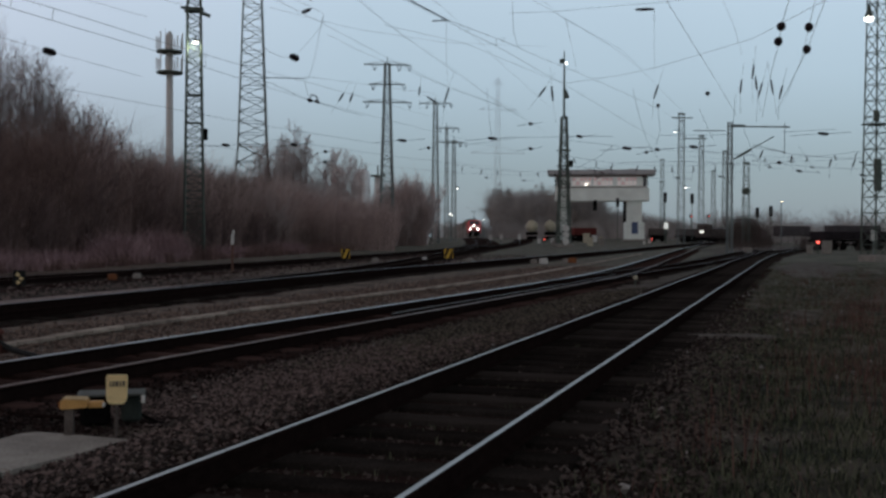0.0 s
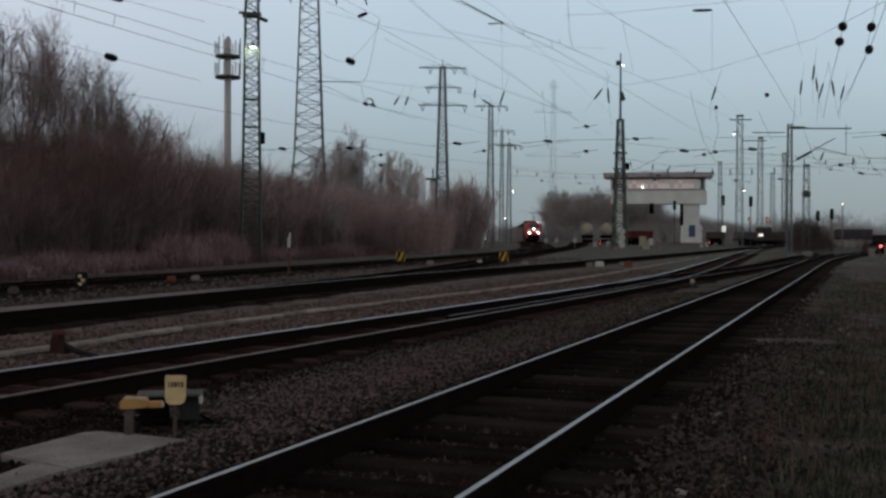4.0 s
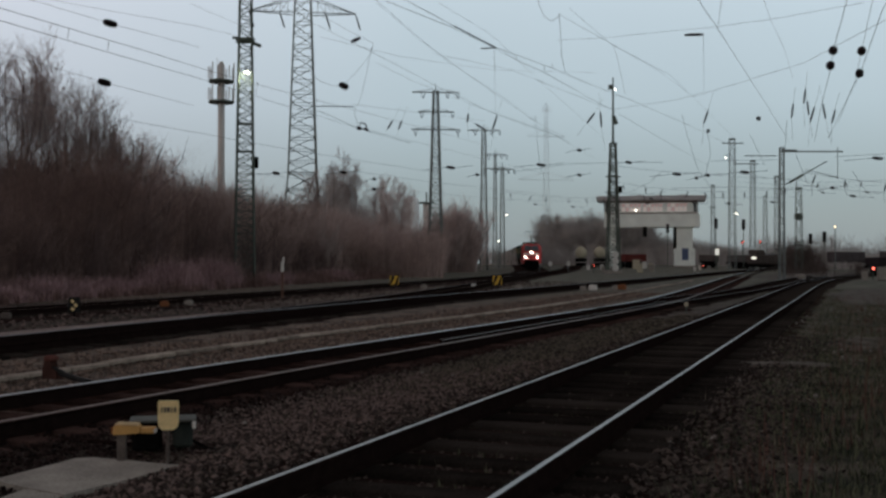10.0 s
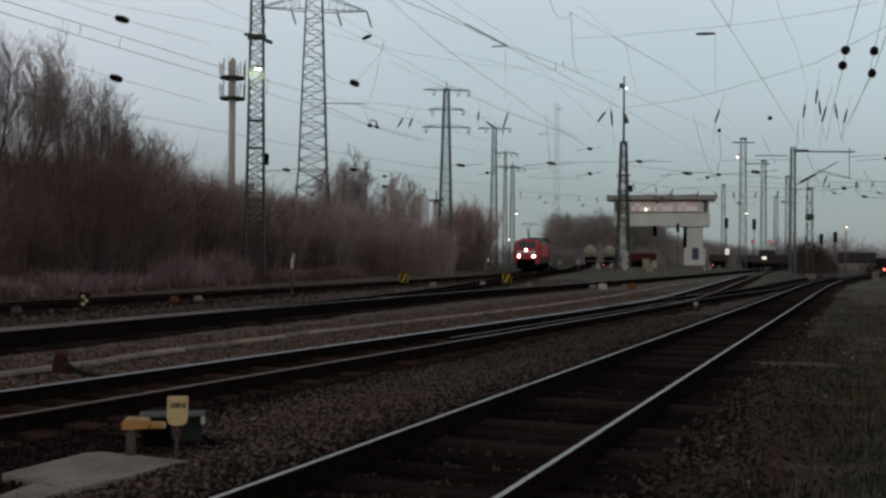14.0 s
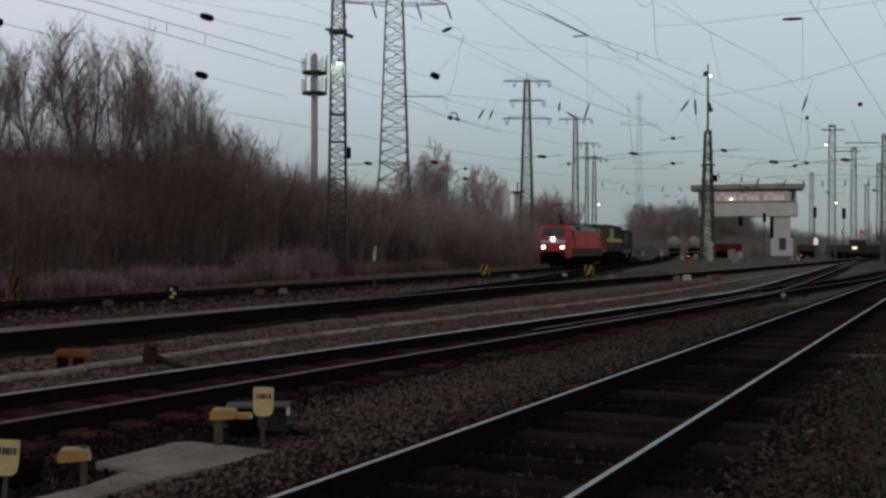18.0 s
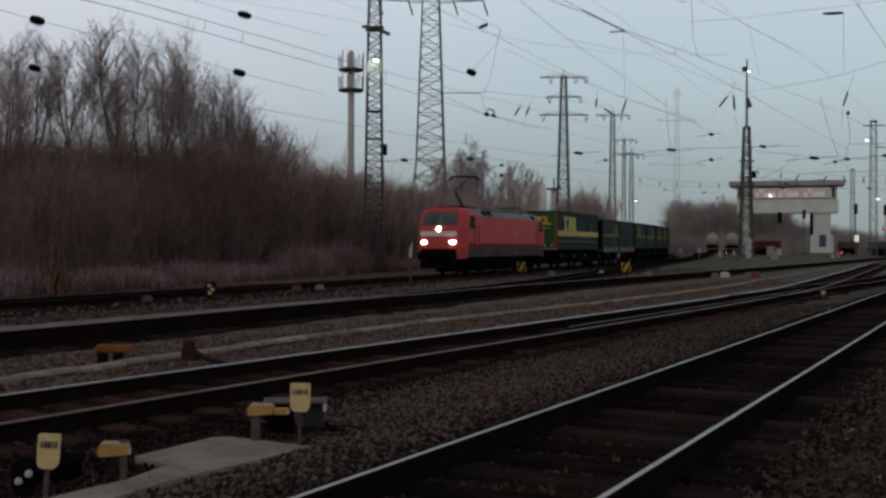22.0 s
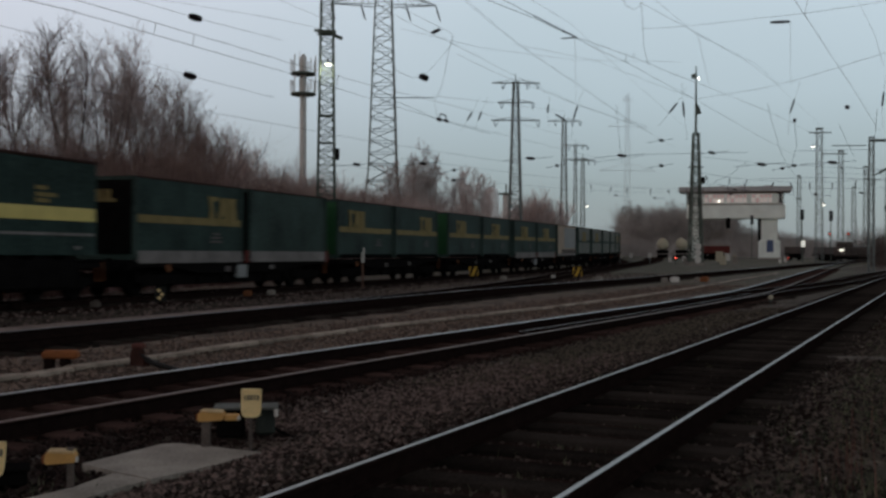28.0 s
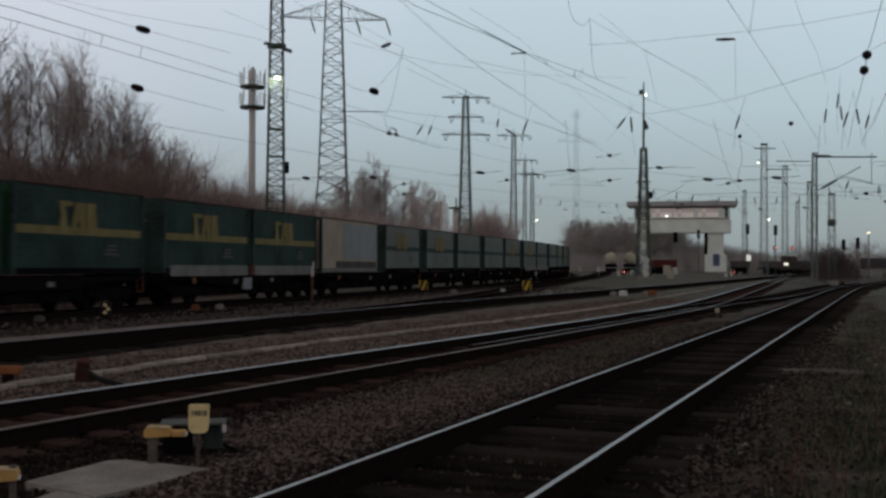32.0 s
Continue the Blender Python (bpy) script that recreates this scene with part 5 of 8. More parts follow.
def bead_insulator(a, b, r):
    g = Geo()
    A, B = Vector(a), Vector(b)
    d = B - A
    g.lathe([(r * 0.3, 0), (r * 0.85, d.length * 0.2), (r, d.length * 0.5), (r * 0.85, d.length * 0.8), (r * 0.3, d.length)], 12, A, d.to_track_quat("Z", "Y").to_matrix())
    return solo("insulator", g, M_INSUL, "dark round bead insulator on a slanted wire", "insulator", group="wire insulators", smooth=True)


wire("twin catenary wire over the yard tracks", 0.0062, (-7.34, 10.73, 4.75), (-8.30, 18.19, 5.95), (-7.66, 25.89, 6.58), (-7.32, 30.12, 6.90), (-6.25, 37.48, 7.40), (-4.10, 47.82, 8.02), (1.33, 74.99, 9.58))
wire("twin catenary wire over the yard tracks", 0.0062, (-7.34, 10.73, 4.62), (-8.30, 18.20, 5.74), (-7.66, 25.89, 6.29), (-7.32, 30.12, 6.61), (-6.25, 37.48, 6.93), (-5.00, 44.72, 7.21), (-2.99, 54.92, 7.71), (6.91, 99.76, 9.68))
wire("dropper wire", 0.0062, (-8.17, 22.04, 6.34), (-8.19, 22.03, 6.12))
wire("dropper wire", 0.0062, (-8.06, 24.19, 6.52), (-8.09, 24.18, 6.27))
wire("dropper wire", 0.0062, (-6.72, 34.35, 7.27), (-6.77, 34.34, 6.82))
wire("thin catenary wire over the main line", 0.0087, (-14.16, 26.45, 6.21), (-15.80, 36.75, 7.17), (-13.85, 48.04, 7.63), (-9.83, 62.23, 7.95), (-2.96, 87.95, 8.90))
wire("cross-span wire", 0.0050, (-10.38, 21.64, 7.30), (-9.63, 28.41, 7.88), (-9.29, 28.53, 7.80), (-8.73, 34.93, 8.49))
string_insulator((-9.63, 28.41, 7.88), (-9.29, 28.53, 7.80), 0.11, 7)
wire("cross-span wire", 0.0050, (-10.47, 21.60, 6.09), (-9.74, 28.38, 6.32), (-9.43, 28.48, 6.24), (-8.88, 34.89, 6.60))
string_insulator((-9.74, 28.38, 6.32), (-9.43, 28.48, 6.24), 0.11, 7)
wire("cross-span wire", 0.0050, (-10.29, 14.77, 5.50), (-11.55, 21.04, 6.24), (-11.30, 21.18, 6.19), (-12.40, 27.32, 6.96))
string_insulator((-11.55, 21.04, 6.24), (-11.30, 21.18, 6.19), 0.11, 7)
wire("cross-span wire", 0.0050, (-13.76, 19.66, 5.88), (-14.46, 26.28, 6.19), (-14.20, 26.43, 6.12), (-14.95, 32.75, 6.54))
string_insulator((-14.46, 26.28, 6.19), (-14.20, 26.43, 6.12), 0.1, 7)
wire("feeder wire to the double mast", 0.0186, (-17.84, 93.31, 24.55), (-15.21, 103.89, 24.54), (-10.14, 117.56, 24.06), (-4.37, 133.93, 23.37), (2.64, 149.98, 22.42), (12.95, 174.52, 22.25))
wire("feeder wire with insulator", 0.0124, (-10.99, 79.24, 19.62), (-9.39, 83.47, 19.40), (-7.80, 87.65, 19.25))
string_insulator((-9.16, 83.50, 18.50), (-8.44, 83.58, 18.82), 0.16, 5)
wire("hanging jumper loop", 0.0124, (-11.56, 79.16, 15.27), (-10.95, 79.25, 14.79), (-10.13, 79.36, 14.47), (-9.31, 79.46, 14.45), (-8.51, 81.56, 15.89), (-7.65, 83.65, 17.57), (-7.66, 85.66, 18.75))
string_insulator((-9.56, 79.43, 14.61), (-8.90, 79.50, 14.33), 0.28, 6)
wire("hanging jumper wire", 0.0124, (-7.71, 85.65, 18.71), (-7.96, 85.63, 17.64), (-8.26, 85.60, 15.94), (-8.60, 85.57, 14.51), (-9.12, 85.52, 13.43), (-8.75, 85.55, 12.11))
string_insulator((-8.93, 85.53, 12.19), (-8.5, 85.58, 12.08), 0.17, 3)
string_insulator((-8.4, 85.58, 12.12), (-7.96, 85.63, 11.94), 0.13, 3)
wire("steel clamp between the wires", 0.06, (-8.75, 85.55, 12.15), (-8.6, 85.57, 12.6), (-8.2, 85.6, 12.45), (-8.1, 85.61, 12.0))
wire("line wire", 0.0155, (-11.92, 75.06, 12.21), (-10.93, 79.25, 12.60), (-8.75, 85.55, 12.11), (-5.17, 94.86, 11.99))
wire("steel rod arm", 0.0310, (-11.25, 77.18, 12.67), (-8.27, 77.56, 12.69))
wire("thin feeder wire", 0.0136, (-8.93, 69.43, 20.10), (-7.11, 79.68, 20.96), (-4.35, 94.90, 21.05), (-1.98, 104.98, 20.83), (3.73, 124.94, 20.49), (10.33, 149.64, 19.76), (20.71, 183.84, 19.21))
wire("thin feeder wire", 0.0124, (-8.59, 99.63, 19.85), (-6.03, 109.83, 20.01), (3.91, 139.95, 20.38), (15.17, 169.32, 20.60))
wire("heavy contact wire with section insulator", 0.0087, (-3.05, 25.82, 8.61), (-1.98, 28.93, 8.67), (-0.52, 34.00, 8.94), (0.85, 37.99, 9.06), (3.41, 45.87, 9.74), (5.89, 53.68, 10.30), (8.63, 61.40, 10.83), (15.42, 78.50, 11.53), (24.71, 102.05, 12.18))
wire("heavy contact wire with section insulator", 0.0087, (-3.32, 25.79, 8.52), (-2.20, 28.92, 8.49), (-0.52, 34.00, 8.87), (0.85, 37.99, 9.02), (1.70, 40.96, 9.18), (3.02, 44.90, 9.38), (5.90, 53.68, 9.61), (7.60, 59.52, 9.93), (14.27, 78.72, 10.14), (23.31, 107.50, 11.09))
wire("dark section insulator rod", 0.0223, (-0.52, 34.00, 8.94), (0.12, 36.00, 9.02), (0.85, 37.99, 9.06))
wire("dark section insulator rod", 0.0217, (0.35, 37.00, 8.82), (0.89, 37.99, 9.04))
wire("dropper wire", 0.0093, (1.70, 40.96, 9.35), (1.70, 40.96, 9.18))
wire("dropper wire", 0.0093, (3.02, 44.90, 9.68), (3.02, 44.90, 9.38))
wire("dropper wire", 0.0093, (3.41, 45.87, 9.93), (3.41, 45.87, 9.71))
wire("hanging jumper loop", 0.0074, (2.42, 39.93, 11.57), (2.49, 39.92, 10.95), (2.67, 39.91, 10.57), (2.94, 39.89, 10.38), (3.14, 39.88, 10.50), (3.22, 39.87, 10.66))
wire("hanging jumper wire", 0.0074, (3.22, 39.87, 10.66), (3.35, 40.86, 10.11), (3.64, 43.85, 9.83), (3.95, 45.83, 9.59), (4.09, 45.82, 9.42))
wire("line wire", 0.0062, (3.22, 39.87, 10.62), (4.53, 43.77, 10.94), (6.70, 49.55, 11.29), (10.11, 59.14, 11.95), (14.22, 70.58, 12.33))
wire("bare catenary wire", 0.0074, (4.33, 23.61, 8.10), (5.39, 26.46, 8.04), (6.78, 30.25, 8.04), (11.98, 44.41, 7.88), (16.63, 57.65, 7.95))
wire("dropper wire", 0.0056, (7.00, 30.20, 9.58), (6.79, 30.25, 8.03))
wire("cross-span wire", 0.0068, (4.72, 59.81, 13.77), (6.90, 57.59, 13.40), (9.26, 54.21, 12.98), (11.25, 50.77, 12.49), (12.87, 47.28, 12.05), (14.78, 41.44, 11.38))
wire("cross-span wire", 0.0112, (12.72, 99.19, 15.47), (16.48, 88.48, 14.75), (17.79, 82.09, 14.39), (18.71, 75.72, 14.09), (19.11, 63.17, 13.08), (18.14, 50.86, 12.31), (17.13, 40.53, 11.47))
string_insulator((10.30, 53.01, 12.59), (10.97, 51.85, 12.37), 0.08, 6)
wire("dropper wire", 0.0074, (10.97, 51.85, 12.37), (17.43, 82.17, 14.10))
wire("catenary wire with bead insulators", 0.0099, (9.91, 28.31, 9.35), (10.37, 30.27, 8.96), (11.86, 36.10, 8.55), (12.42, 38.02, 8.37), (15.13, 47.65, 8.35), (18.44, 59.19, 8.12))
wire("catenary wire with bead insulators", 0.0099, (10.97, 27.92, 9.10), (11.87, 31.86, 8.86), (13.97, 39.61, 8.39), (16.64, 49.27, 8.58), (19.71, 60.89, 8.50))
wire("catenary wire with bead insulators", 0.0074, (11.73, 31.91, 9.69), (13.35, 37.70, 8.84), (15.15, 43.44, 8.86), (18.31, 55.03, 8.56))
bead_insulator((11.88, 36.10, 8.69), (11.84, 36.11, 8.40), 0.15)
bead_insulator((12.26, 37.55, 8.46), (12.22, 37.56, 8.16), 0.15)
bead_insulator((13.37, 37.70, 8.99), (13.33, 37.71, 8.68), 0.15)
bead_insulator((13.97, 39.61, 8.56), (13.93, 39.62, 8.24), 0.15)
wire("dropper wire", 0.0062, (12.12, 46.44, 13.41), (13.13, 48.24, 12.26), (15.04, 52.90, 11.94), (17.40, 59.51, 11.56))
string_insulator((23.20, 107.53, 16.60), (22.78, 107.61, 15.23), 0.105, 5)
wire("hanging span wire", 0.012, (23.69, 107.42, 18.24), (23.20, 107.53, 16.60))
wire("hanging span wire", 0.012, (22.78, 107.61, 15.23), (22.62, 107.65, 13.17))
string_insulator((30.88, 105.58, 16.88), (30.73, 105.62, 15.54), 0.105, 5)
wire("hanging span wire", 0.012, (31.05, 105.53, 18.49), (30.88, 105.58, 16.88))
wire("hanging span wire", 0.012, (30.73, 105.62, 15.54), (30.80, 105.60, 13.51))
string_insulator((31.95, 105.26, 18.29), (31.80, 105.30, 16.84), 0.105, 5)
wire("hanging span wire", 0.012, (32.12, 105.21, 20.02), (31.95, 105.26, 18.29))
wire("hanging span wire", 0.012, (31.80, 105.30, 16.84), (31.87, 105.28, 14.66))
string_insulator((32.09, 105.21, 17.10), (32.24, 105.17, 15.75), 0.105, 5)
wire("hanging span wire", 0.012, (31.92, 105.27, 18.72), (32.09, 105.21, 17.10))
wire("hanging span wire", 0.012, (32.24, 105.17, 15.75), (32.56, 105.07, 13.72))
string_insulator((32.72, 105.02, 16.53), (32.34, 105.14, 15.05), 0.105, 5)
wire("hanging span wire", 0.012, (33.18, 104.88, 18.31), (32.72, 105.02, 16.53))
wire("hanging span wire", 0.012, (32.34, 105.14, 15.05), (32.18, 105.19, 12.80))
string_insulator((33.44, 104.79, 16.77), (33.68, 104.72, 15.32), 0.105, 5)
wire("hanging span wire", 0.012, (33.15, 104.89, 18.52), (33.44, 104.79, 16.77))
wire("hanging span wire", 0.012, (33.68, 104.72, 15.32), (34.08, 104.59, 13.14))
string_insulator((34.49, 104.45, 16.19), (34.20, 104.55, 14.87), 0.105, 5)
wire("hanging span wire", 0.012, (34.82, 104.34, 17.77), (34.49, 104.45, 16.19))
wire("hanging span wire", 0.012, (34.20, 104.55, 14.87), (34.14, 104.57, 12.87))
string_insulator((14.74, 139.22, 19.37), (15.72, 139.11, 20.64), 0.15, 5)
wire("hanging span wire", 0.012, (13.56, 139.34, 17.83), (14.74, 139.22, 19.37))
wire("hanging span wire", 0.012, (15.72, 139.11, 20.64), (16.87, 138.98, 22.56))
string_insulator((16.42, 139.03, 20.78), (16.57, 139.02, 18.84), 0.15, 5)
wire("hanging span wire", 0.012, (16.24, 139.05, 23.10), (16.42, 139.03, 20.78))
wire("hanging span wire", 0.012, (16.57, 139.02, 18.84), (16.98, 138.97, 15.94))
string_insulator((-12.56, 164.52, 21.69), (-11.72, 164.58, 23.07), 0.15, 5)
wire("hanging span wire", 0.012, (-13.57, 164.44, 20.04), (-12.56, 164.52, 21.69))
wire("hanging span wire", 0.012, (-11.72, 164.58, 23.07), (-10.64, 164.66, 25.13))
string_insulator((-10.86, 164.64, 21.71), (-10.36, 164.67, 23.08), 0.15, 5)
wire("hanging span wire", 0.012, (-11.46, 164.60, 20.06), (-10.86, 164.64, 21.71))
wire("hanging span wire", 0.012, (-10.36, 164.67, 23.08), (-9.58, 164.72, 25.14))
string_insulator((0.70, 165.00, 22.63), (2.07, 164.99, 21.78), 0.15, 5)
wire("hanging span wire", 0.012, (-0.94, 165.00, 23.65), (0.70, 165.00, 22.63))
wire("hanging span wire", 0.012, (2.07, 164.99, 21.78), (3.64, 164.96, 20.50))
string_insulator((4.01, 164.95, 23.91), (3.34, 164.97, 21.78), 0.15, 5)
wire("hanging span wire", 0.012, (4.81, 164.93, 26.46), (4.01, 164.95, 23.91))
wire("hanging span wire", 0.012, (3.34, 164.97, 21.78), (3.09, 164.97, 18.59))
string_insulator((-0.33, 165.00, 24.16), (-0.49, 165.00, 22.80), 0.15, 5)
wire("hanging span wire", 0.012, (-0.13, 165.00, 25.80), (-0.33, 165.00, 24.16))
wire("hanging span wire", 0.012, (-0.49, 165.00, 22.80), (-0.29, 165.00, 20.75))
string_insulator((25.09, 96.80, 14.36), (25.46, 96.71, 14.30), 0.22, 3)
string_insulator((20.95, 97.78, 13.38), (21.23, 97.72, 13.32), 0.22, 3)
string_insulator((-12.52, 68.87, 7.28), (-12.04, 68.96, 7.21), 0.11800000000000001, 4)
wire("contact wire arm", 0.0130, (-13.73, 68.64, 7.08), (-12.52, 68.87, 7.24), (-12.04, 68.96, 7.25), (-11.06, 69.12, 7.37))
string_insulator((-8.02, 89.64, 8.52), (-7.75, 89.67, 8.43), 0.146, 4)
wire("contact wire arm", 0.0167, (-8.71, 89.58, 8.28), (-8.02, 89.64, 8.47), (-7.75, 89.67, 8.47), (-7.19, 89.71, 8.62))
string_insulator((-8.02, 89.64, 7.68), (-7.74, 89.67, 7.59), 0.146, 4)
wire("contact wire arm", 0.0167, (-8.71, 89.58, 7.44), (-8.02, 89.64, 7.63), (-7.74, 89.67, 7.64), (-7.19, 89.71, 7.78))
string_insulator((-2.12, 94.98, 9.93), (-1.34, 94.99, 9.83), 0.153, 4)
wire("contact wire arm", 0.0177, (-4.08, 94.91, 9.67), (-2.12, 94.98, 9.88), (-1.34, 94.99, 9.88), (0.23, 95.00, 10.03))
string_insulator((0.49, 110.00, 10.52), (0.83, 110.00, 10.41), 0.174, 4)
wire("contact wire arm", 0.0205, (-0.36, 110.00, 10.24), (0.49, 110.00, 10.47), (0.83, 110.00, 10.47), (1.51, 109.99, 10.64))
string_insulator((7.19, 119.78, 12.39), (8.18, 119.72, 12.26), 0.188, 4)
wire("contact wire arm", 0.0223, (4.73, 119.91, 12.08), (7.19, 119.78, 12.33), (8.18, 119.72, 12.32), (10.13, 119.57, 12.50))
string_insulator((10.62, 109.49, 12.93), (11.07, 109.44, 12.82), 0.174, 4)
wire("contact wire arm", 0.0205, (9.51, 109.59, 12.66), (10.62, 109.49, 12.88), (11.07, 109.44, 12.87), (11.96, 109.35, 13.03))
string_insulator((10.63, 109.49, 10.45), (11.07, 109.44, 10.34), 0.174, 4)
wire("contact wire arm", 0.0205, (9.51, 109.59, 10.17), (10.63, 109.49, 10.40), (11.07, 109.44, 10.39), (11.96, 109.35, 10.56))
string_insulator((16.71, 118.83, 12.57), (17.43, 118.73, 12.44), 0.188, 4)
wire("contact wire arm", 0.0223, (14.92, 119.07, 12.28), (16.71, 118.83, 12.51), (17.43, 118.73, 12.50), (18.85, 118.51, 12.67))
string_insulator((21.62, 118.04, 11.23), (22.56, 117.86, 11.10), 0.188, 4)
wire("contact wire arm", 0.0223, (19.27, 118.44, 10.96), (21.62, 118.04, 11.17), (22.55, 117.86, 11.16), (24.41, 117.49, 11.32))
string_insulator((22.95, 107.58, 10.27), (23.37, 107.49, 10.16), 0.174, 4)
wire("contact wire arm", 0.0205, (21.90, 107.80, 10.01), (22.95, 107.58, 10.22), (23.37, 107.49, 10.21), (24.21, 107.30, 10.37))
string_insulator((29.69, 121.42, 11.72), (30.62, 121.19, 11.58), 0.19499999999999998, 4)
wire("contact wire arm", 0.0232, (27.33, 121.98, 11.45), (29.69, 121.42, 11.66), (30.62, 121.19, 11.64), (32.47, 120.71, 11.79))
string_insulator((-10.09, 84.40, 8.63), (-9.57, 84.46, 8.54), 0.13899999999999998, 4)
wire("contact wire arm", 0.0158, (-11.38, 84.23, 8.39), (-10.09, 84.40, 8.58), (-9.57, 84.46, 8.59), (-8.53, 84.57, 8.73))
string_insulator((34.13, 94.00, 10.61), (34.97, 93.69, 10.48), 0.15999999999999998, 4)
wire("contact wire arm", 0.0186, (31.99, 94.74, 10.43), (34.13, 94.00, 10.56), (34.97, 93.69, 10.53), (36.62, 93.05, 10.62))
string_insulator((22.95, 112.69, 10.40), (23.28, 112.62, 10.28), 0.181, 4)
wire("contact wire arm", 0.0214, (22.12, 112.85, 10.12), (22.95, 112.69, 10.34), (23.28, 112.62, 10.33), (23.94, 112.48, 10.50))
string_insulator((37.14, 114.11, 9.49), (37.56, 113.97, 9.37), 0.188, 4)
wire("contact wire arm", 0.0223, (36.09, 114.45, 9.22), (37.14, 114.11, 9.43), (37.56, 113.97, 9.43), (38.39, 113.69, 9.58))
wire("thin overhead wire", 0.0093, (-10.76, 53.94, 6.03), (-9.25, 79.46, 7.27), (1.00, 130.00, 9.41), (6.17, 159.88, 10.65))
wire("thin overhead wire", 0.0118, (-10.19, 74.30, 8.12), (-3.70, 109.94, 9.71), (15.23, 169.32, 11.82))
wire("thin overhead wire", 0.0174, (15.58, 118.98, 12.15), (22.34, 128.07, 12.32), (33.12, 136.03, 12.31), (43.71, 143.49, 12.49))
wire("thin overhead wire", 0.0167, (4.42, 114.91, 11.17), (10.56, 117.53, 12.25), (17.37, 118.74, 12.50), (20.97, 120.18, 12.64))
wire("thin overhead wire", 0.0186, (18.18, 128.72, 9.71), (20.11, 124.38, 10.72), (21.31, 122.15, 11.82))
wire("thin overhead wire", 0.0211, (26.89, 147.57, 11.68), (35.49, 145.74, 11.74), (45.70, 142.87, 11.05))
wire("thin overhead wire", 0.0180, (26.62, 122.13, 12.96), (29.57, 121.45, 12.97), (29.58, 105.95, 11.57))
wire("thin overhead wire", 0.0155, (32.91, 99.71, 11.25), (35.51, 93.48, 10.90))
wire("thin overhead wire", 0.0161, (20.77, 108.02, 16.19), (21.69, 109.88, 14.18), (23.71, 115.59, 11.87), (27.69, 127.02, 10.29))
wire("thin overhead wire", 0.0174, (24.98, 117.37, 10.83), (25.12, 115.29, 13.03), (24.21, 112.42, 14.77))
wire("thin overhead wire", 0.0167, (28.27, 111.47, 14.67), (30.38, 114.02, 11.75))
wire("thin overhead wire", 0.0161, (30.32, 105.74, 15.36), (30.62, 107.73, 11.74))
wire("thin overhead wire", 0.0211, (8.82, 149.74, 21.82), (9.34, 151.71, 17.39), (9.93, 154.68, 14.51))
wire("thin overhead wire", 0.0164, (31.63, 107.44, 12.27), (34.39, 112.88, 9.92), (36.03, 114.46, 9.46))
wire("thin overhead wire", 0.0161, (35.90, 103.98, 10.34), (37.51, 105.53, 8.85), (40.52, 110.82, 8.09))
wire("thin overhead wire", 0.0094, (-27.70, 64.29, 17.92), (-24.85, 67.58, 17.70), (-18.36, 72.72, 17.41), (-15.69, 75.39, 17.20))
wire("thin overhead wire", 0.0094, (-17.48, 67.78, 17.74), (-15.32, 76.48, 17.91))
wire("thin overhead wire", 0.0109, (-11.61, 84.20, 19.04), (-6.51, 99.79, 20.46), (2.95, 129.97, 24.51), (18.33, 158.95, 29.22))
wire("thin overhead wire", 0.0134, (-3.76, 109.94, 22.67), (4.95, 129.91, 24.50), (18.31, 142.83, 21.63))
wire("thin overhead wire", 0.0084, (-5.15, 59.78, 15.82), (-3.30, 69.92, 15.89), (2.65, 94.96, 15.87), (11.18, 124.50, 15.20))
wire("thin overhead wire", 0.0084, (-1.75, 59.97, 15.87), (1.22, 69.99, 16.26), (6.20, 89.79, 16.02), (14.37, 119.14, 15.23))
wire("thin overhead wire", 0.0074, (4.45, 49.80, 13.18), (7.37, 57.53, 13.05), (12.89, 70.84, 13.70), (25.50, 107.00, 13.86))
wire("thin overhead wire", 0.0124, (-10.58, 99.44, 16.01), (-5.31, 119.88, 18.07), (1.88, 149.99, 21.07))
wire("thin overhead wire", 0.0084, (7.77, 59.49, 13.44), (13.96, 99.02, 16.75))
wire("thin overhead wire", 0.0104, (1.72, 79.98, 17.33), (3.65, 159.96, 23.19))




def headspan(a, b, sag, n, seed):
    """Two cross wires between masts with small insulators and short droppers over each track."""
    rng = random.Random(seed)
    A, B = Vector(a), Vector(b)
    at = lambda u, dz: A.lerp(B, u) + Vector((0, 0, dz - 4 * sag * u * (1 - u)))
    wire("cross-span wire", 0.016, *[tuple(at(k / 8, 0)) for k in range(9)])
    wire("cross-span wire", 0.013, *[tuple(at(k / 8, -1.3 + 2.4 * sag * k / 8 * (1 - k / 8))) for k in range(9)])
    for k in range(n):
        u = (k + 0.5 + rng.uniform(-0.2, 0.2)) / n
        p = at(u, -0.1)
        q = p + Vector((rng.uniform(-0.35, 0.35), 0, -0.75))
        string_insulator(tuple(p), tuple(q), 0.085, 4)
        wire("dropper wire", 0.012, tuple(q), tuple(q + Vector((rng.uniform(-0.3, 0.3), 0, rng.uniform(-1.3, -0.6)))))
        if k % 2:
            e = at(u, -1.5) + Vector((0.4, 0, 0))
            string_insulator(tuple(e), tuple(e + Vector((0.6, 0, -0.12))), 0.12, 3)
            wire("contact wire arm", 0.018, tuple(e + Vector((0.6, 0, -0.12))), tuple(e + Vector((2.2, 0, -0.2))))


headspan((18.9, 143.3, 12.2), (42.6, 143.8, 11.6), 0.9, 9, 1)
headspan((40.0, 165.4, 15.2), (66.0, 160.0, 14.6), 1.3, 8, 2)
headspan((5.9, 196, 14.4), (34.0, 187.0, 14.0), 1.2, 9, 3)
headspan((30.4, 101.0, 10.0), (44.5, 100.0, 9.2), 0.6, 5, 4)


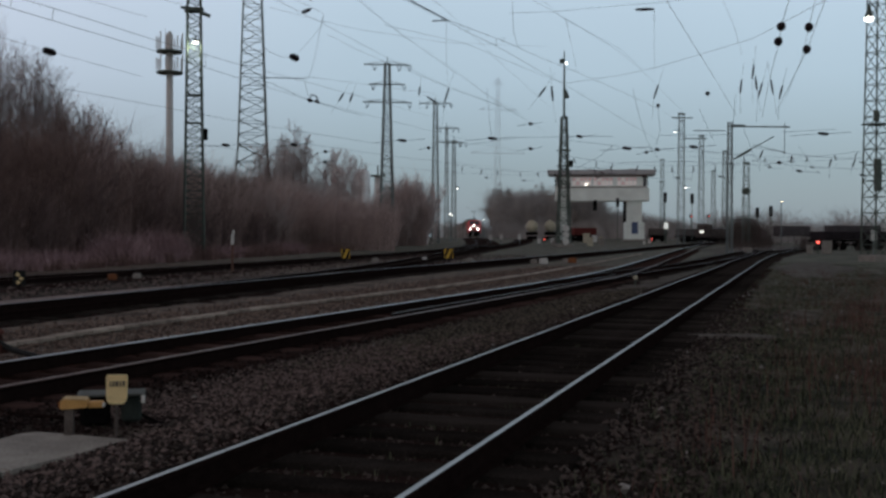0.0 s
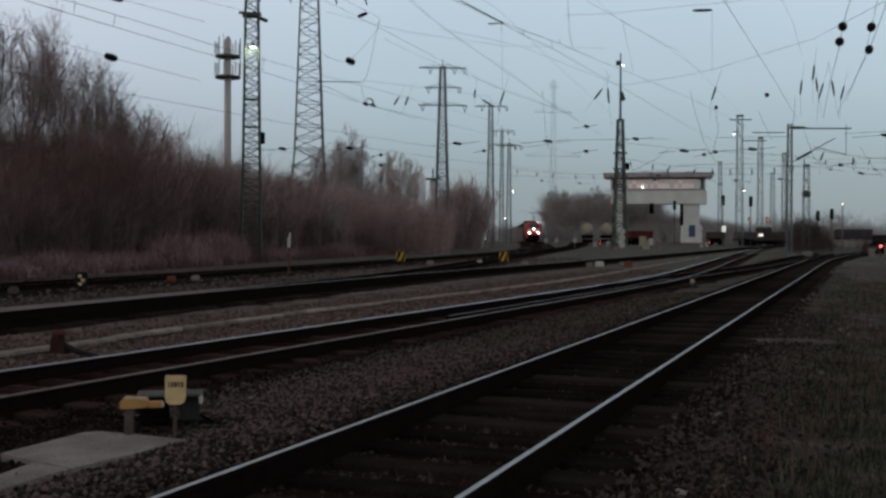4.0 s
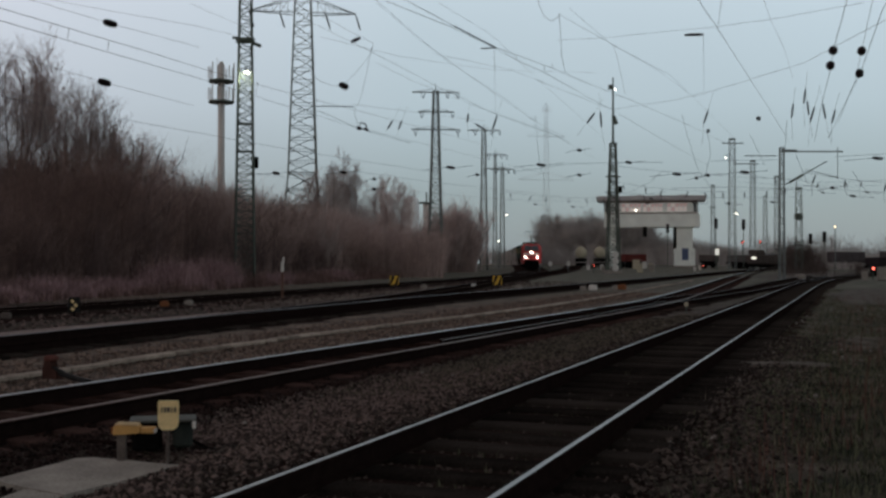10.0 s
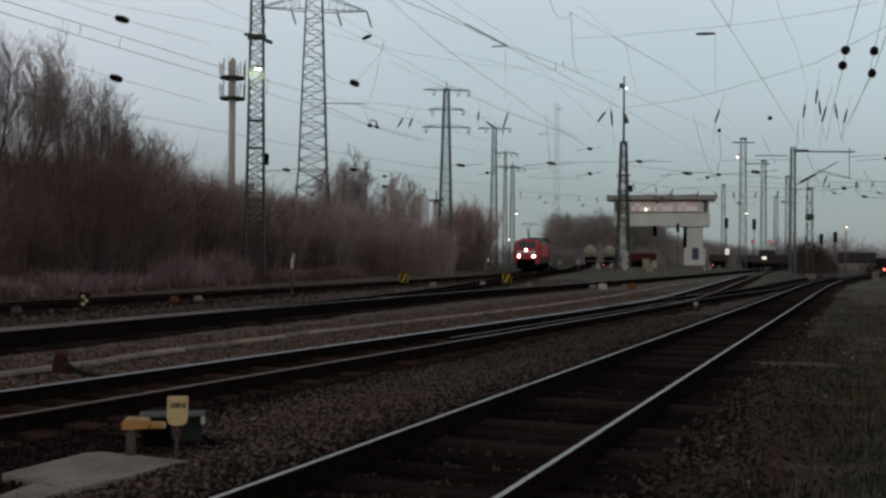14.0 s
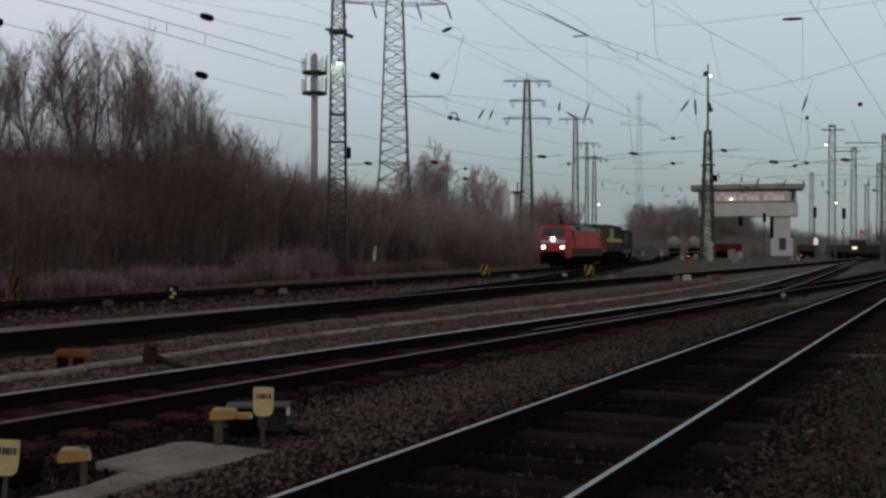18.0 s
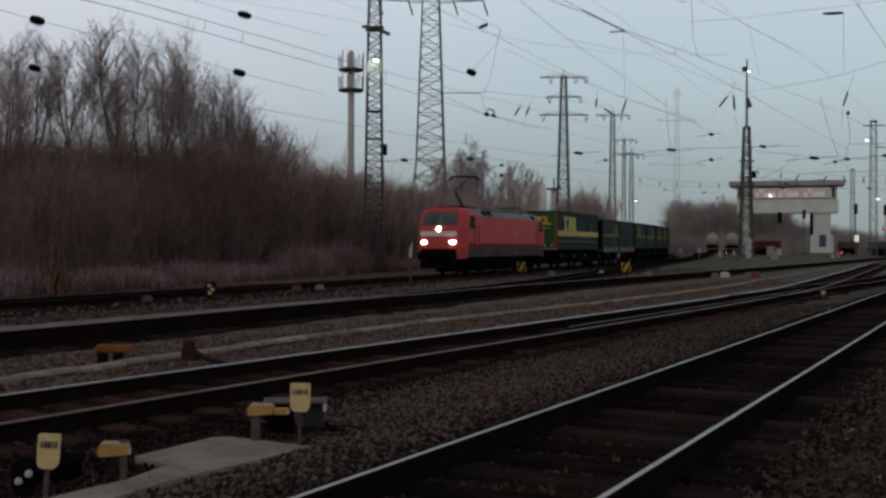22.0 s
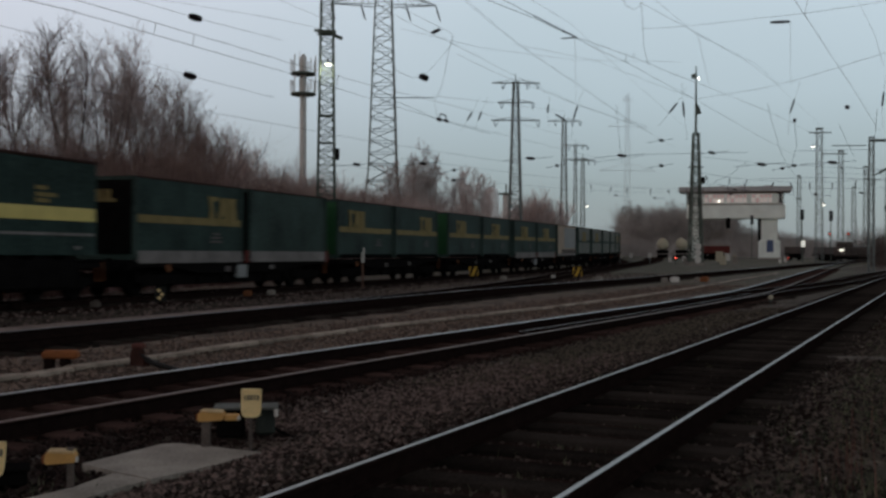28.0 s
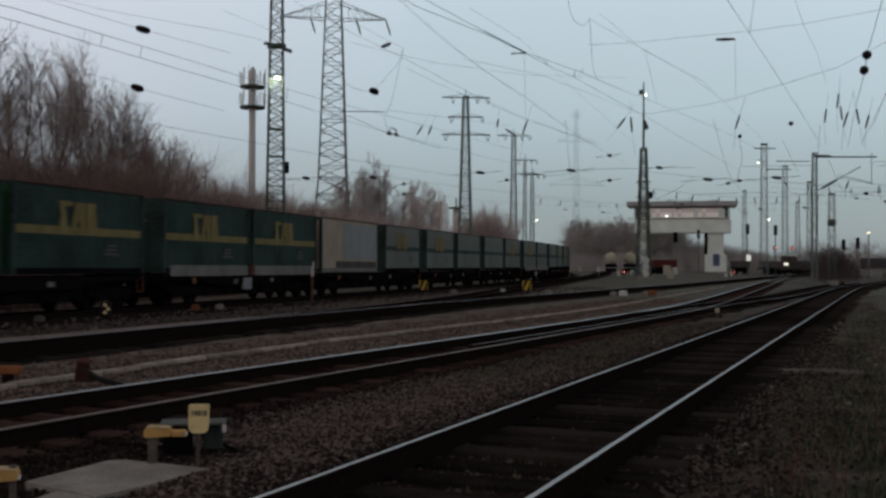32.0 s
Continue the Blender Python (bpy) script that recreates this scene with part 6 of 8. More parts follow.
# ---- thicket, trees and grass ----
def twig(V, F, a, b, r0, r1):
    """One three-sided tapering piece."""
    k = len(V)
    d = b - a
    s = d.cross(Vector((0.3, 0.9, 0.2)))
    s = s.normalized() if s.length > 1e-6 else Vector((1, 0, 0))
    u = d.cross(s).normalized()
    for p, r in ((a, r0), (b, r1)):
        for q in range(3):
            w = 2.094 * q
            V.append(p + s * (r * math.cos(w)) + u * (r * math.sin(w)))
    F.extend([(k, k + 1, k + 4, k + 3), (k + 1, k + 2, k + 5, k + 4), (k + 2, k, k + 3, k + 5)])


def spike(V, F, a, b, r):
    """A pointed three-sided twig or stem."""
    k = len(V)
    d = b - a
    s = d.cross(Vector((0.3, 0.9, 0.2)))
    s = s.normalized() if s.length > 1e-6 else Vector((1, 0, 0))
    u = d.cross(s).normalized()
    for q in range(3):
        w = 2.094 * q
        V.append(a + s * (r * math.cos(w)) + u * (r * math.sin(w)))
    V.append(b)
    F.extend([(k, k + 1, k + 3), (k + 1, k + 2, k + 3), (k + 2, k, k + 3)])


def branch(V, F, rng, a, d, length, r, level, thin, spread, kids=(4, 2, 2, 2)):
    """A limb in bent pieces with side limbs, down to pointed twigs."""
    if level == 0:
        d = (d + Vector((rng.uniform(-1, 1), rng.uniform(-1, 1), rng.uniform(-0.4, 0.9))) * 0.2).normalized()
        spike(V, F, a, a + d * length * 0.8, max(thin, r) * 1.25)
        return
    n = 3 if level > 1 else 2
    p = a.copy()
    for i in range(n):
        d = (d + Vector((rng.uniform(-1, 1), rng.uniform(-1, 1), rng.uniform(-0.4, 0.9))) * 0.18).normalized()
        q = p + d * (length / n)
        r2 = max(thin, r * (1 - 0.75 * (i + 1) / n))
        twig(V, F, p, q, max(thin, r * (1 - 0.75 * i / n)), r2)
        for _ in range(kids[level - 1]):
            s = Vector((rng.uniform(-1, 1), rng.uniform(-1, 1), rng.uniform(-0.1, 0.9)))
            nd = (d * (1 - spread) + s.normalized() * spread).normalized()
            branch(V, F, rng, p.lerp(q, rng.uniform(0.3, 1)), nd, length * rng.uniform(0.45, 0.68), r2 * 0.62, level - 1, thin, spread, kids)
        p = q


def tree_mesh(name, seed, h, limbs, levels, thin, spread, material, kids=(4, 2, 2, 2), low=0.35):
    """A trunk and a rounded crown of limbs; the limbs near the top are shorter."""
    rng = random.Random(seed)
    cv, cf = [], []
    top = Vector((rng.uniform(-0.5, 0.5), rng.uniform(-0.5, 0.5), h * 0.62))
    pts = [Vector((0, 0, -0.2)), Vector((rng.uniform(-0.2, 0.2), rng.uniform(-0.2, 0.2), h * 0.28)), top]
    g = Geo().tube(pts, 0.0115 * h, 0.006 * h, 6)
    for k in range(limbs):
        u = low + (1 - low) * k / (limbs - 1)
        base = pts[1].lerp(top, max(0, (u - 0.45) / 0.55)) if u > 0.45 else pts[0].lerp(pts[1], u / 0.45)
        a = k * 2.4 + rng.uniform(-0.5, 0.5)
        d = Vector((math.cos(a), math.sin(a), rng.uniform(0.5, 0.9) + 1.5 * max(0, u - 0.6))).normalized()
        branch(cv, cf, rng, base, d, h * rng.uniform(0.26, 0.36) * (1.1 - 0.35 * u), 0.0042 * h, levels, thin, spread, kids)
    branch(cv, cf, rng, top, Vector((0.1, 0, 1)), h * 0.3, 0.005 * h, levels, thin, spread, kids)
    mid, wide, tall = Vector((top.x * 0.7, top.y * 0.7, h * 0.62)), h * 0.25, h * 0.38
    for i, p in enumerate(cv):
        o = p - mid
        q = math.sqrt((o.x * o.x + o.y * o.y) / wide ** 2 + o.z * o.z / tall ** 2)
        if q > 0.8:
            cv[i] = mid + o * (0.8 + (q - 0.8) * 0.32) / q
    crown = Geo().add(cv, cf)
    k = h / max(p.z for p in cv)
    for q in (g, crown):
        q.v = [(p[0] * k, p[1] * k, p[2] * k) for p in q.v]
    return g.mesh(name + "_trunk", M_BARK), crown.mesh(name + "_crown", material)


def shrub_mesh(name, seed, h, stems, levels, thin, material):
    rng = random.Random(seed)
    V, F = [], []
    for k in range(stems):
        a = rng.uniform(0, 6.28)
        lean = rng.uniform(0.05, 0.5)
        base = Vector((rng.uniform(-1.1, 1.1), rng.uniform(-1.1, 1.1), -0.1))
        d = Vector((math.cos(a) * lean, math.sin(a) * lean, 1)).normalized()
        branch(V, F, rng, base, d, h * rng.uniform(0.5, 0.9), 0.028, levels, thin, 0.42, (4, 3, 2))
    k = h / max(p.z for p in V)
    return Geo().add([p * k for p in V], F).mesh(name, material)


def vase_tree_mesh(name, seed, h, leaders, thin, material, fork=0.42, wide=0.2, sides=12, kids=(4, 3), bare=0.15):
    """A trunk forking into rising leaders, each with side limbs and fine twigs."""
    rng = random.Random(seed)
    cv, cf = [], []
    top = Vector((rng.uniform(-0.25, 0.25), rng.uniform(-0.25, 0.25), h * fork))
    g = Geo().tube([(0, 0, -0.2), (top.x * 0.3, top.y * 0.6, h * fork * 0.5), top], 0.0105 * h, 0.0072 * h, 6)
    for k in range(leaders):
        a = k * 2.4 + rng.uniform(-0.5, 0.5)
        out = wide * h * rng.uniform(0.25, 1.0) * (0.35 if k == 0 else 1.0)
        end = h * (1.0 - 0.9 * (out / h) - rng.uniform(0, 0.1) * (k > 0))
        base = Vector((0, 0, 0)).lerp(top, rng.uniform(0.6, 1.0)) if k else top
        pts = []
        for i in range(6):
            u = i / 5
            bow = math.sin(math.pi * u) * 0.25 * out
            r = out * u ** 0.8 + bow
            pts.append(Vector((base.x + r * math.cos(a) + rng.uniform(-0.1, 0.1) * u, base.y + r * math.sin(a) + rng.uniform(-0.1, 0.1) * u, base.z + (end - base.z) * u ** 1.1)))
        g.tube(pts, 0.0052 * h * rng.uniform(0.7, 1.0), 0.0012 * h, 5)
        for q in range(sides):
            u = bare + (1 - bare) * (q + rng.random()) / sides
            i = min(4, int(u * 5))
            p = pts[i].lerp(pts[i + 1], u * 5 - i)
            d = (pts[i + 1] - pts[i]).normalized()
            w = rng.uniform(0, 6.28)
            nd = (d * 0.55 + Vector((math.cos(w) * 0.62, math.sin(w) * 0.62, 0.22))).normalized()
            branch(cv, cf, rng, p, nd, h * rng.uniform(0.13, 0.2) * (1.15 - 0.55 * u), 0.0018 * h, 2, thin, 0.5, kids)
    crown = Geo().add(cv, cf)
    k = h / max(p.z for p in cv)
    for q in (g, crown):
        q.v = [(p[0] * k, p[1] * k, p[2] * k) for p in q.v]
    return g.mesh(name + "_trunk", M_BARK), crown.mesh(name + "_crown", material)


TREES = [vase_tree_mesh("tree", 11 + k, 10, 6 + k % 3, 0.0030, M_TWIG, 0.42 + 0.06 * (k % 2), 0.25 + 0.03 * (k % 3), 15, (4, 3), 0.34) for k in range(5)]
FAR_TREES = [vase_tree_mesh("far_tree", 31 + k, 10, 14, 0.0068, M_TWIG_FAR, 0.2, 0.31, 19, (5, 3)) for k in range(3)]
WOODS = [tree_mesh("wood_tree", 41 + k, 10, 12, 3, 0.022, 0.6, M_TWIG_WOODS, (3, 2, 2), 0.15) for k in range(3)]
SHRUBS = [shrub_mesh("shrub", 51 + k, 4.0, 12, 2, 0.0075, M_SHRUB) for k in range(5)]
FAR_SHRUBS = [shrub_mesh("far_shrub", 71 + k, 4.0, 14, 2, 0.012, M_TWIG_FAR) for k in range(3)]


def put_tree(x, y, h, pool, label="bare winter tree with fine dark twigs in the thicket", group="bare trees", wide=1.0):
    trunk, crown = random.choice(pool)
    s = h / 10.0
    t = thing("tree", label, "tree", Matrix.LocRotScale((x, y, gz(x, y)), Euler((0, 0, random.uniform(0, 6.28))), (s * wide * random.uniform(0.85, 1.1),) * 2 + (s,)), group)
    for name, me in (("trunk", trunk), ("crown", crown)):
        ob = new(name, me)
        ob.parent = t


def put_shrub(x, y, h, pool, label="leafless brown shrub in the dense thicket", group="thicket shrubs"):
    s = h / 4.0
    tagged(new("shrub", random.choice(pool)), label, "shrub", group).matrix_world = Matrix.LocRotScale((x, y, gz(x, y)), Euler((0, 0, random.uniform(0, 6.28))), (s * random.uniform(0.9, 1.3), s * random.uniform(0.9, 1.3), s))


def hedge_line(y):
    """The thicket's front edge, beyond the main line."""
    return float(np.interp(y, [0, 20, 40, 60, 80, 95, 115, 135], [-31, -26, -22.0, -19.5, -16.5, -13.5, -9.5, -6]))


def thicket_height(az, d=99.0):
    """Height by direction; the open near end stays lower towards its front."""
    h = float(np.interp(az, [-32, -26, -19, -17, -15.5, -14, -12, -8, -4, -1.0], [8.6, 8.7, 9.0, 9.5, 10.1, 10.2, 9.8, 8.7, 7.0, 6.2]))
    return min(h, 1.5 + 0.105 * d) if az < -18 else h


def stems(name, spots, material, label, lean, r0, r1, forks):
    """Close upright stems with a few side twigs, all in one mesh."""
    rng = random.Random(len(spots))
    V, F = [], []
    for x, y, h in spots:
        a = Vector((x, y, gz(x, y) - 0.1))
        b = a + Vector((rng.gauss(0, lean) * h, rng.gauss(0, lean) * h, h))
        spike(V, F, a, b, rng.uniform(r0, r1))
        for _ in range(forks):
            u = rng.uniform(0.25, 0.8)
            p = a.lerp(b, u)
            q = p + Vector((rng.gauss(0, 0.27), rng.gauss(0, 0.27), rng.uniform(0.10, 0.42))) * h * 0.8
            spike(V, F, p, q, rng.uniform(r0, r1) * 0.6)
    solo(name, Geo().add(V, F), material, label, "undergrowth", kind="stuff")


rs = random.Random(5)
for k in range(120):
    u = k / 120
    y = 22 + 112 * u ** 1.25 + rs.uniform(-1.5, 1.5)
    deep = rs.choice((0, 0, 1, 2))
    x = hedge_line(y) - 1.5 - deep * 2.6 - rs.uniform(0, 2.4)
    az = math.degrees(math.atan2(x, y))
    h = thicket_height(az, math.hypot(x, y)) * rs.uniform(0.66, 1.0) * (0.7 if deep == 0 else 1.0)
    put_shrub(x, y, h, SHRUBS)
for k in range(26):
    az = -34 + 16.5 * k / 25
    put_shrub(*bearing(az, rs.uniform(70, 84)), rs.uniform(8.0, 10.0), SHRUBS)
for k in range(54):
    az = -15.5 + 13.5 * k / 54 + rs.uniform(-0.3, 0.3)
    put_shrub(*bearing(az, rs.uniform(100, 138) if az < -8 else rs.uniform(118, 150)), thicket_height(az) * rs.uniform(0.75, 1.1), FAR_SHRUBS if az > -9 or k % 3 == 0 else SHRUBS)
spots = []
far_spots = []
for k in range(26000):
    y = 18 + 118 * rs.random() ** 1.1
    x = hedge_line(y) - 2.0 - 13 * rs.random()
    az = math.degrees(math.atan2(x, y))
    (far_spots if y > 80 + rs.gauss(0, 8) else spots).append((x, y, thicket_height(max(-32, az), math.hypot(x, y)) * rs.uniform(0.42, 0.92) * (0.75 if rs.random() < 0.4 else 1.0)))
for k in range(7000):
    az = -34 + 16.5 * rs.random()
    d = rs.uniform(66, 92)
    spots.append((*bearing(az, d), (1.5 + 0.112 * d) * rs.uniform(0.7, 1.06)))
for k in range(10000):
    az = -17 + 15.6 * rs.random()
    far_spots.append((*bearing(az, rs.uniform(112, 150)), thicket_height(az) * rs.uniform(0.45, 0.98)))
for k in range(2000):
    az = -1.9 + 2.1 * rs.random()
    far_spots.append((*bearing(az, rs.uniform(150, 172)), rs.uniform(5.0, 11.0) * (1 - 0.5 * ((az + 0.9) / 1.1) ** 2)))
# Farther stems take the paler colour that stands for haze.
stems("far_undergrowth", far_spots, M_STEM_FAR, "brown thicket stems farther off, paled for haze", 0.14, 0.012, 0.030, 4)
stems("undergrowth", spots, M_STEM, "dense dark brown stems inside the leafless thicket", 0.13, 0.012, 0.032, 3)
# taller trees at the near end of the thicket
for az, d, h in ((-33, 70, 14.2), (-31.4, 72, 15.0), (-30.0, 70, 15.4), (-28.45, 72, 15.6), (-26.7, 75, 15.9), (-24.7, 75, 16.9), (-23.5, 79, 16.4), (-22.4, 76, 17.0), (-20.95, 78, 17.4), (-19.6, 82, 15.6), (-18.6, 86, 14.6), (-17.6, 92, 13.6), (-16.6, 98, 12.8), (-15.4, 104, 12.2)):
    put_tree(*bearing(az, d), h * rs.uniform(0.97, 1.04), TREES)
# looser trees round the pylon's foot
for az, d, h, w in ((-6.97, 135, 15.9, 1.2), (-4.17, 142, 13.2, 0.95), (-7.9, 138, 10.5, 0.9), (-5.9, 140, 9.5, 0.9), (-9.5, 130, 9.5, 1.1), (-11, 126, 10, 1.0), (-12.4, 122, 10.4, 1.0), (-13.6, 118, 10.6, 1.0), (-14.4, 112, 10.5, 1.0)):
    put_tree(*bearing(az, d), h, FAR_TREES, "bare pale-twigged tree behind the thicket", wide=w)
for k in range(16):
    az = -1.75 + 1.85 * rs.random()
    put_shrub(*bearing(az, rs.uniform(150, 172)), rs.uniform(9.0, 12.8) * (1 - 0.5 * ((az + 0.9) / 1.1) ** 2), FAR_SHRUBS, "reddish leafless shrub beyond the main line")
# woods behind the signal box and right of it
for k in range(12):
    az = 3.9 + 5.0 * k / 11 + rs.uniform(-0.25, 0.25)
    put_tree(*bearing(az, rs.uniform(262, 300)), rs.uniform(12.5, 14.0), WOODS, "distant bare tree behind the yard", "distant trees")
spots = []
for k in range(3000):
    az = 3.7 + 5.6 * rs.random()
    spots.append((*bearing(az, rs.uniform(262, 290)), rs.uniform(6.0, 13.2)))
for k in range(1500):
    az = 9 + 4.5 * rs.random()
    spots.append((*bearing(az, rs.uniform(262, 290)), rs.uniform(3.5, 8.2) * (1.1 - 0.12 * abs(az - 9.6))))
for k in range(3200):
    az = 0.6 + 26 * rs.random()
    spots.append((*bearing(az, rs.uniform(240, 290)), rs.uniform(1.8, 4.6) * (1.0 + 0.55 * max(0.0, noise.noise((az * 0.7, 0, 5))))))
for k in range(600):
    az = rs.choice((15.6, 17.8, 21.5, 23.5)) + rs.gauss(0, 0.7)
    spots.append((*bearing(az, rs.uniform(240, 280)), rs.uniform(3.5, 8.0)))
for k in range(900):
    az = 16.5 + 10 * rs.random()
    spots.append((*bearing(az, rs.uniform(192, 206)), rs.uniform(0.7, 1.5)))
stems("distant_brush", spots, M_TWIG_WOODS, "distant grey-brown brush along the edge of the yard", 0.14, 0.05, 0.10, 4)
spots = []
for k in range(900):
    az = rs.choice((16.2, 16.9, 17.6, 19.4, 20.6, 22.0, 23.4)) + rs.gauss(0, 0.25)
    spots.append((*bearing(az, rs.uniform(124, 200)), rs.uniform(0.5, 1.7)))
for k in range(700):
    spots.append((*bearing(16.6 + rs.gauss(0, 0.45), rs.uniform(150, 185)), rs.uniform(2.0, 5.2)))
stems("yard_brush", spots, mat("dark_scrub_twigs", (0.085, 0.068, 0.062), 0.95, var=0.4, scale=0.4, fine=4, bump=0, isl=0.3), "low dark scrub between the parked wagons", 0.16, 0.02, 0.045, 4)


def blades(name, spots, material, label, category, h0, h1, width, per, lean=0.6):
    """Tufts of narrow leaning blades, all in one mesh."""
    rng = random.Random(len(spots))
    V, F = [], []
    for x, y, s in spots:
        z = gz(x, y) - 0.06
        for _ in range(per):
            a, l = rng.uniform(0, 6.28), rng.uniform(0.05, lean)
            h = rng.uniform(h0, h1) * s
            bx, by = x + rng.uniform(-0.25, 0.25) * s, y + rng.uniform(-0.25, 0.25) * s
            px, py = math.cos(a), math.sin(a)
            w = width * rng.uniform(0.6, 1.3)
            k = len(V)
            V += [(bx - py * w, by + px * w, z), (bx + py * w, by - px * w, z), (bx + px * l * h * 0.35 - py * w * 0.6, by + py * l * h * 0.35 + px * w * 0.6, z + h * 0.6), (bx + px * l * h * 0.35 + py * w * 0.6, by + py * l * h * 0.35 - px * w * 0.6, z + h * 0.6), (bx + px * l * h, by + py * l * h, z + h)]
            F += [(k, k + 1, k + 3, k + 2), (k + 2, k + 3, k + 4)]
    solo(name, Geo().add(V, F), material, label, category, kind="stuff")


spots = []
for k in range(2600):
    y = 16 + 115 * rs.random()
    x = hedge_line(y) + rs.uniform(-3.0, 3.2)
    spots.append((x, y, rs.uniform(0.5, 1.15) * max(0.25, 0.7 + 1.2 * noise.noise((x * 0.35, y * 0.22, 4)))))
blades("dry_grass", spots, M_STRAW, "pinkish dry grass fringe before the thicket", "grass", 0.3, 1.15, 0.018, 16, 1.1)
# bramble mounds at the thicket's foot
spots = []
for y0, half, h in ((31, 4.0, 0.9), (37, 2.6, 1.2), (45, 3.5, 1.0), (51, 3.0, 1.3), (57.5, 3.0, 1.1), (65, 4.0, 2.2), (71, 4.0, 2.6), (84, 5.0, 1.0), (97, 5.0, 1.2)):
    for k in range(int(170 * half)):
        y = y0 + rs.gauss(0, 0.5) * half
        fall = math.exp(-1.6 * ((y - y0) / half) ** 2)
        spots.append((hedge_line(y) + 1.2 + rs.uniform(-1.6, 1.0), y, h * fall * rs.uniform(0.45, 1.0) + 0.15))
blades("bramble", spots, M_BRAMBLE, "pinkish dead bramble mounds at the foot of the thicket", "bramble", 0.25, 1.1, 0.014, 9, 1.2)
spots = []
for k in range(10000):
    y = 4.2 + 62 * rs.random() ** 1.5
    e = 1.9 + (4 + 0.35 * y) * rs.random() ** 1.2 + rs.gauss(0, 0.35)
    if noise.noise((e * 0.5, y * 0.4, 7)) > -0.36:
        spots.append((e + 0.7 + 0.34 * (y - 10.5), y, rs.uniform(0.5, 1.2)))
blades("weed_grass", spots, M_GRASS, "dark patchy winter grass beside the siding", "grass", 0.02, 0.13, 0.0065, 12, 1.2)
spots = []
for k in range(1100):
    y = 4.5 + 50 * rs.random() ** 1.3
    e = 1.9 + (3.6 + 0.35 * y) * rs.random() ** 0.8 + rs.gauss(0, 0.5)
    if noise.noise((e * 0.45, y * 0.3, 15)) > -0.05:
        spots.append((e + 0.7 + 0.34 * (y - 10.5), y, rs.uniform(0.5, 1.2)))
for k in range(1300):
    y = 5.5 + 34 * rs.random() ** 1.3
    e = 2.9 + (2.2 + 0.2 * y) * rs.random() + rs.gauss(0, 0.25)
    if noise.noise((e * 0.55, y * 0.35, 21)) > 0.0:
        spots.append((e + 0.7 + 0.34 * (y - 10.5), y, rs.uniform(0.4, 1.1)))
blades("dead_weeds", spots, M_WEED, "brown dead weed stalks in the grass", "weeds", 0.12, 0.45, 0.0055, 7)
spots = []
for k in range(420):
    y = 4.5 + 40 * rs.random() ** 1.6
    e = 1.8 + (3.6 + 0.35 * y) * rs.random() + rs.gauss(0, 0.5)
    if noise.noise((e * 0.6, y * 0.5, 11)) > 0.0:
        spots.append((e + 0.7 + 0.34 * (y - 10.5), y, rs.uniform(0.5, 1.1)))
blades("straw_grass", spots, M_PALEGRASS, "pale dry grass tufts beside the siding", "grass", 0.05, 0.2, 0.005, 9)
spots = []
for k in range(500):
    y = 7 + 22 * rs.random() ** 1.4
    e = rs.choice((rs.uniform(-3.6, -1.7), rs.uniform(1.6, 2.4), rs.uniform(-0.5, 0.5)))
    spots.append((e + 0.7 + 0.34 * (y - 10.5), y, rs.uniform(0.3, 0.8)))
blades("ballast_weeds", spots, M_GRASS, "sparse low weeds between the ballast stones", "weeds", 0.04, 0.14, 0.006, 6)


PADS = [[(-3.33, 9.2), (-3.19, 9.26), (-2.38, 8.92), (-2.61, 8.31), (-2.89, 7.76), (-3.25, 7.99), (-3.63, 8.26)], [(-3.26, 7.98), (-2.90, 7.75), (-3.03, 7.45), (-3.17, 6.92), (-3.30, 6.1), (-3.85, 6.2), (-3.58, 6.87), (-3.34, 7.45)]]


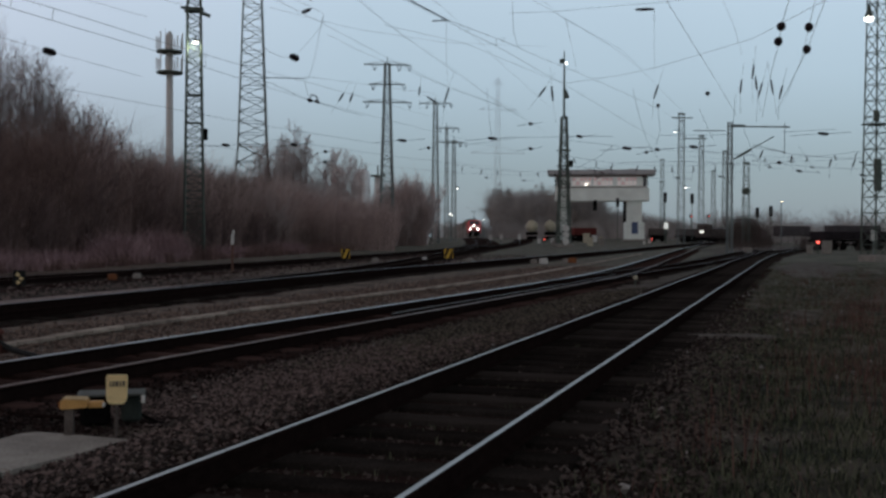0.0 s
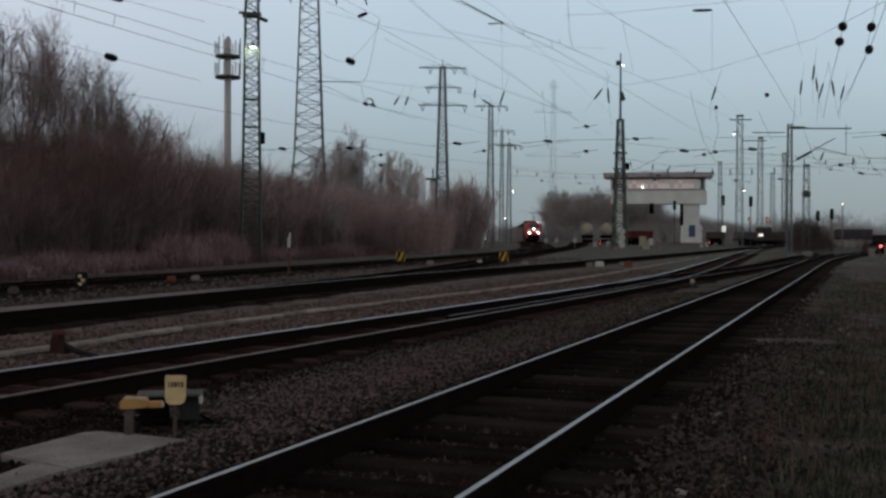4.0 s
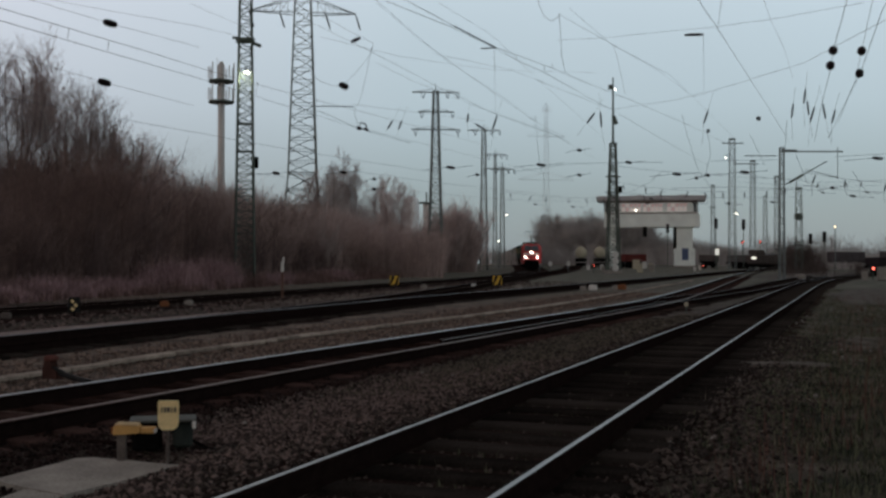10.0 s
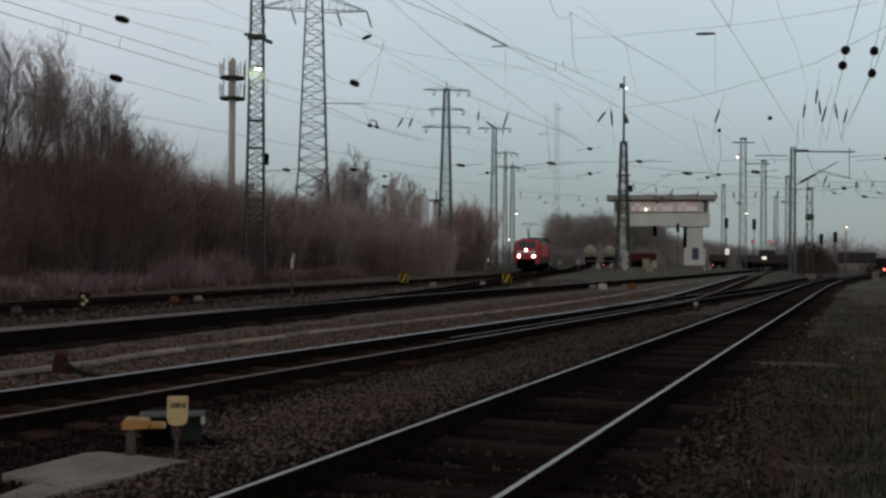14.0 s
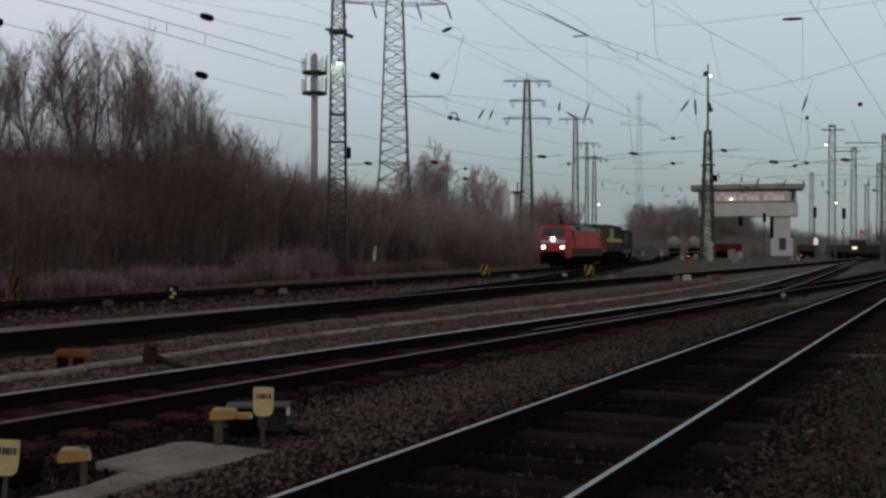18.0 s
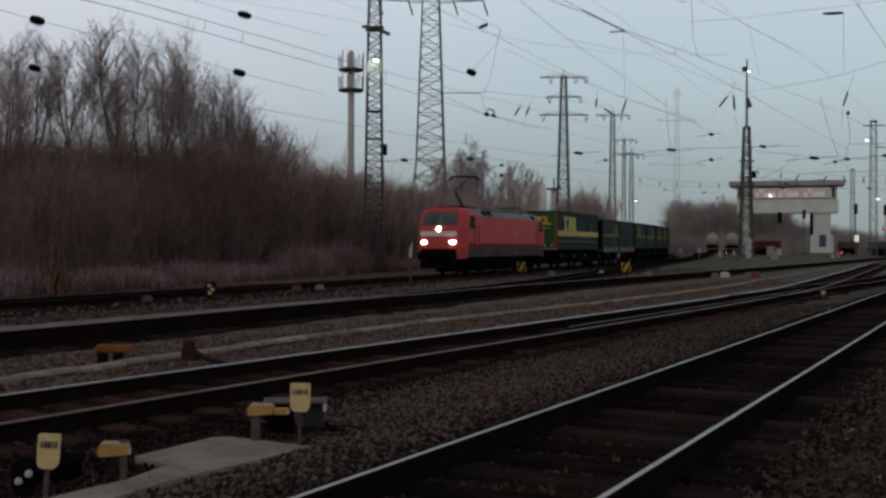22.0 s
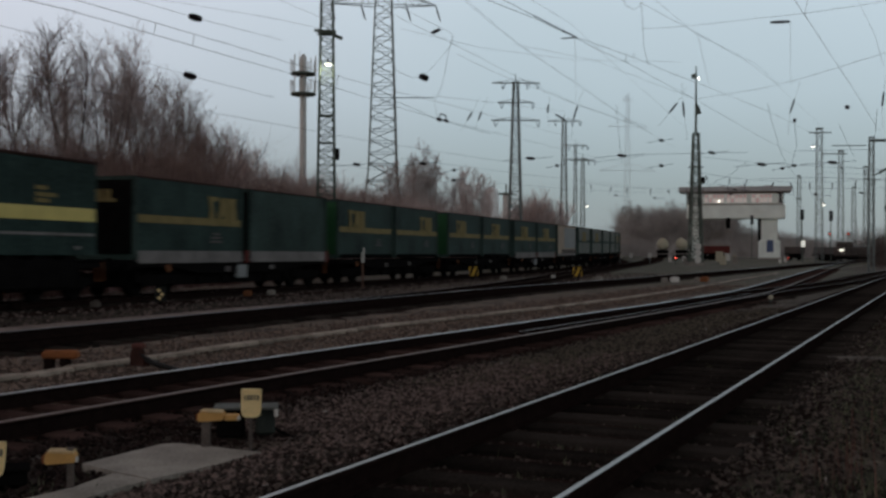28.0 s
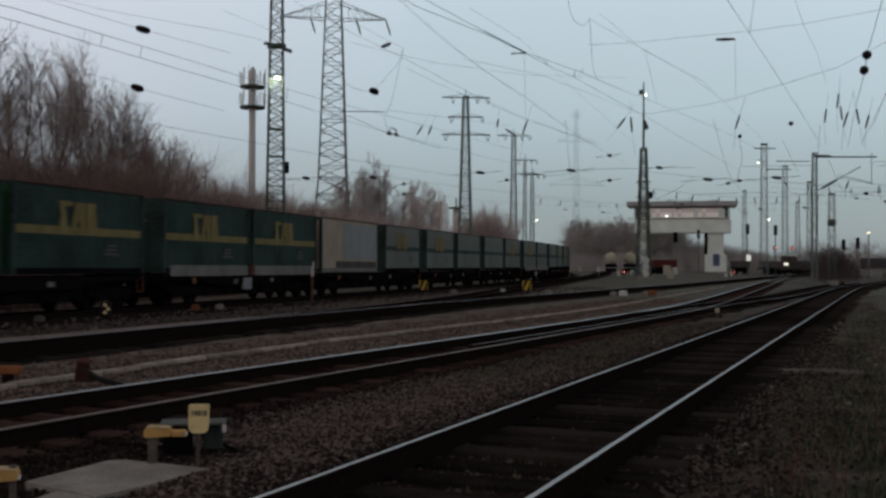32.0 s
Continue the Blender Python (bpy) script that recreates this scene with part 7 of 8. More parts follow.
def stones(name, n, lo, hi, near, far, e0, e1, material, label, seed, power=1.6, heap=0.0):
    """Loose angular stones scattered between two lines beside the near track."""
    rng = np.random.default_rng(seed)
    y = near + (far - near) * rng.random(n) ** power
    e = rng.uniform(e0, e1, n) + rng.normal(0, 0.3, n)
    x = e + 0.7 + 0.34 * (y - 10.5)
    free = np.ones(n, bool)
    for pad in PADS:
        inside = np.zeros(n, bool)
        for (ax, ay), (bx, by) in zip(pad, pad[1:] + pad[:1]):
            inside ^= ((ay > y) != (by > y)) & (x < (bx - ax) * (y - ay) / (by - ay) + ax)
        free &= ~inside
    x, y, e = x[free], y[free], e[free]
    n = len(x)
    base = np.array([(1, 0, 0), (-1, 0, 0), (0, 1, 0), (0, -1, 0), (0, 0, 1), (0, 0, -1)], float)
    tri = np.array([(0, 2, 4), (2, 1, 4), (1, 3, 4), (3, 0, 4), (2, 0, 5), (1, 2, 5), (3, 1, 5), (0, 3, 5)])
    s = rng.uniform(lo, hi, n)
    P = base[None] * s[:, None, None] * rng.uniform(0.55, 1.2, (n, 6, 1)) + rng.normal(0, 0.22, (n, 6, 3)) * s[:, None, None]
    a = rng.uniform(0, 6.28, n)
    c, q = np.cos(a)[:, None], np.sin(a)[:, None]
    X = P[:, :, 0] * c - P[:, :, 1] * q + x[:, None]
    Y = P[:, :, 0] * q + P[:, :, 1] * c + y[:, None]
    z0 = []
    for u, v in zip(x, y):
        z = gz(u, v) - 0.055
        for c, k, up in ((0.7 + 0.34 * (v - 10.5), 1.056, 0.004), (-4.42 + 0.385 * (v - 12.2), 1.071, 0.0)):
            p = abs(u - c) / k
            if p < 2.25:
                z = max(z, gz(c, v) - 0.045 + up - max(0.0, p - 1.75) * 0.06)
        z0.append(z)
    z0 = np.array(z0) + 0.012 + s * 0.25 - np.where((np.abs(e) < 1.25) | (np.abs(x + 4.42 - 0.385 * (y - 12.2)) < 1.3), 0.04, 0.0) + rng.uniform(-0.005, heap, n)
    Z = P[:, :, 2] * 0.75 + z0[:, None]
    V = np.stack([X, Y, Z], -1).reshape(-1, 3)
    F = (tri[None] + 6 * np.arange(n)[:, None, None]).reshape(-1, 3)
    me = bpy.data.meshes.new(name)
    me.from_pydata(V.tolist(), [], F.tolist())
    me.materials.append(material)
    tagged(new(name, me), label, "stones", kind="stuff")


stones("ballast_stones", 8000, 0.012, 0.034, 4.6, 18, -2.6, -1.75, M_STONE, "loose dark ballast stones", 3)
stones("ballast_stones", 7000, 0.012, 0.034, 10.2, 17, -3.7, -2.5, M_STONE, "loose brown ballast stones between the sidings", 9, 1.2)
stones("mossy_stones", 8000, 0.014, 0.04, 14, 34, -3.7, -1.75, mat("mossy_ballast_stone", (0.082, 0.070, 0.055), 0.95, var=0.5, scale=4, fine=40, isl=0.8, bump=0.3), "dark mossy stones between the sidings", 10, 1.2)
M_SOOTY = mat("sooty_red_brown_stone", (0.030, 0.020, 0.018), 0.95, var=0.5, scale=4, fine=40, isl=0.9, bump=0.3)
stones("sooty_stones", 9000, 0.012, 0.034, 4.6, 30, -4.9, -4.1, M_SOOTY, "sooty stones heaped over the sleeper ends", 23, 1.5, 0.05)
stones("sooty_stones", 3500, 0.012, 0.034, 4.6, 10.2, -4.1, -2.9, M_SOOTY, "oily black stones round the point levers", 24, 1.0)
stones("shoulder_stones", 20000, 0.014, 0.034, 4.6, 24, -1.8, 2.4, mat("dark_ballast_stone", (0.072, 0.057, 0.050), 0.95, var=0.6, isl=0.9, bump=0.2), "dark stones in and beside the siding", 8, 1.6, 0.012)
stones("yard_stones", 13000, 0.018, 0.05, 12, 62, -11.2, -7.4, M_STONE_B, "loose brown stones between the yard tracks", 13, 1.3)
stones("outer_stones", 7000, 0.03, 0.075, 22, 95, -30, -15.5, M_STONE, "loose brown stones along the main line", 17, 1.2)
stones("grass_litter", 2600, 0.007, 0.02, 4.6, 30, 1.3, 6.5, mat("pale_leaf_litter", (0.17, 0.15, 0.12), 0.95, var=0.5, isl=0.9, bump=0.2), "pale leaf litter and grit in the grass", 31)
stones("pale_stones", 170, 0.02, 0.05, 5.5, 40, -6.5, 4.5, M_PALE, "scattered pale stones and litter", 4, 1.2)


# ---- small things by the tracks ----
def gravel_patch(name, cx, cy, a, b, turn, label):
    """A worn pale gravel patch lying on the ground."""
    g = Geo()
    rng = random.Random(name + label)
    n = 40
    rows = ((1.0, -0.03), (0.8, 0.012), (0.4, 0.02))
    for f, dz in rows:
        for k in range(n):
            w = 2 * math.pi * k / n
            r = f * (1 + 0.35 * noise.noise((math.cos(w) * 1.6 + cx, math.sin(w) * 1.6 + cy, 2)))
            u, v = a * r * math.cos(w), b * r * math.sin(w)
            x, y = cx + u * math.cos(turn) - v * math.sin(turn), cy + u * math.sin(turn) + v * math.cos(turn)
            g.v.append((x, y, gz(x, y) + dz - 0.01))
    g.v.append((cx, cy, gz(cx, cy) + 0.015))
    for q in range(2):
        for k in range(n):
            j = (k + 1) % n
            g.f.append((q * n + k, q * n + j, q * n + n + j, q * n + n + k))
    g.f += [(2 * n + k, 2 * n + (k + 1) % n, 3 * n) for k in range(n)]
    g.m = [0] * len(g.f)
    solo(name, g, M_GRAVEL, label, "gravel patch", kind="structure")


M_GRAVEL = mat("pale_gravel", (0.13, 0.115, 0.10), 0.95, var=0.6, scale=1.5, fine=25, bump=0.8)
gravel_patch("gravel_patch", 4.95, 17.5, 0.95, 0.28, 0.1, "small pale gravel patch in the winter grass")
gravel_patch("gravel_patch", 20.8, 58, 14.0, 1.9, 1.22, "pale gravel path beside the siding")
gravel_patch("gravel_patch", 41.5, 135, 28, 5.0, 1.15, "pale gravel ground between the far tracks")
M_MOTOR = mat("dark_green_casting", (0.035, 0.042, 0.038), 0.7, var=0.4)
M_POST = mat("rusty_grey_post", (0.12, 0.10, 0.09), 0.8, var=0.4, scale=8, fine=50)


def plate_sign(x, y, rz, h, w, ph, tilt):
    m = thing("point_number_plate", "cream enamel number plate on a short post beside the points", "sign", pose(x, y, gz(x, y), 0, tilt, rz), group="point number plates")
    part("post", Geo().tube([(0, 0, -0.1), (0, 0, h - ph * 0.6)], 0.018, n=6), M_POST, m)
    o = [(-w / 2, h), (-w / 2 + 0.01, h + 0.012), (w / 2 - 0.01, h + 0.012), (w / 2, h), (w * 0.49, h - ph * 0.72), (w * 0.44, h - ph * 0.9), (w * 0.27, h - ph), (-w * 0.27, h - ph), (-w * 0.44, h - ph * 0.9), (-w * 0.49, h - ph * 0.72)]
    part("plate", Geo().slab(o, 1, -0.02, 0.0), M_CREAM, m, "cream plate with cut lower corners")
    g = Geo()
    for k, cw in enumerate((0.010, 0.017, 0.021, 0.010, 0.016)):
        g.box(-w * 0.31 + k * w * 0.155, -0.024, h - ph * 0.27, cw, 0.006, 0.044)
    part("lettering", g, M_POST, m, "small unreadable dark characters as bars")


plate_sign(-2.55, 9.2, 14, 0.48, 0.175, 0.235, 1.0)
plate_sign(-3.61, 6.80, 22, 0.412, 0.145, 0.22, 4.0)


M_LIDPLATE = mat("worn_tan_paint", (0.58, 0.43, 0.24), 0.75, var=0.3, scale=12, fine=60)


def lever_box(x, y, rz, w, label, low=0.0, legs=((-0.32, 0, 0.07),)):
    m = thing("point_lever_box", label, "point lever", place(x, y, rz), group="point levers")
    e = w / 2 if w < 0.3 else w * 0.14
    part("cover", Geo().slab([(-w / 2 + 0.012, 0.222), (e - 0.01, 0.232), (e, 0.245), (e - 0.004, 0.28), (e - 0.02, 0.29), (-w / 2 + 0.03, 0.302), (-w / 2 + 0.006, 0.292), (-w / 2, 0.24)], 1, -0.085, 0.085), M_YELLOW, m, "worn yellow cover")
    part("lid_plate", Geo().box((e - w / 2) / 2 + 0.004, 0, 0.304, (e + w / 2) * 0.86, 0.15, 0.012, Matrix.Rotation(radians(3.0), 3, "Y"), cut=0.004), M_LIDPLATE, m, "pale tan top plate")
    part("rust_end", Geo().box(-w / 2 - 0.006, 0, 0.258, 0.022, 0.15, 0.062, cut=0.008), M_ORANGE, m)
    if w > 0.3:
        part("arm", Geo().box((e + w / 2) / 2, 0, 0.25, w / 2 - e, 0.11, 0.05, cut=0.008), M_YELLOW, m, "narrow yellow arm")
    part("white_end", Geo().box(w / 2 + 0.004, -0.05, 0.25, 0.02, 0.07, 0.035, cut=0.006), M_WHITE, m)
    for u, v, b in legs:
        part("post", Geo().box(w * u, v, 0.07 + low / 2, b, b, 0.36), M_POST, m)
    for ob in m.children:
        if ob.name[:4] != "post":
            ob.location.z -= low


lever_box(-2.81, 9.15, 8, 0.34, "yellow covered point lever on short posts by the pad")
lever_box(-3.42, 7.43, 18, 0.21, "small yellow covered point lever on a post", 0.05, ((0.3, 0, 0.045),))
m = thing("point_motor", "grey-green point motor with wide flat lid behind the lever", "point motor", place(-2.75, 9.78, 14))
part("lid", Geo().box(0, 0, 0.255, 0.58, 0.34, 0.022, cut=0.008), M_GREYBOX, m, "flat grey-green lid")
part("case", Geo().box(0.17, 0.04, 0.12, 0.18, 0.22, 0.25, cut=0.03), M_MOTOR, m, "dark green motor case")
part("rear_case", Geo().box(-0.14, 0.08, 0.10, 0.26, 0.14, 0.28, cut=0.03), M_DARK, m)
part("lamp_cap", Geo().box(0.27, -0.17, 0.215, 0.035, 0.035, 0.075, cut=0.01), M_WHITE, m, "small white cap")
part("cable", Geo().tube([(0.26, 0.0, 0.05), (0.4, 0.08, -0.04), (0.6, 0.04, -0.07)], 0.014, n=6), M_DARK, m)
part("rod", Geo().tube([(-0.25, 0.1, 0.02), (-0.7, 0.5, 0.0), (-1.0, 0.75, 0.0)], 0.02, n=6), M_RUST, m)
m = thing("point_lantern", "two white round point lantern lenses near the plate", "lantern", place(-3.90, 6.98, 20))
for k, (dx, dz) in enumerate(((0.0, 0.06), (0.065, 0.11))):
    part("lens", Geo().lathe([(0.01, -0.03), (0.026, -0.01), (0.026, 0.01), (0.01, 0.03)], 10, (dx, 0, dz), Matrix.Rotation(radians(90), 3, "X")), M_WHITE, m)
part("body", Geo().box(0.03, 0.07, 0.06, 0.16, 0.1, 0.26, cut=0.02), M_DARK, m)
m = thing("point_motor", "low dark point machine beside the second track", "point motor", place(-3.95, 7.55, -62))
part("case", Geo().box(0, 0, 0.02, 0.24, 0.4, 0.12, cut=0.03), M_DARK, m)
part("lid", Geo().box(0, 0, 0.09, 0.27, 0.44, 0.025, cut=0.01), M_DARK, m)

M_SLAB = mat("worn_slab_concrete", (0.36, 0.33, 0.29), 0.9, var=0.45, scale=2.4, fine=40, bump=0.3)
# concrete pad in two slabs
g = Geo().slab(PADS[0], 2, -0.28, -0.098)
solo("concrete_slab", g, M_SLAB, "worn pale concrete slab beside the points", "concrete slab")
g = Geo().slab(PADS[1], 2, -0.28, -0.104)
solo("concrete_slab", g, M_SLAB, "long worn concrete walkway slab", "concrete slab")

# cable trough along the second track
trough = thing("cable_trough", "pale concrete cable trough with separate lids along the second track", "cable trough", kind="structure")
lid = Geo().box(0, 0, 0.0, 0.20, 0.985, 0.07, cut=0.012).mesh("lid", M_TROUGH)
tl = glide([(-11.2, -2), (-9.2, 6), (-7.05, 13.8), (-6.3, 16.7), (-5.5, 19.4), (-4.15, 23.8), (-2.1, 29.3), (0.1, 34.9), (4.2, 46.5), (8.6, 61), (14, 79), (20, 99)], 1.0)
rest = Geo()
for x, y, tx, ty in tl:
    mm = Matrix.LocRotScale((x, y, gz(x, y) + random.uniform(-0.01, 0.012)), Euler((random.uniform(-0.012, 0.012), random.uniform(-0.02, 0.02), math.atan2(-tx, ty))), None)
    ob = new("lid", lid)
    ob.parent = trough
    ob.matrix_world = mm
part("channel", rest.tube([(x, y, gz(x, y) - 0.12) for x, y, _, _ in tl], 0.10, n=4), M_CONC, trough)


M_HAZARD = mat("hazard_yellow", (0.66, 0.40, 0.06), 0.6, var=0.25, scale=5, fine=40)


def hazard(x, y, rz, w, h, a, b, label, up=0.25):
    """A striped marker board on a stub."""
    m = thing("hazard_marker", label, "marker board", place(x, y, rz), group="hazard markers")
    part("post", Geo().box(0, 0.03, up * 0.5, 0.06, 0.05, up + 0.2), M_DARK, m)
    part("board", Geo().box(0, 0, up + h / 2, w, 0.03, h, cut=0.008), a, m)
    if b == M_CREAM:
        for u, v in ((-0.12, 0.72), (0.14, 0.45), (-0.1, 0.2)):
            part("patch", Geo().box(u * w, -0.02, up + v * h, 0.3 * w, 0.012, 0.2 * h, Matrix.Rotation(0.5, 3, "Y")), b, m, "pale slanted patch")
        return
    for c in (-0.45, 0.25):
        o = []
        for s, d in ((-1, -0.38), (-1, 0.0), (1, 0.45), (1, 0.07)):
            o.append((max(-0.5, min(0.5, c + d + 0.1)) * w, up + h / 2 + s * h * 0.49))
        part("stripe", Geo().slab(o, 1, -0.024, -0.016), b, m, "slanted black stripe")


hazard(-12.35, 33.9, 18, 0.36, 0.46, M_BLACK, M_CREAM, "black board with pale slanted patches beside the main line", 0.12)
hazard(-4.7, 67.7, 4, 0.54, 0.58, M_HAZARD, M_BLACK, "black and yellow striped marker board by the turnouts")
hazard(1.7, 68.9, -2, 0.56, 0.58, M_HAZARD, M_BLACK, "black and yellow striped marker board by the turnouts")
hazard(-18.0, 34.6, 24, 0.36, 0.56, M_BLACK, M_ORANGE, "faded orange and black striped marker before the dry grass")
m = thing("marker_post", "short rusty marker post with a white top", "marker post", place(-9.1, 52.9, 10))
part("post", Geo().box(0, 0, 0.55, 0.10, 0.10, 1.3), mat("rusty_marker_post", (0.15, 0.085, 0.065), 0.85, var=0.4), m)
part("top", Geo().box(0, 0, 1.45, 0.16, 0.12, 0.5, cut=0.02).box(0.05, 0, 1.8, 0.1, 0.1, 0.25), M_WHITE, m, "weathered white top")
m = thing("point_lever_box", "faded orange covered point lever box beside the trough", "point lever", place(-7.05, 15.2, 14))
part("cover", Geo().box(0.04, 0, 0.18, 0.5, 0.26, 0.12, cut=0.03), mat("ochre_orange_paint", (0.27, 0.10, 0.04), 0.75, var=0.35, scale=4), m, "faded orange cover")
for s in (-0.12, 0.1):
    part("foot", Geo().box(s, 0, 0.03, 0.12, 0.22, 0.2), M_RUST, m)
m = thing("rail_anchor", "rusty upright buffer lever end beside the trough", "track fitting", place(-5.95, 15.5, -30))
part("hook", Geo().slab([(-0.15, 0), (0.16, 0), (0.15, 0.11), (0.04, 0.16), (0.02, 0.25), (-0.09, 0.27), (-0.15, 0.15)], 1, -0.06, 0.06), mat("dark_red_rust", (0.05, 0.024, 0.020), 0.9, var=0.4, scale=9), m)
part("head", Geo().box(-0.03, 0, 0.29, 0.2, 0.16, 0.09, cut=0.03), mat("red_brown_rust", (0.12, 0.05, 0.042), 0.9, var=0.4, scale=9), m, "red-brown rusty head")
part("rod", Geo().tube([(0.03, 0, 0.14), (0.3, 0.0, 0.06), (0.9, -0.02, -0.01), (1.7, -0.03, -0.03)], 0.045, 0.03, 6), M_BLACK, m, "black bent rod running to the rail")
for x, y, s, material, label in ((-11.5, 41, 0.34, M_ORANGE, "small faded orange box between the tracks"), (-10.9, 42.2, 0.32, M_CONC, "small grey concrete block"), (-14.9, 29.6, 0.36, M_RUST, "small rusty box beside the main line"), (-13.6, 31.8, 0.3, M_POST, "dull grey-brown block beside the main line"),
                                 (7.35, 66, 0.5, M_WHITE, "white painted block by the turnouts"), (6.8, 66.3, 0.4, M_CONC, "low grey concrete block by the turnouts"), (9.3, 67.5, 0.5, M_ORANGE, "orange box by the turnouts"), (9.0, 68.3, 0.4, M_CONC, "grey box by the turnouts"),
                                 (-2.9, 68.5, 0.42, M_CONC, "pale concrete block by the marker"), (3.0, 68.5, 0.42, M_CONC, "pale concrete block by the marker"), (0.2, 75, 0.3, M_WHITE, "small white block between the tracks"), (30.2, 101, 0.7, M_CONC, "round pale concrete block at the mast's foot")):
    g = Geo().box(0, 0, s * 0.3, s, s * 0.7, s * 0.6, cut=0.04).box(0.05 * s, 0, s * 0.62, s * 0.6, s * 0.5, s * 0.12, cut=0.02)
    solo("track_box", g, material, label, "track fitting", place(x, y, random.uniform(-20, 20)))
m = thing("dwarf_marker", "tiny pale round marker on a stake by the siding", "marker post", place(7.2, 36.8))
part("stake", Geo().tube([(0, 0, -0.05), (0, 0, 0.22)], 0.02, n=6), M_STEEL, m)
part("disc", Geo().lathe([(0.03, -0.02), (0.08, 0), (0.03, 0.02)], 12, (0, 0, 0.28), Matrix.Rotation(radians(90), 3, "X")), M_TANK, m)


def dwarf_signal(az, d, z, glowing, label, base=True, r=0.07):
    x, y = bearing(az, d)
    m = thing("dwarf_signal", label, "signal", place(x, y), group="yard signals")
    part("post", Geo().tube([(0, 0.1, -0.1), (0, 0.1, z)], 0.06, n=6), M_STEEL, m)
    part("case", Geo().box(0, 0.12, z, 0.5, 0.25, 0.6, cut=0.04), M_BLACK, m)
    part("lens", Geo().lathe([(r * 0.5, -0.04), (r, -0.02), (r * 0.8, 0.04)], 12, (0, -0.02, z), Matrix.Rotation(radians(90), 3, "X")), glowing, m, "lit lens")


dwarf_signal(6.4, 150, 0.9, G_RED, "ground signal showing red between far tracks")
dwarf_signal(11.9, 158, 0.9, G_RED, "ground signal showing red near the signal box")
dwarf_signal(20.0, 110, 1.0, G_RED, "ground signal showing red by the parked wagons", r=0.12)
dwarf_signal(13.85, 215, 4.8, G_RED, "post signal showing red far off", r=0.10)
dwarf_signal(14.72, 215, 4.8, G_RED, "post signal showing red far off", r=0.10)
for az, d, h in ((12.55, 190, 8.6), (10.15, 214, 8.3), (13.9, 190, 8.4), (17.75, 190, 6.2), (17.1, 190, 6.0)):
    x, y = bearing(az, d)
    m = thing("signal_mast", "far dark signal head on a thin post", "signal", place(x, y), group="yard signals")
    part("post", Geo().tube([(0, 0, 0), (0, 0, h)], 0.07, n=6), M_STEEL, m)
    part("head", Geo().box(0, 0, h - 0.9, 0.55, 0.4, 1.7, cut=0.08), M_BLACK, m)
x, y = bearing(12.6, 178)
m = thing("lit_sign", "small lit white board on a post near the signal box", "sign", place(x, y))
part("post", Geo().tube([(0, 0, 0), (0, 0, 2.2)], 0.06, n=6), M_STEEL, m)
part("board", Geo().box(0, 0, 2.9, 0.62, 0.1, 0.95, cut=0.02), glow("board_glow", (0.95, 0.95, 0.85), 0.5), m)
for az, d, h in ((3.6, 165, 1.4), (4.15, 165, 1.4), (5.1, 162, 1.5), (-0.1, 180, 2.6), (0.55, 175, 1.4)):
    x, y = bearing(az, d)
    m = thing("marker_post", "small white marker post far along the line", "marker post", place(x, y), group="far marker posts")
    part("post", Geo().box(0, 0, h * 0.4, 0.1, 0.1, h), M_STEEL_FAR, m)
    part("board", Geo().box(0, -0.06, h * 0.75, 0.5, 0.05, h * 0.5, cut=0.02), M_WHITE, m)


# parked wagons far off
def tank_wagon(az, d, rz, label):
    x, y = bearing(az, d)
    m = thing("tank_wagon", label, "tank wagon", place(x, y, rz), group="parked wagons")
    part("tank", Geo().lathe([(0.4, -5.6), (0.9, -5.4), (1.12, -5.0), (1.12, 5.0), (0.9, 5.4), (0.4, 5.6)], 16, (0, 0, 2.7), Matrix.Rotation(radians(90), 3, "X")), M_TANK, m, smooth=True)
    part("dome", Geo().lathe([(0.3, 3.75), (0.3, 3.95), (0.2, 4.0)], 10), M_TANK, m)
    part("underframe", Geo().box(0, 0, 1.3, 2.2, 12, 0.6).box(0, 3.8, 0.5, 2.0, 2.4, 0.6).box(0, -3.8, 0.5, 2.0, 2.4, 0.6), M_DARK, m)


def box_wagon(az, d, rz, L, h, material, label):
    x, y = bearing(az, d)
    m = thing("goods_wagon", label, "freight wagon", place(x, y, rz), group="parked wagons")
    part("body", Geo().box(0, 0, 1.2 + h / 2, 2.7, L, h, cut=0.08), material, m)
    for q in np.arange(-L / 2 + 0.8, L / 2, 1.5):
        for s in (-1, 1):
            part("rib", Geo().box(s * 1.37, q, 1.2 + h / 2, 0.08, 0.12, h - 0.2), material, m)
    part("underframe", Geo().box(0, 0, 1.05, 2.4, L + 0.6, 0.28), M_DARK, m)
    for q in (-L / 2 + 2, L / 2 - 2):
        bogie(m, q, 1.8, 0.46)


tank_wagon(5.75, 215, -6, "dirty pale tank wagon parked beyond the main line")
tank_wagon(6.7, 218, -7, "dirty pale tank wagon parked beyond the main line")
box_wagon(8.3, 200, -60, 5, 1.3, M_BRICKRED, "dull red low goods wagon parked by the signal box")
box_wagon(12.2, 205, -20, 5.5, 1.2, M_WAGON, "dark brown goods wagon parked beside the signal box")
box_wagon(13.9, 196, -70, 5, 1.2, M_SKIRT, "grey goods wagon parked among the far masts")
box_wagon(15.3, 205, -72, 6, 1.5, M_ROOF, "pale grey goods wagon parked among the far masts")
box_wagon(18.75, 216, -72, 6.5, 1.7, M_WAGON_C, "dark high-sided goods wagon parked beyond the siding")
box_wagon(21.6, 222, -72, 11, 1.9, M_WAGON_C, "dark high-sided goods wagon parked beyond the siding")
box_wagon(21.5, 132, -72, 9, 0.9, M_WAGON_B, "dark flat goods wagon parked behind the red signal")
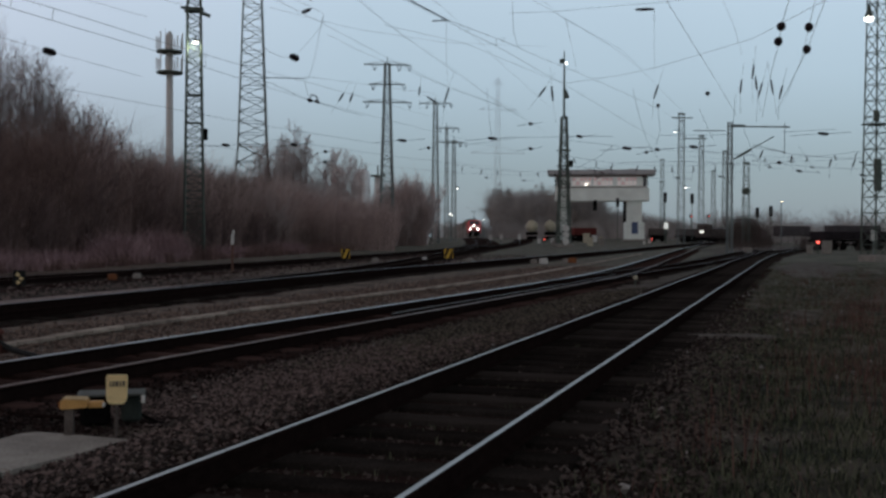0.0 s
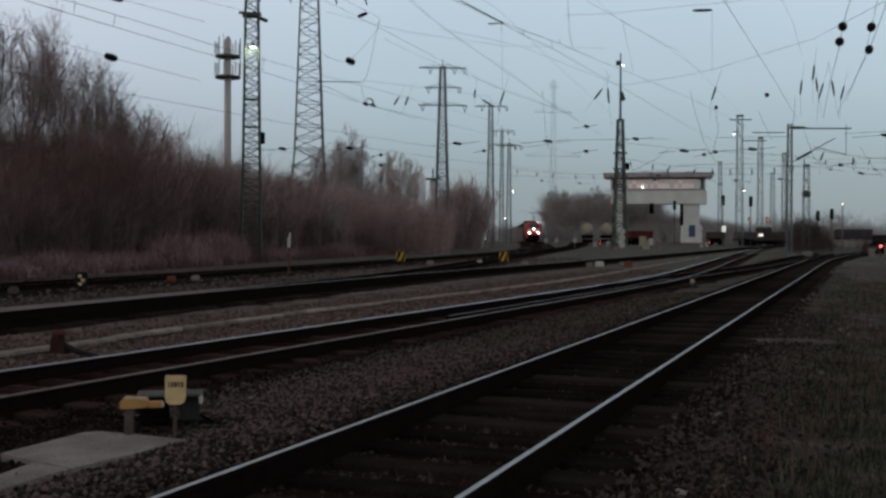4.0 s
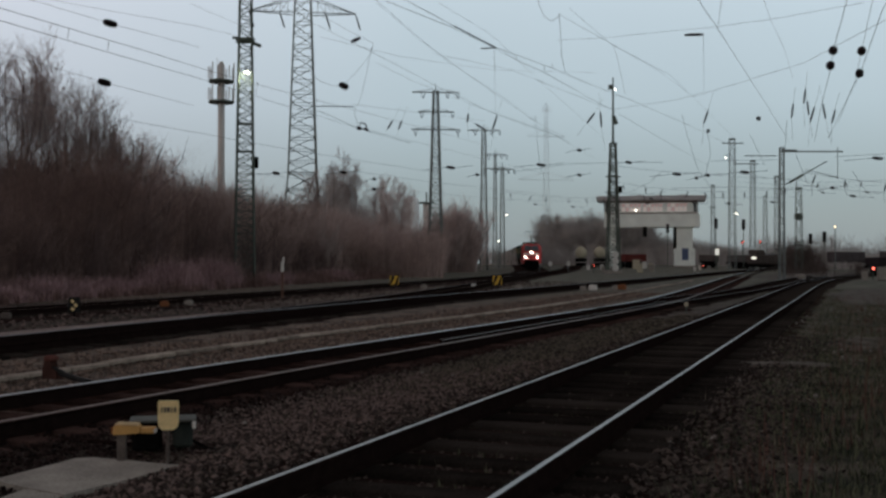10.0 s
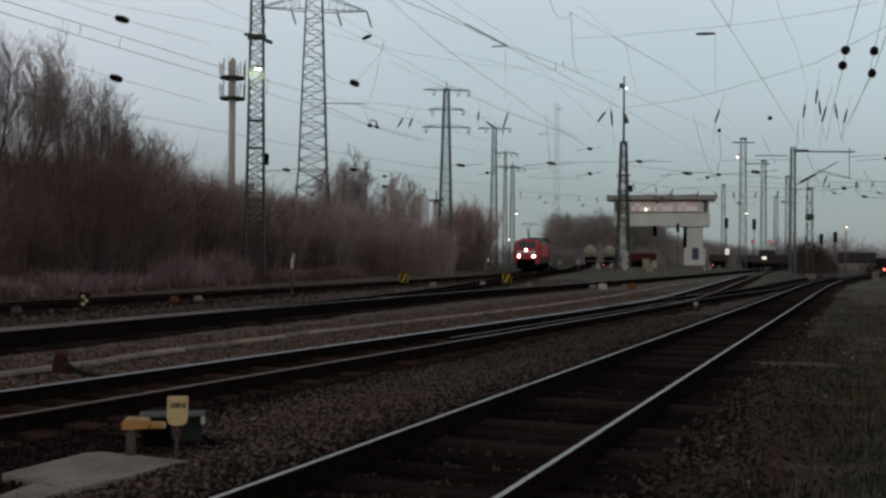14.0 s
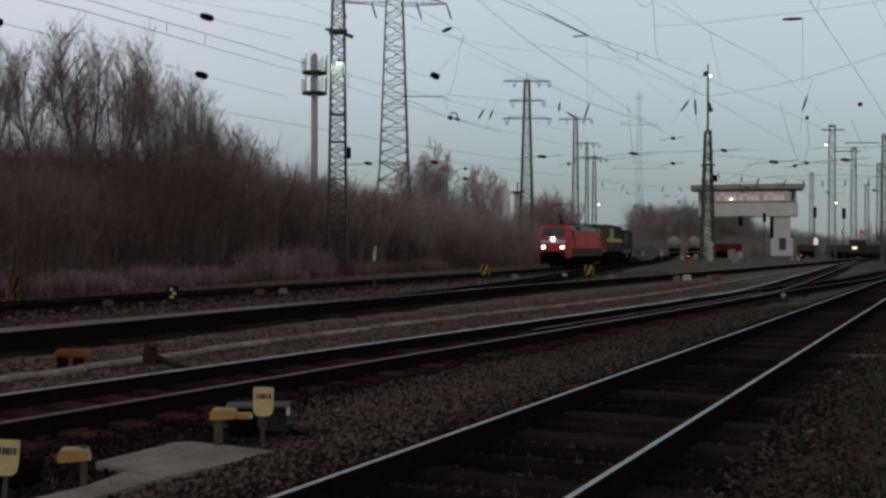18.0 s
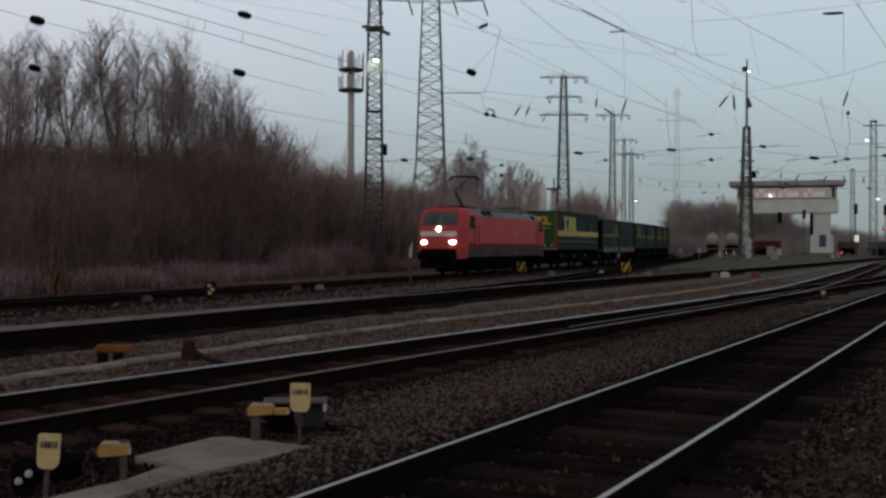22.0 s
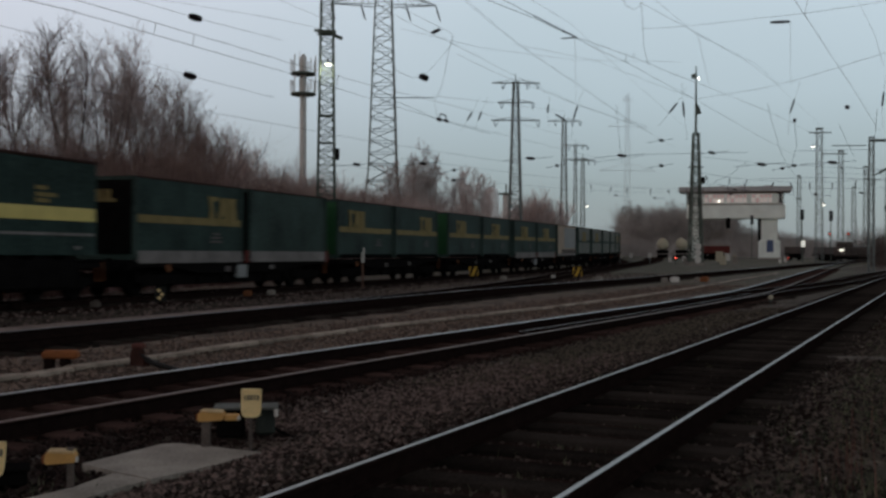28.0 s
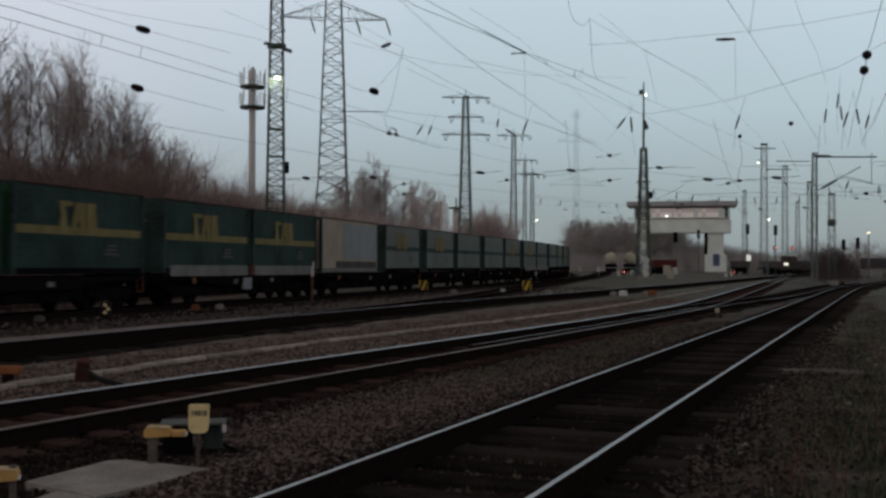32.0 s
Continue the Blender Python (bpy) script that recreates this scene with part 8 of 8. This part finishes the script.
box_wagon(26.0, 128, -72, 10, 1.6, M_BRICKRED, "rusty goods wagon parked behind the red signal")
x, y = bearing(14.8, 188)
m = thing("parked_locomotive", "far dark shunter with a lit white cab panel", "locomotive", place(x, y, -60))
part("body", Geo().box(0, 0, 1.7, 2.5, 5, 1.5, cut=0.2).box(0, -1.2, 2.8, 2.3, 1.8, 0.9, cut=0.2), M_WAGON, m)
part("lit_panel", Geo().box(0.7, -2.52, 1.9, 0.9, 0.06, 0.36), glow("cab_light", (1.0, 0.97, 0.85), 1.1), m)
part("underframe", Geo().box(0, 0, 0.7, 2.2, 5.6, 0.5), M_DARK, m)
for az, d, s, material, label in ((6.11, 176, 0.55, M_WHITE, "small pale block between far tracks"), (6.81, 183, 0.6, M_WHITE, "small white block by the middle mast"), (8.57, 190, 1.2, M_TANK, "cream cabinet before the red wagon"), (8.97, 198, 0.9, M_WHITE, "white cabinet before the signal box"), (9.3, 200, 0.7, M_TANK, "pale cabinet before the signal box"), (11.77, 184, 0.5, M_WHITE, "small white block by the red ground signal"), (11.5, 171, 0.4, M_WHITE, "tiny white block near the ground signal"), (8.75, 152, 0.9, M_TANK, "pale relay cabinet beside the middle mast"), (9.35, 156, 0.8, M_CONC, "grey relay cabinet by the tracks"), (6.9, 152, 0.6, M_CONC, "small grey cabinet near the ground signal"), (20.4, 108, 0.9, M_CONC, "pale concrete block by the ground signal"), (19.6, 106, 0.6, M_CONC, "small pale block by the ground signal")):
    x, y = bearing(az, d)
    solo("relay_cabinet", Geo().box(0, 0, s * 0.6, s * 0.9, s * 0.6, s * 1.3, cut=0.05).box(0, 0, s * 1.28, s, s * 0.7, 0.08), material, label, "cabinet", place(x, y, rs.uniform(-30, 30)))
# pale tower standing in for a plume, and chimney, beyond the trees
x, y = bearing(-3.05, 420)
m = thing("works_tower", "distant white tower standing in for a steam plume", "tower", place(x, y))
part("shell", Geo().lathe([(2.9, 0), (2.7, 12), (2.7, 22), (2.3, 25), (1.0, 26)], 24), M_PLUME, m, smooth=True)
x, y = bearing(-2.3, 400)
m = thing("chimney", "distant slim chimney with platform", "chimney", place(x, y))
part("shaft", Geo().lathe([(1.6, 0), (1.2, 22.5)], 14), M_POLE, m, smooth=True)
part("platform", Geo().lathe([(1.2, 22), (2.9, 22.1), (2.9, 22.6), (1.2, 22.7)], 14), M_STEEL, m)
part("spike", Geo().tube([(0, 0, 22), (0, 0, 26)], 0.3, n=6), M_STEEL, m)
m = thing("power_pylon", "very distant power pylon, its grey steel paled for haze", "pylon", place(*bearing(3.95, 430), 10))
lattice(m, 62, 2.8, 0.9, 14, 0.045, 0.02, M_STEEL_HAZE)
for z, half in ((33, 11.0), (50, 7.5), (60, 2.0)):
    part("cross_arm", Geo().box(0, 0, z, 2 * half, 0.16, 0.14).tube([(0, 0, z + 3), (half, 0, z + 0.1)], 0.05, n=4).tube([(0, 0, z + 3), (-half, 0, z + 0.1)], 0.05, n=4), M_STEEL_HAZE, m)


motions()
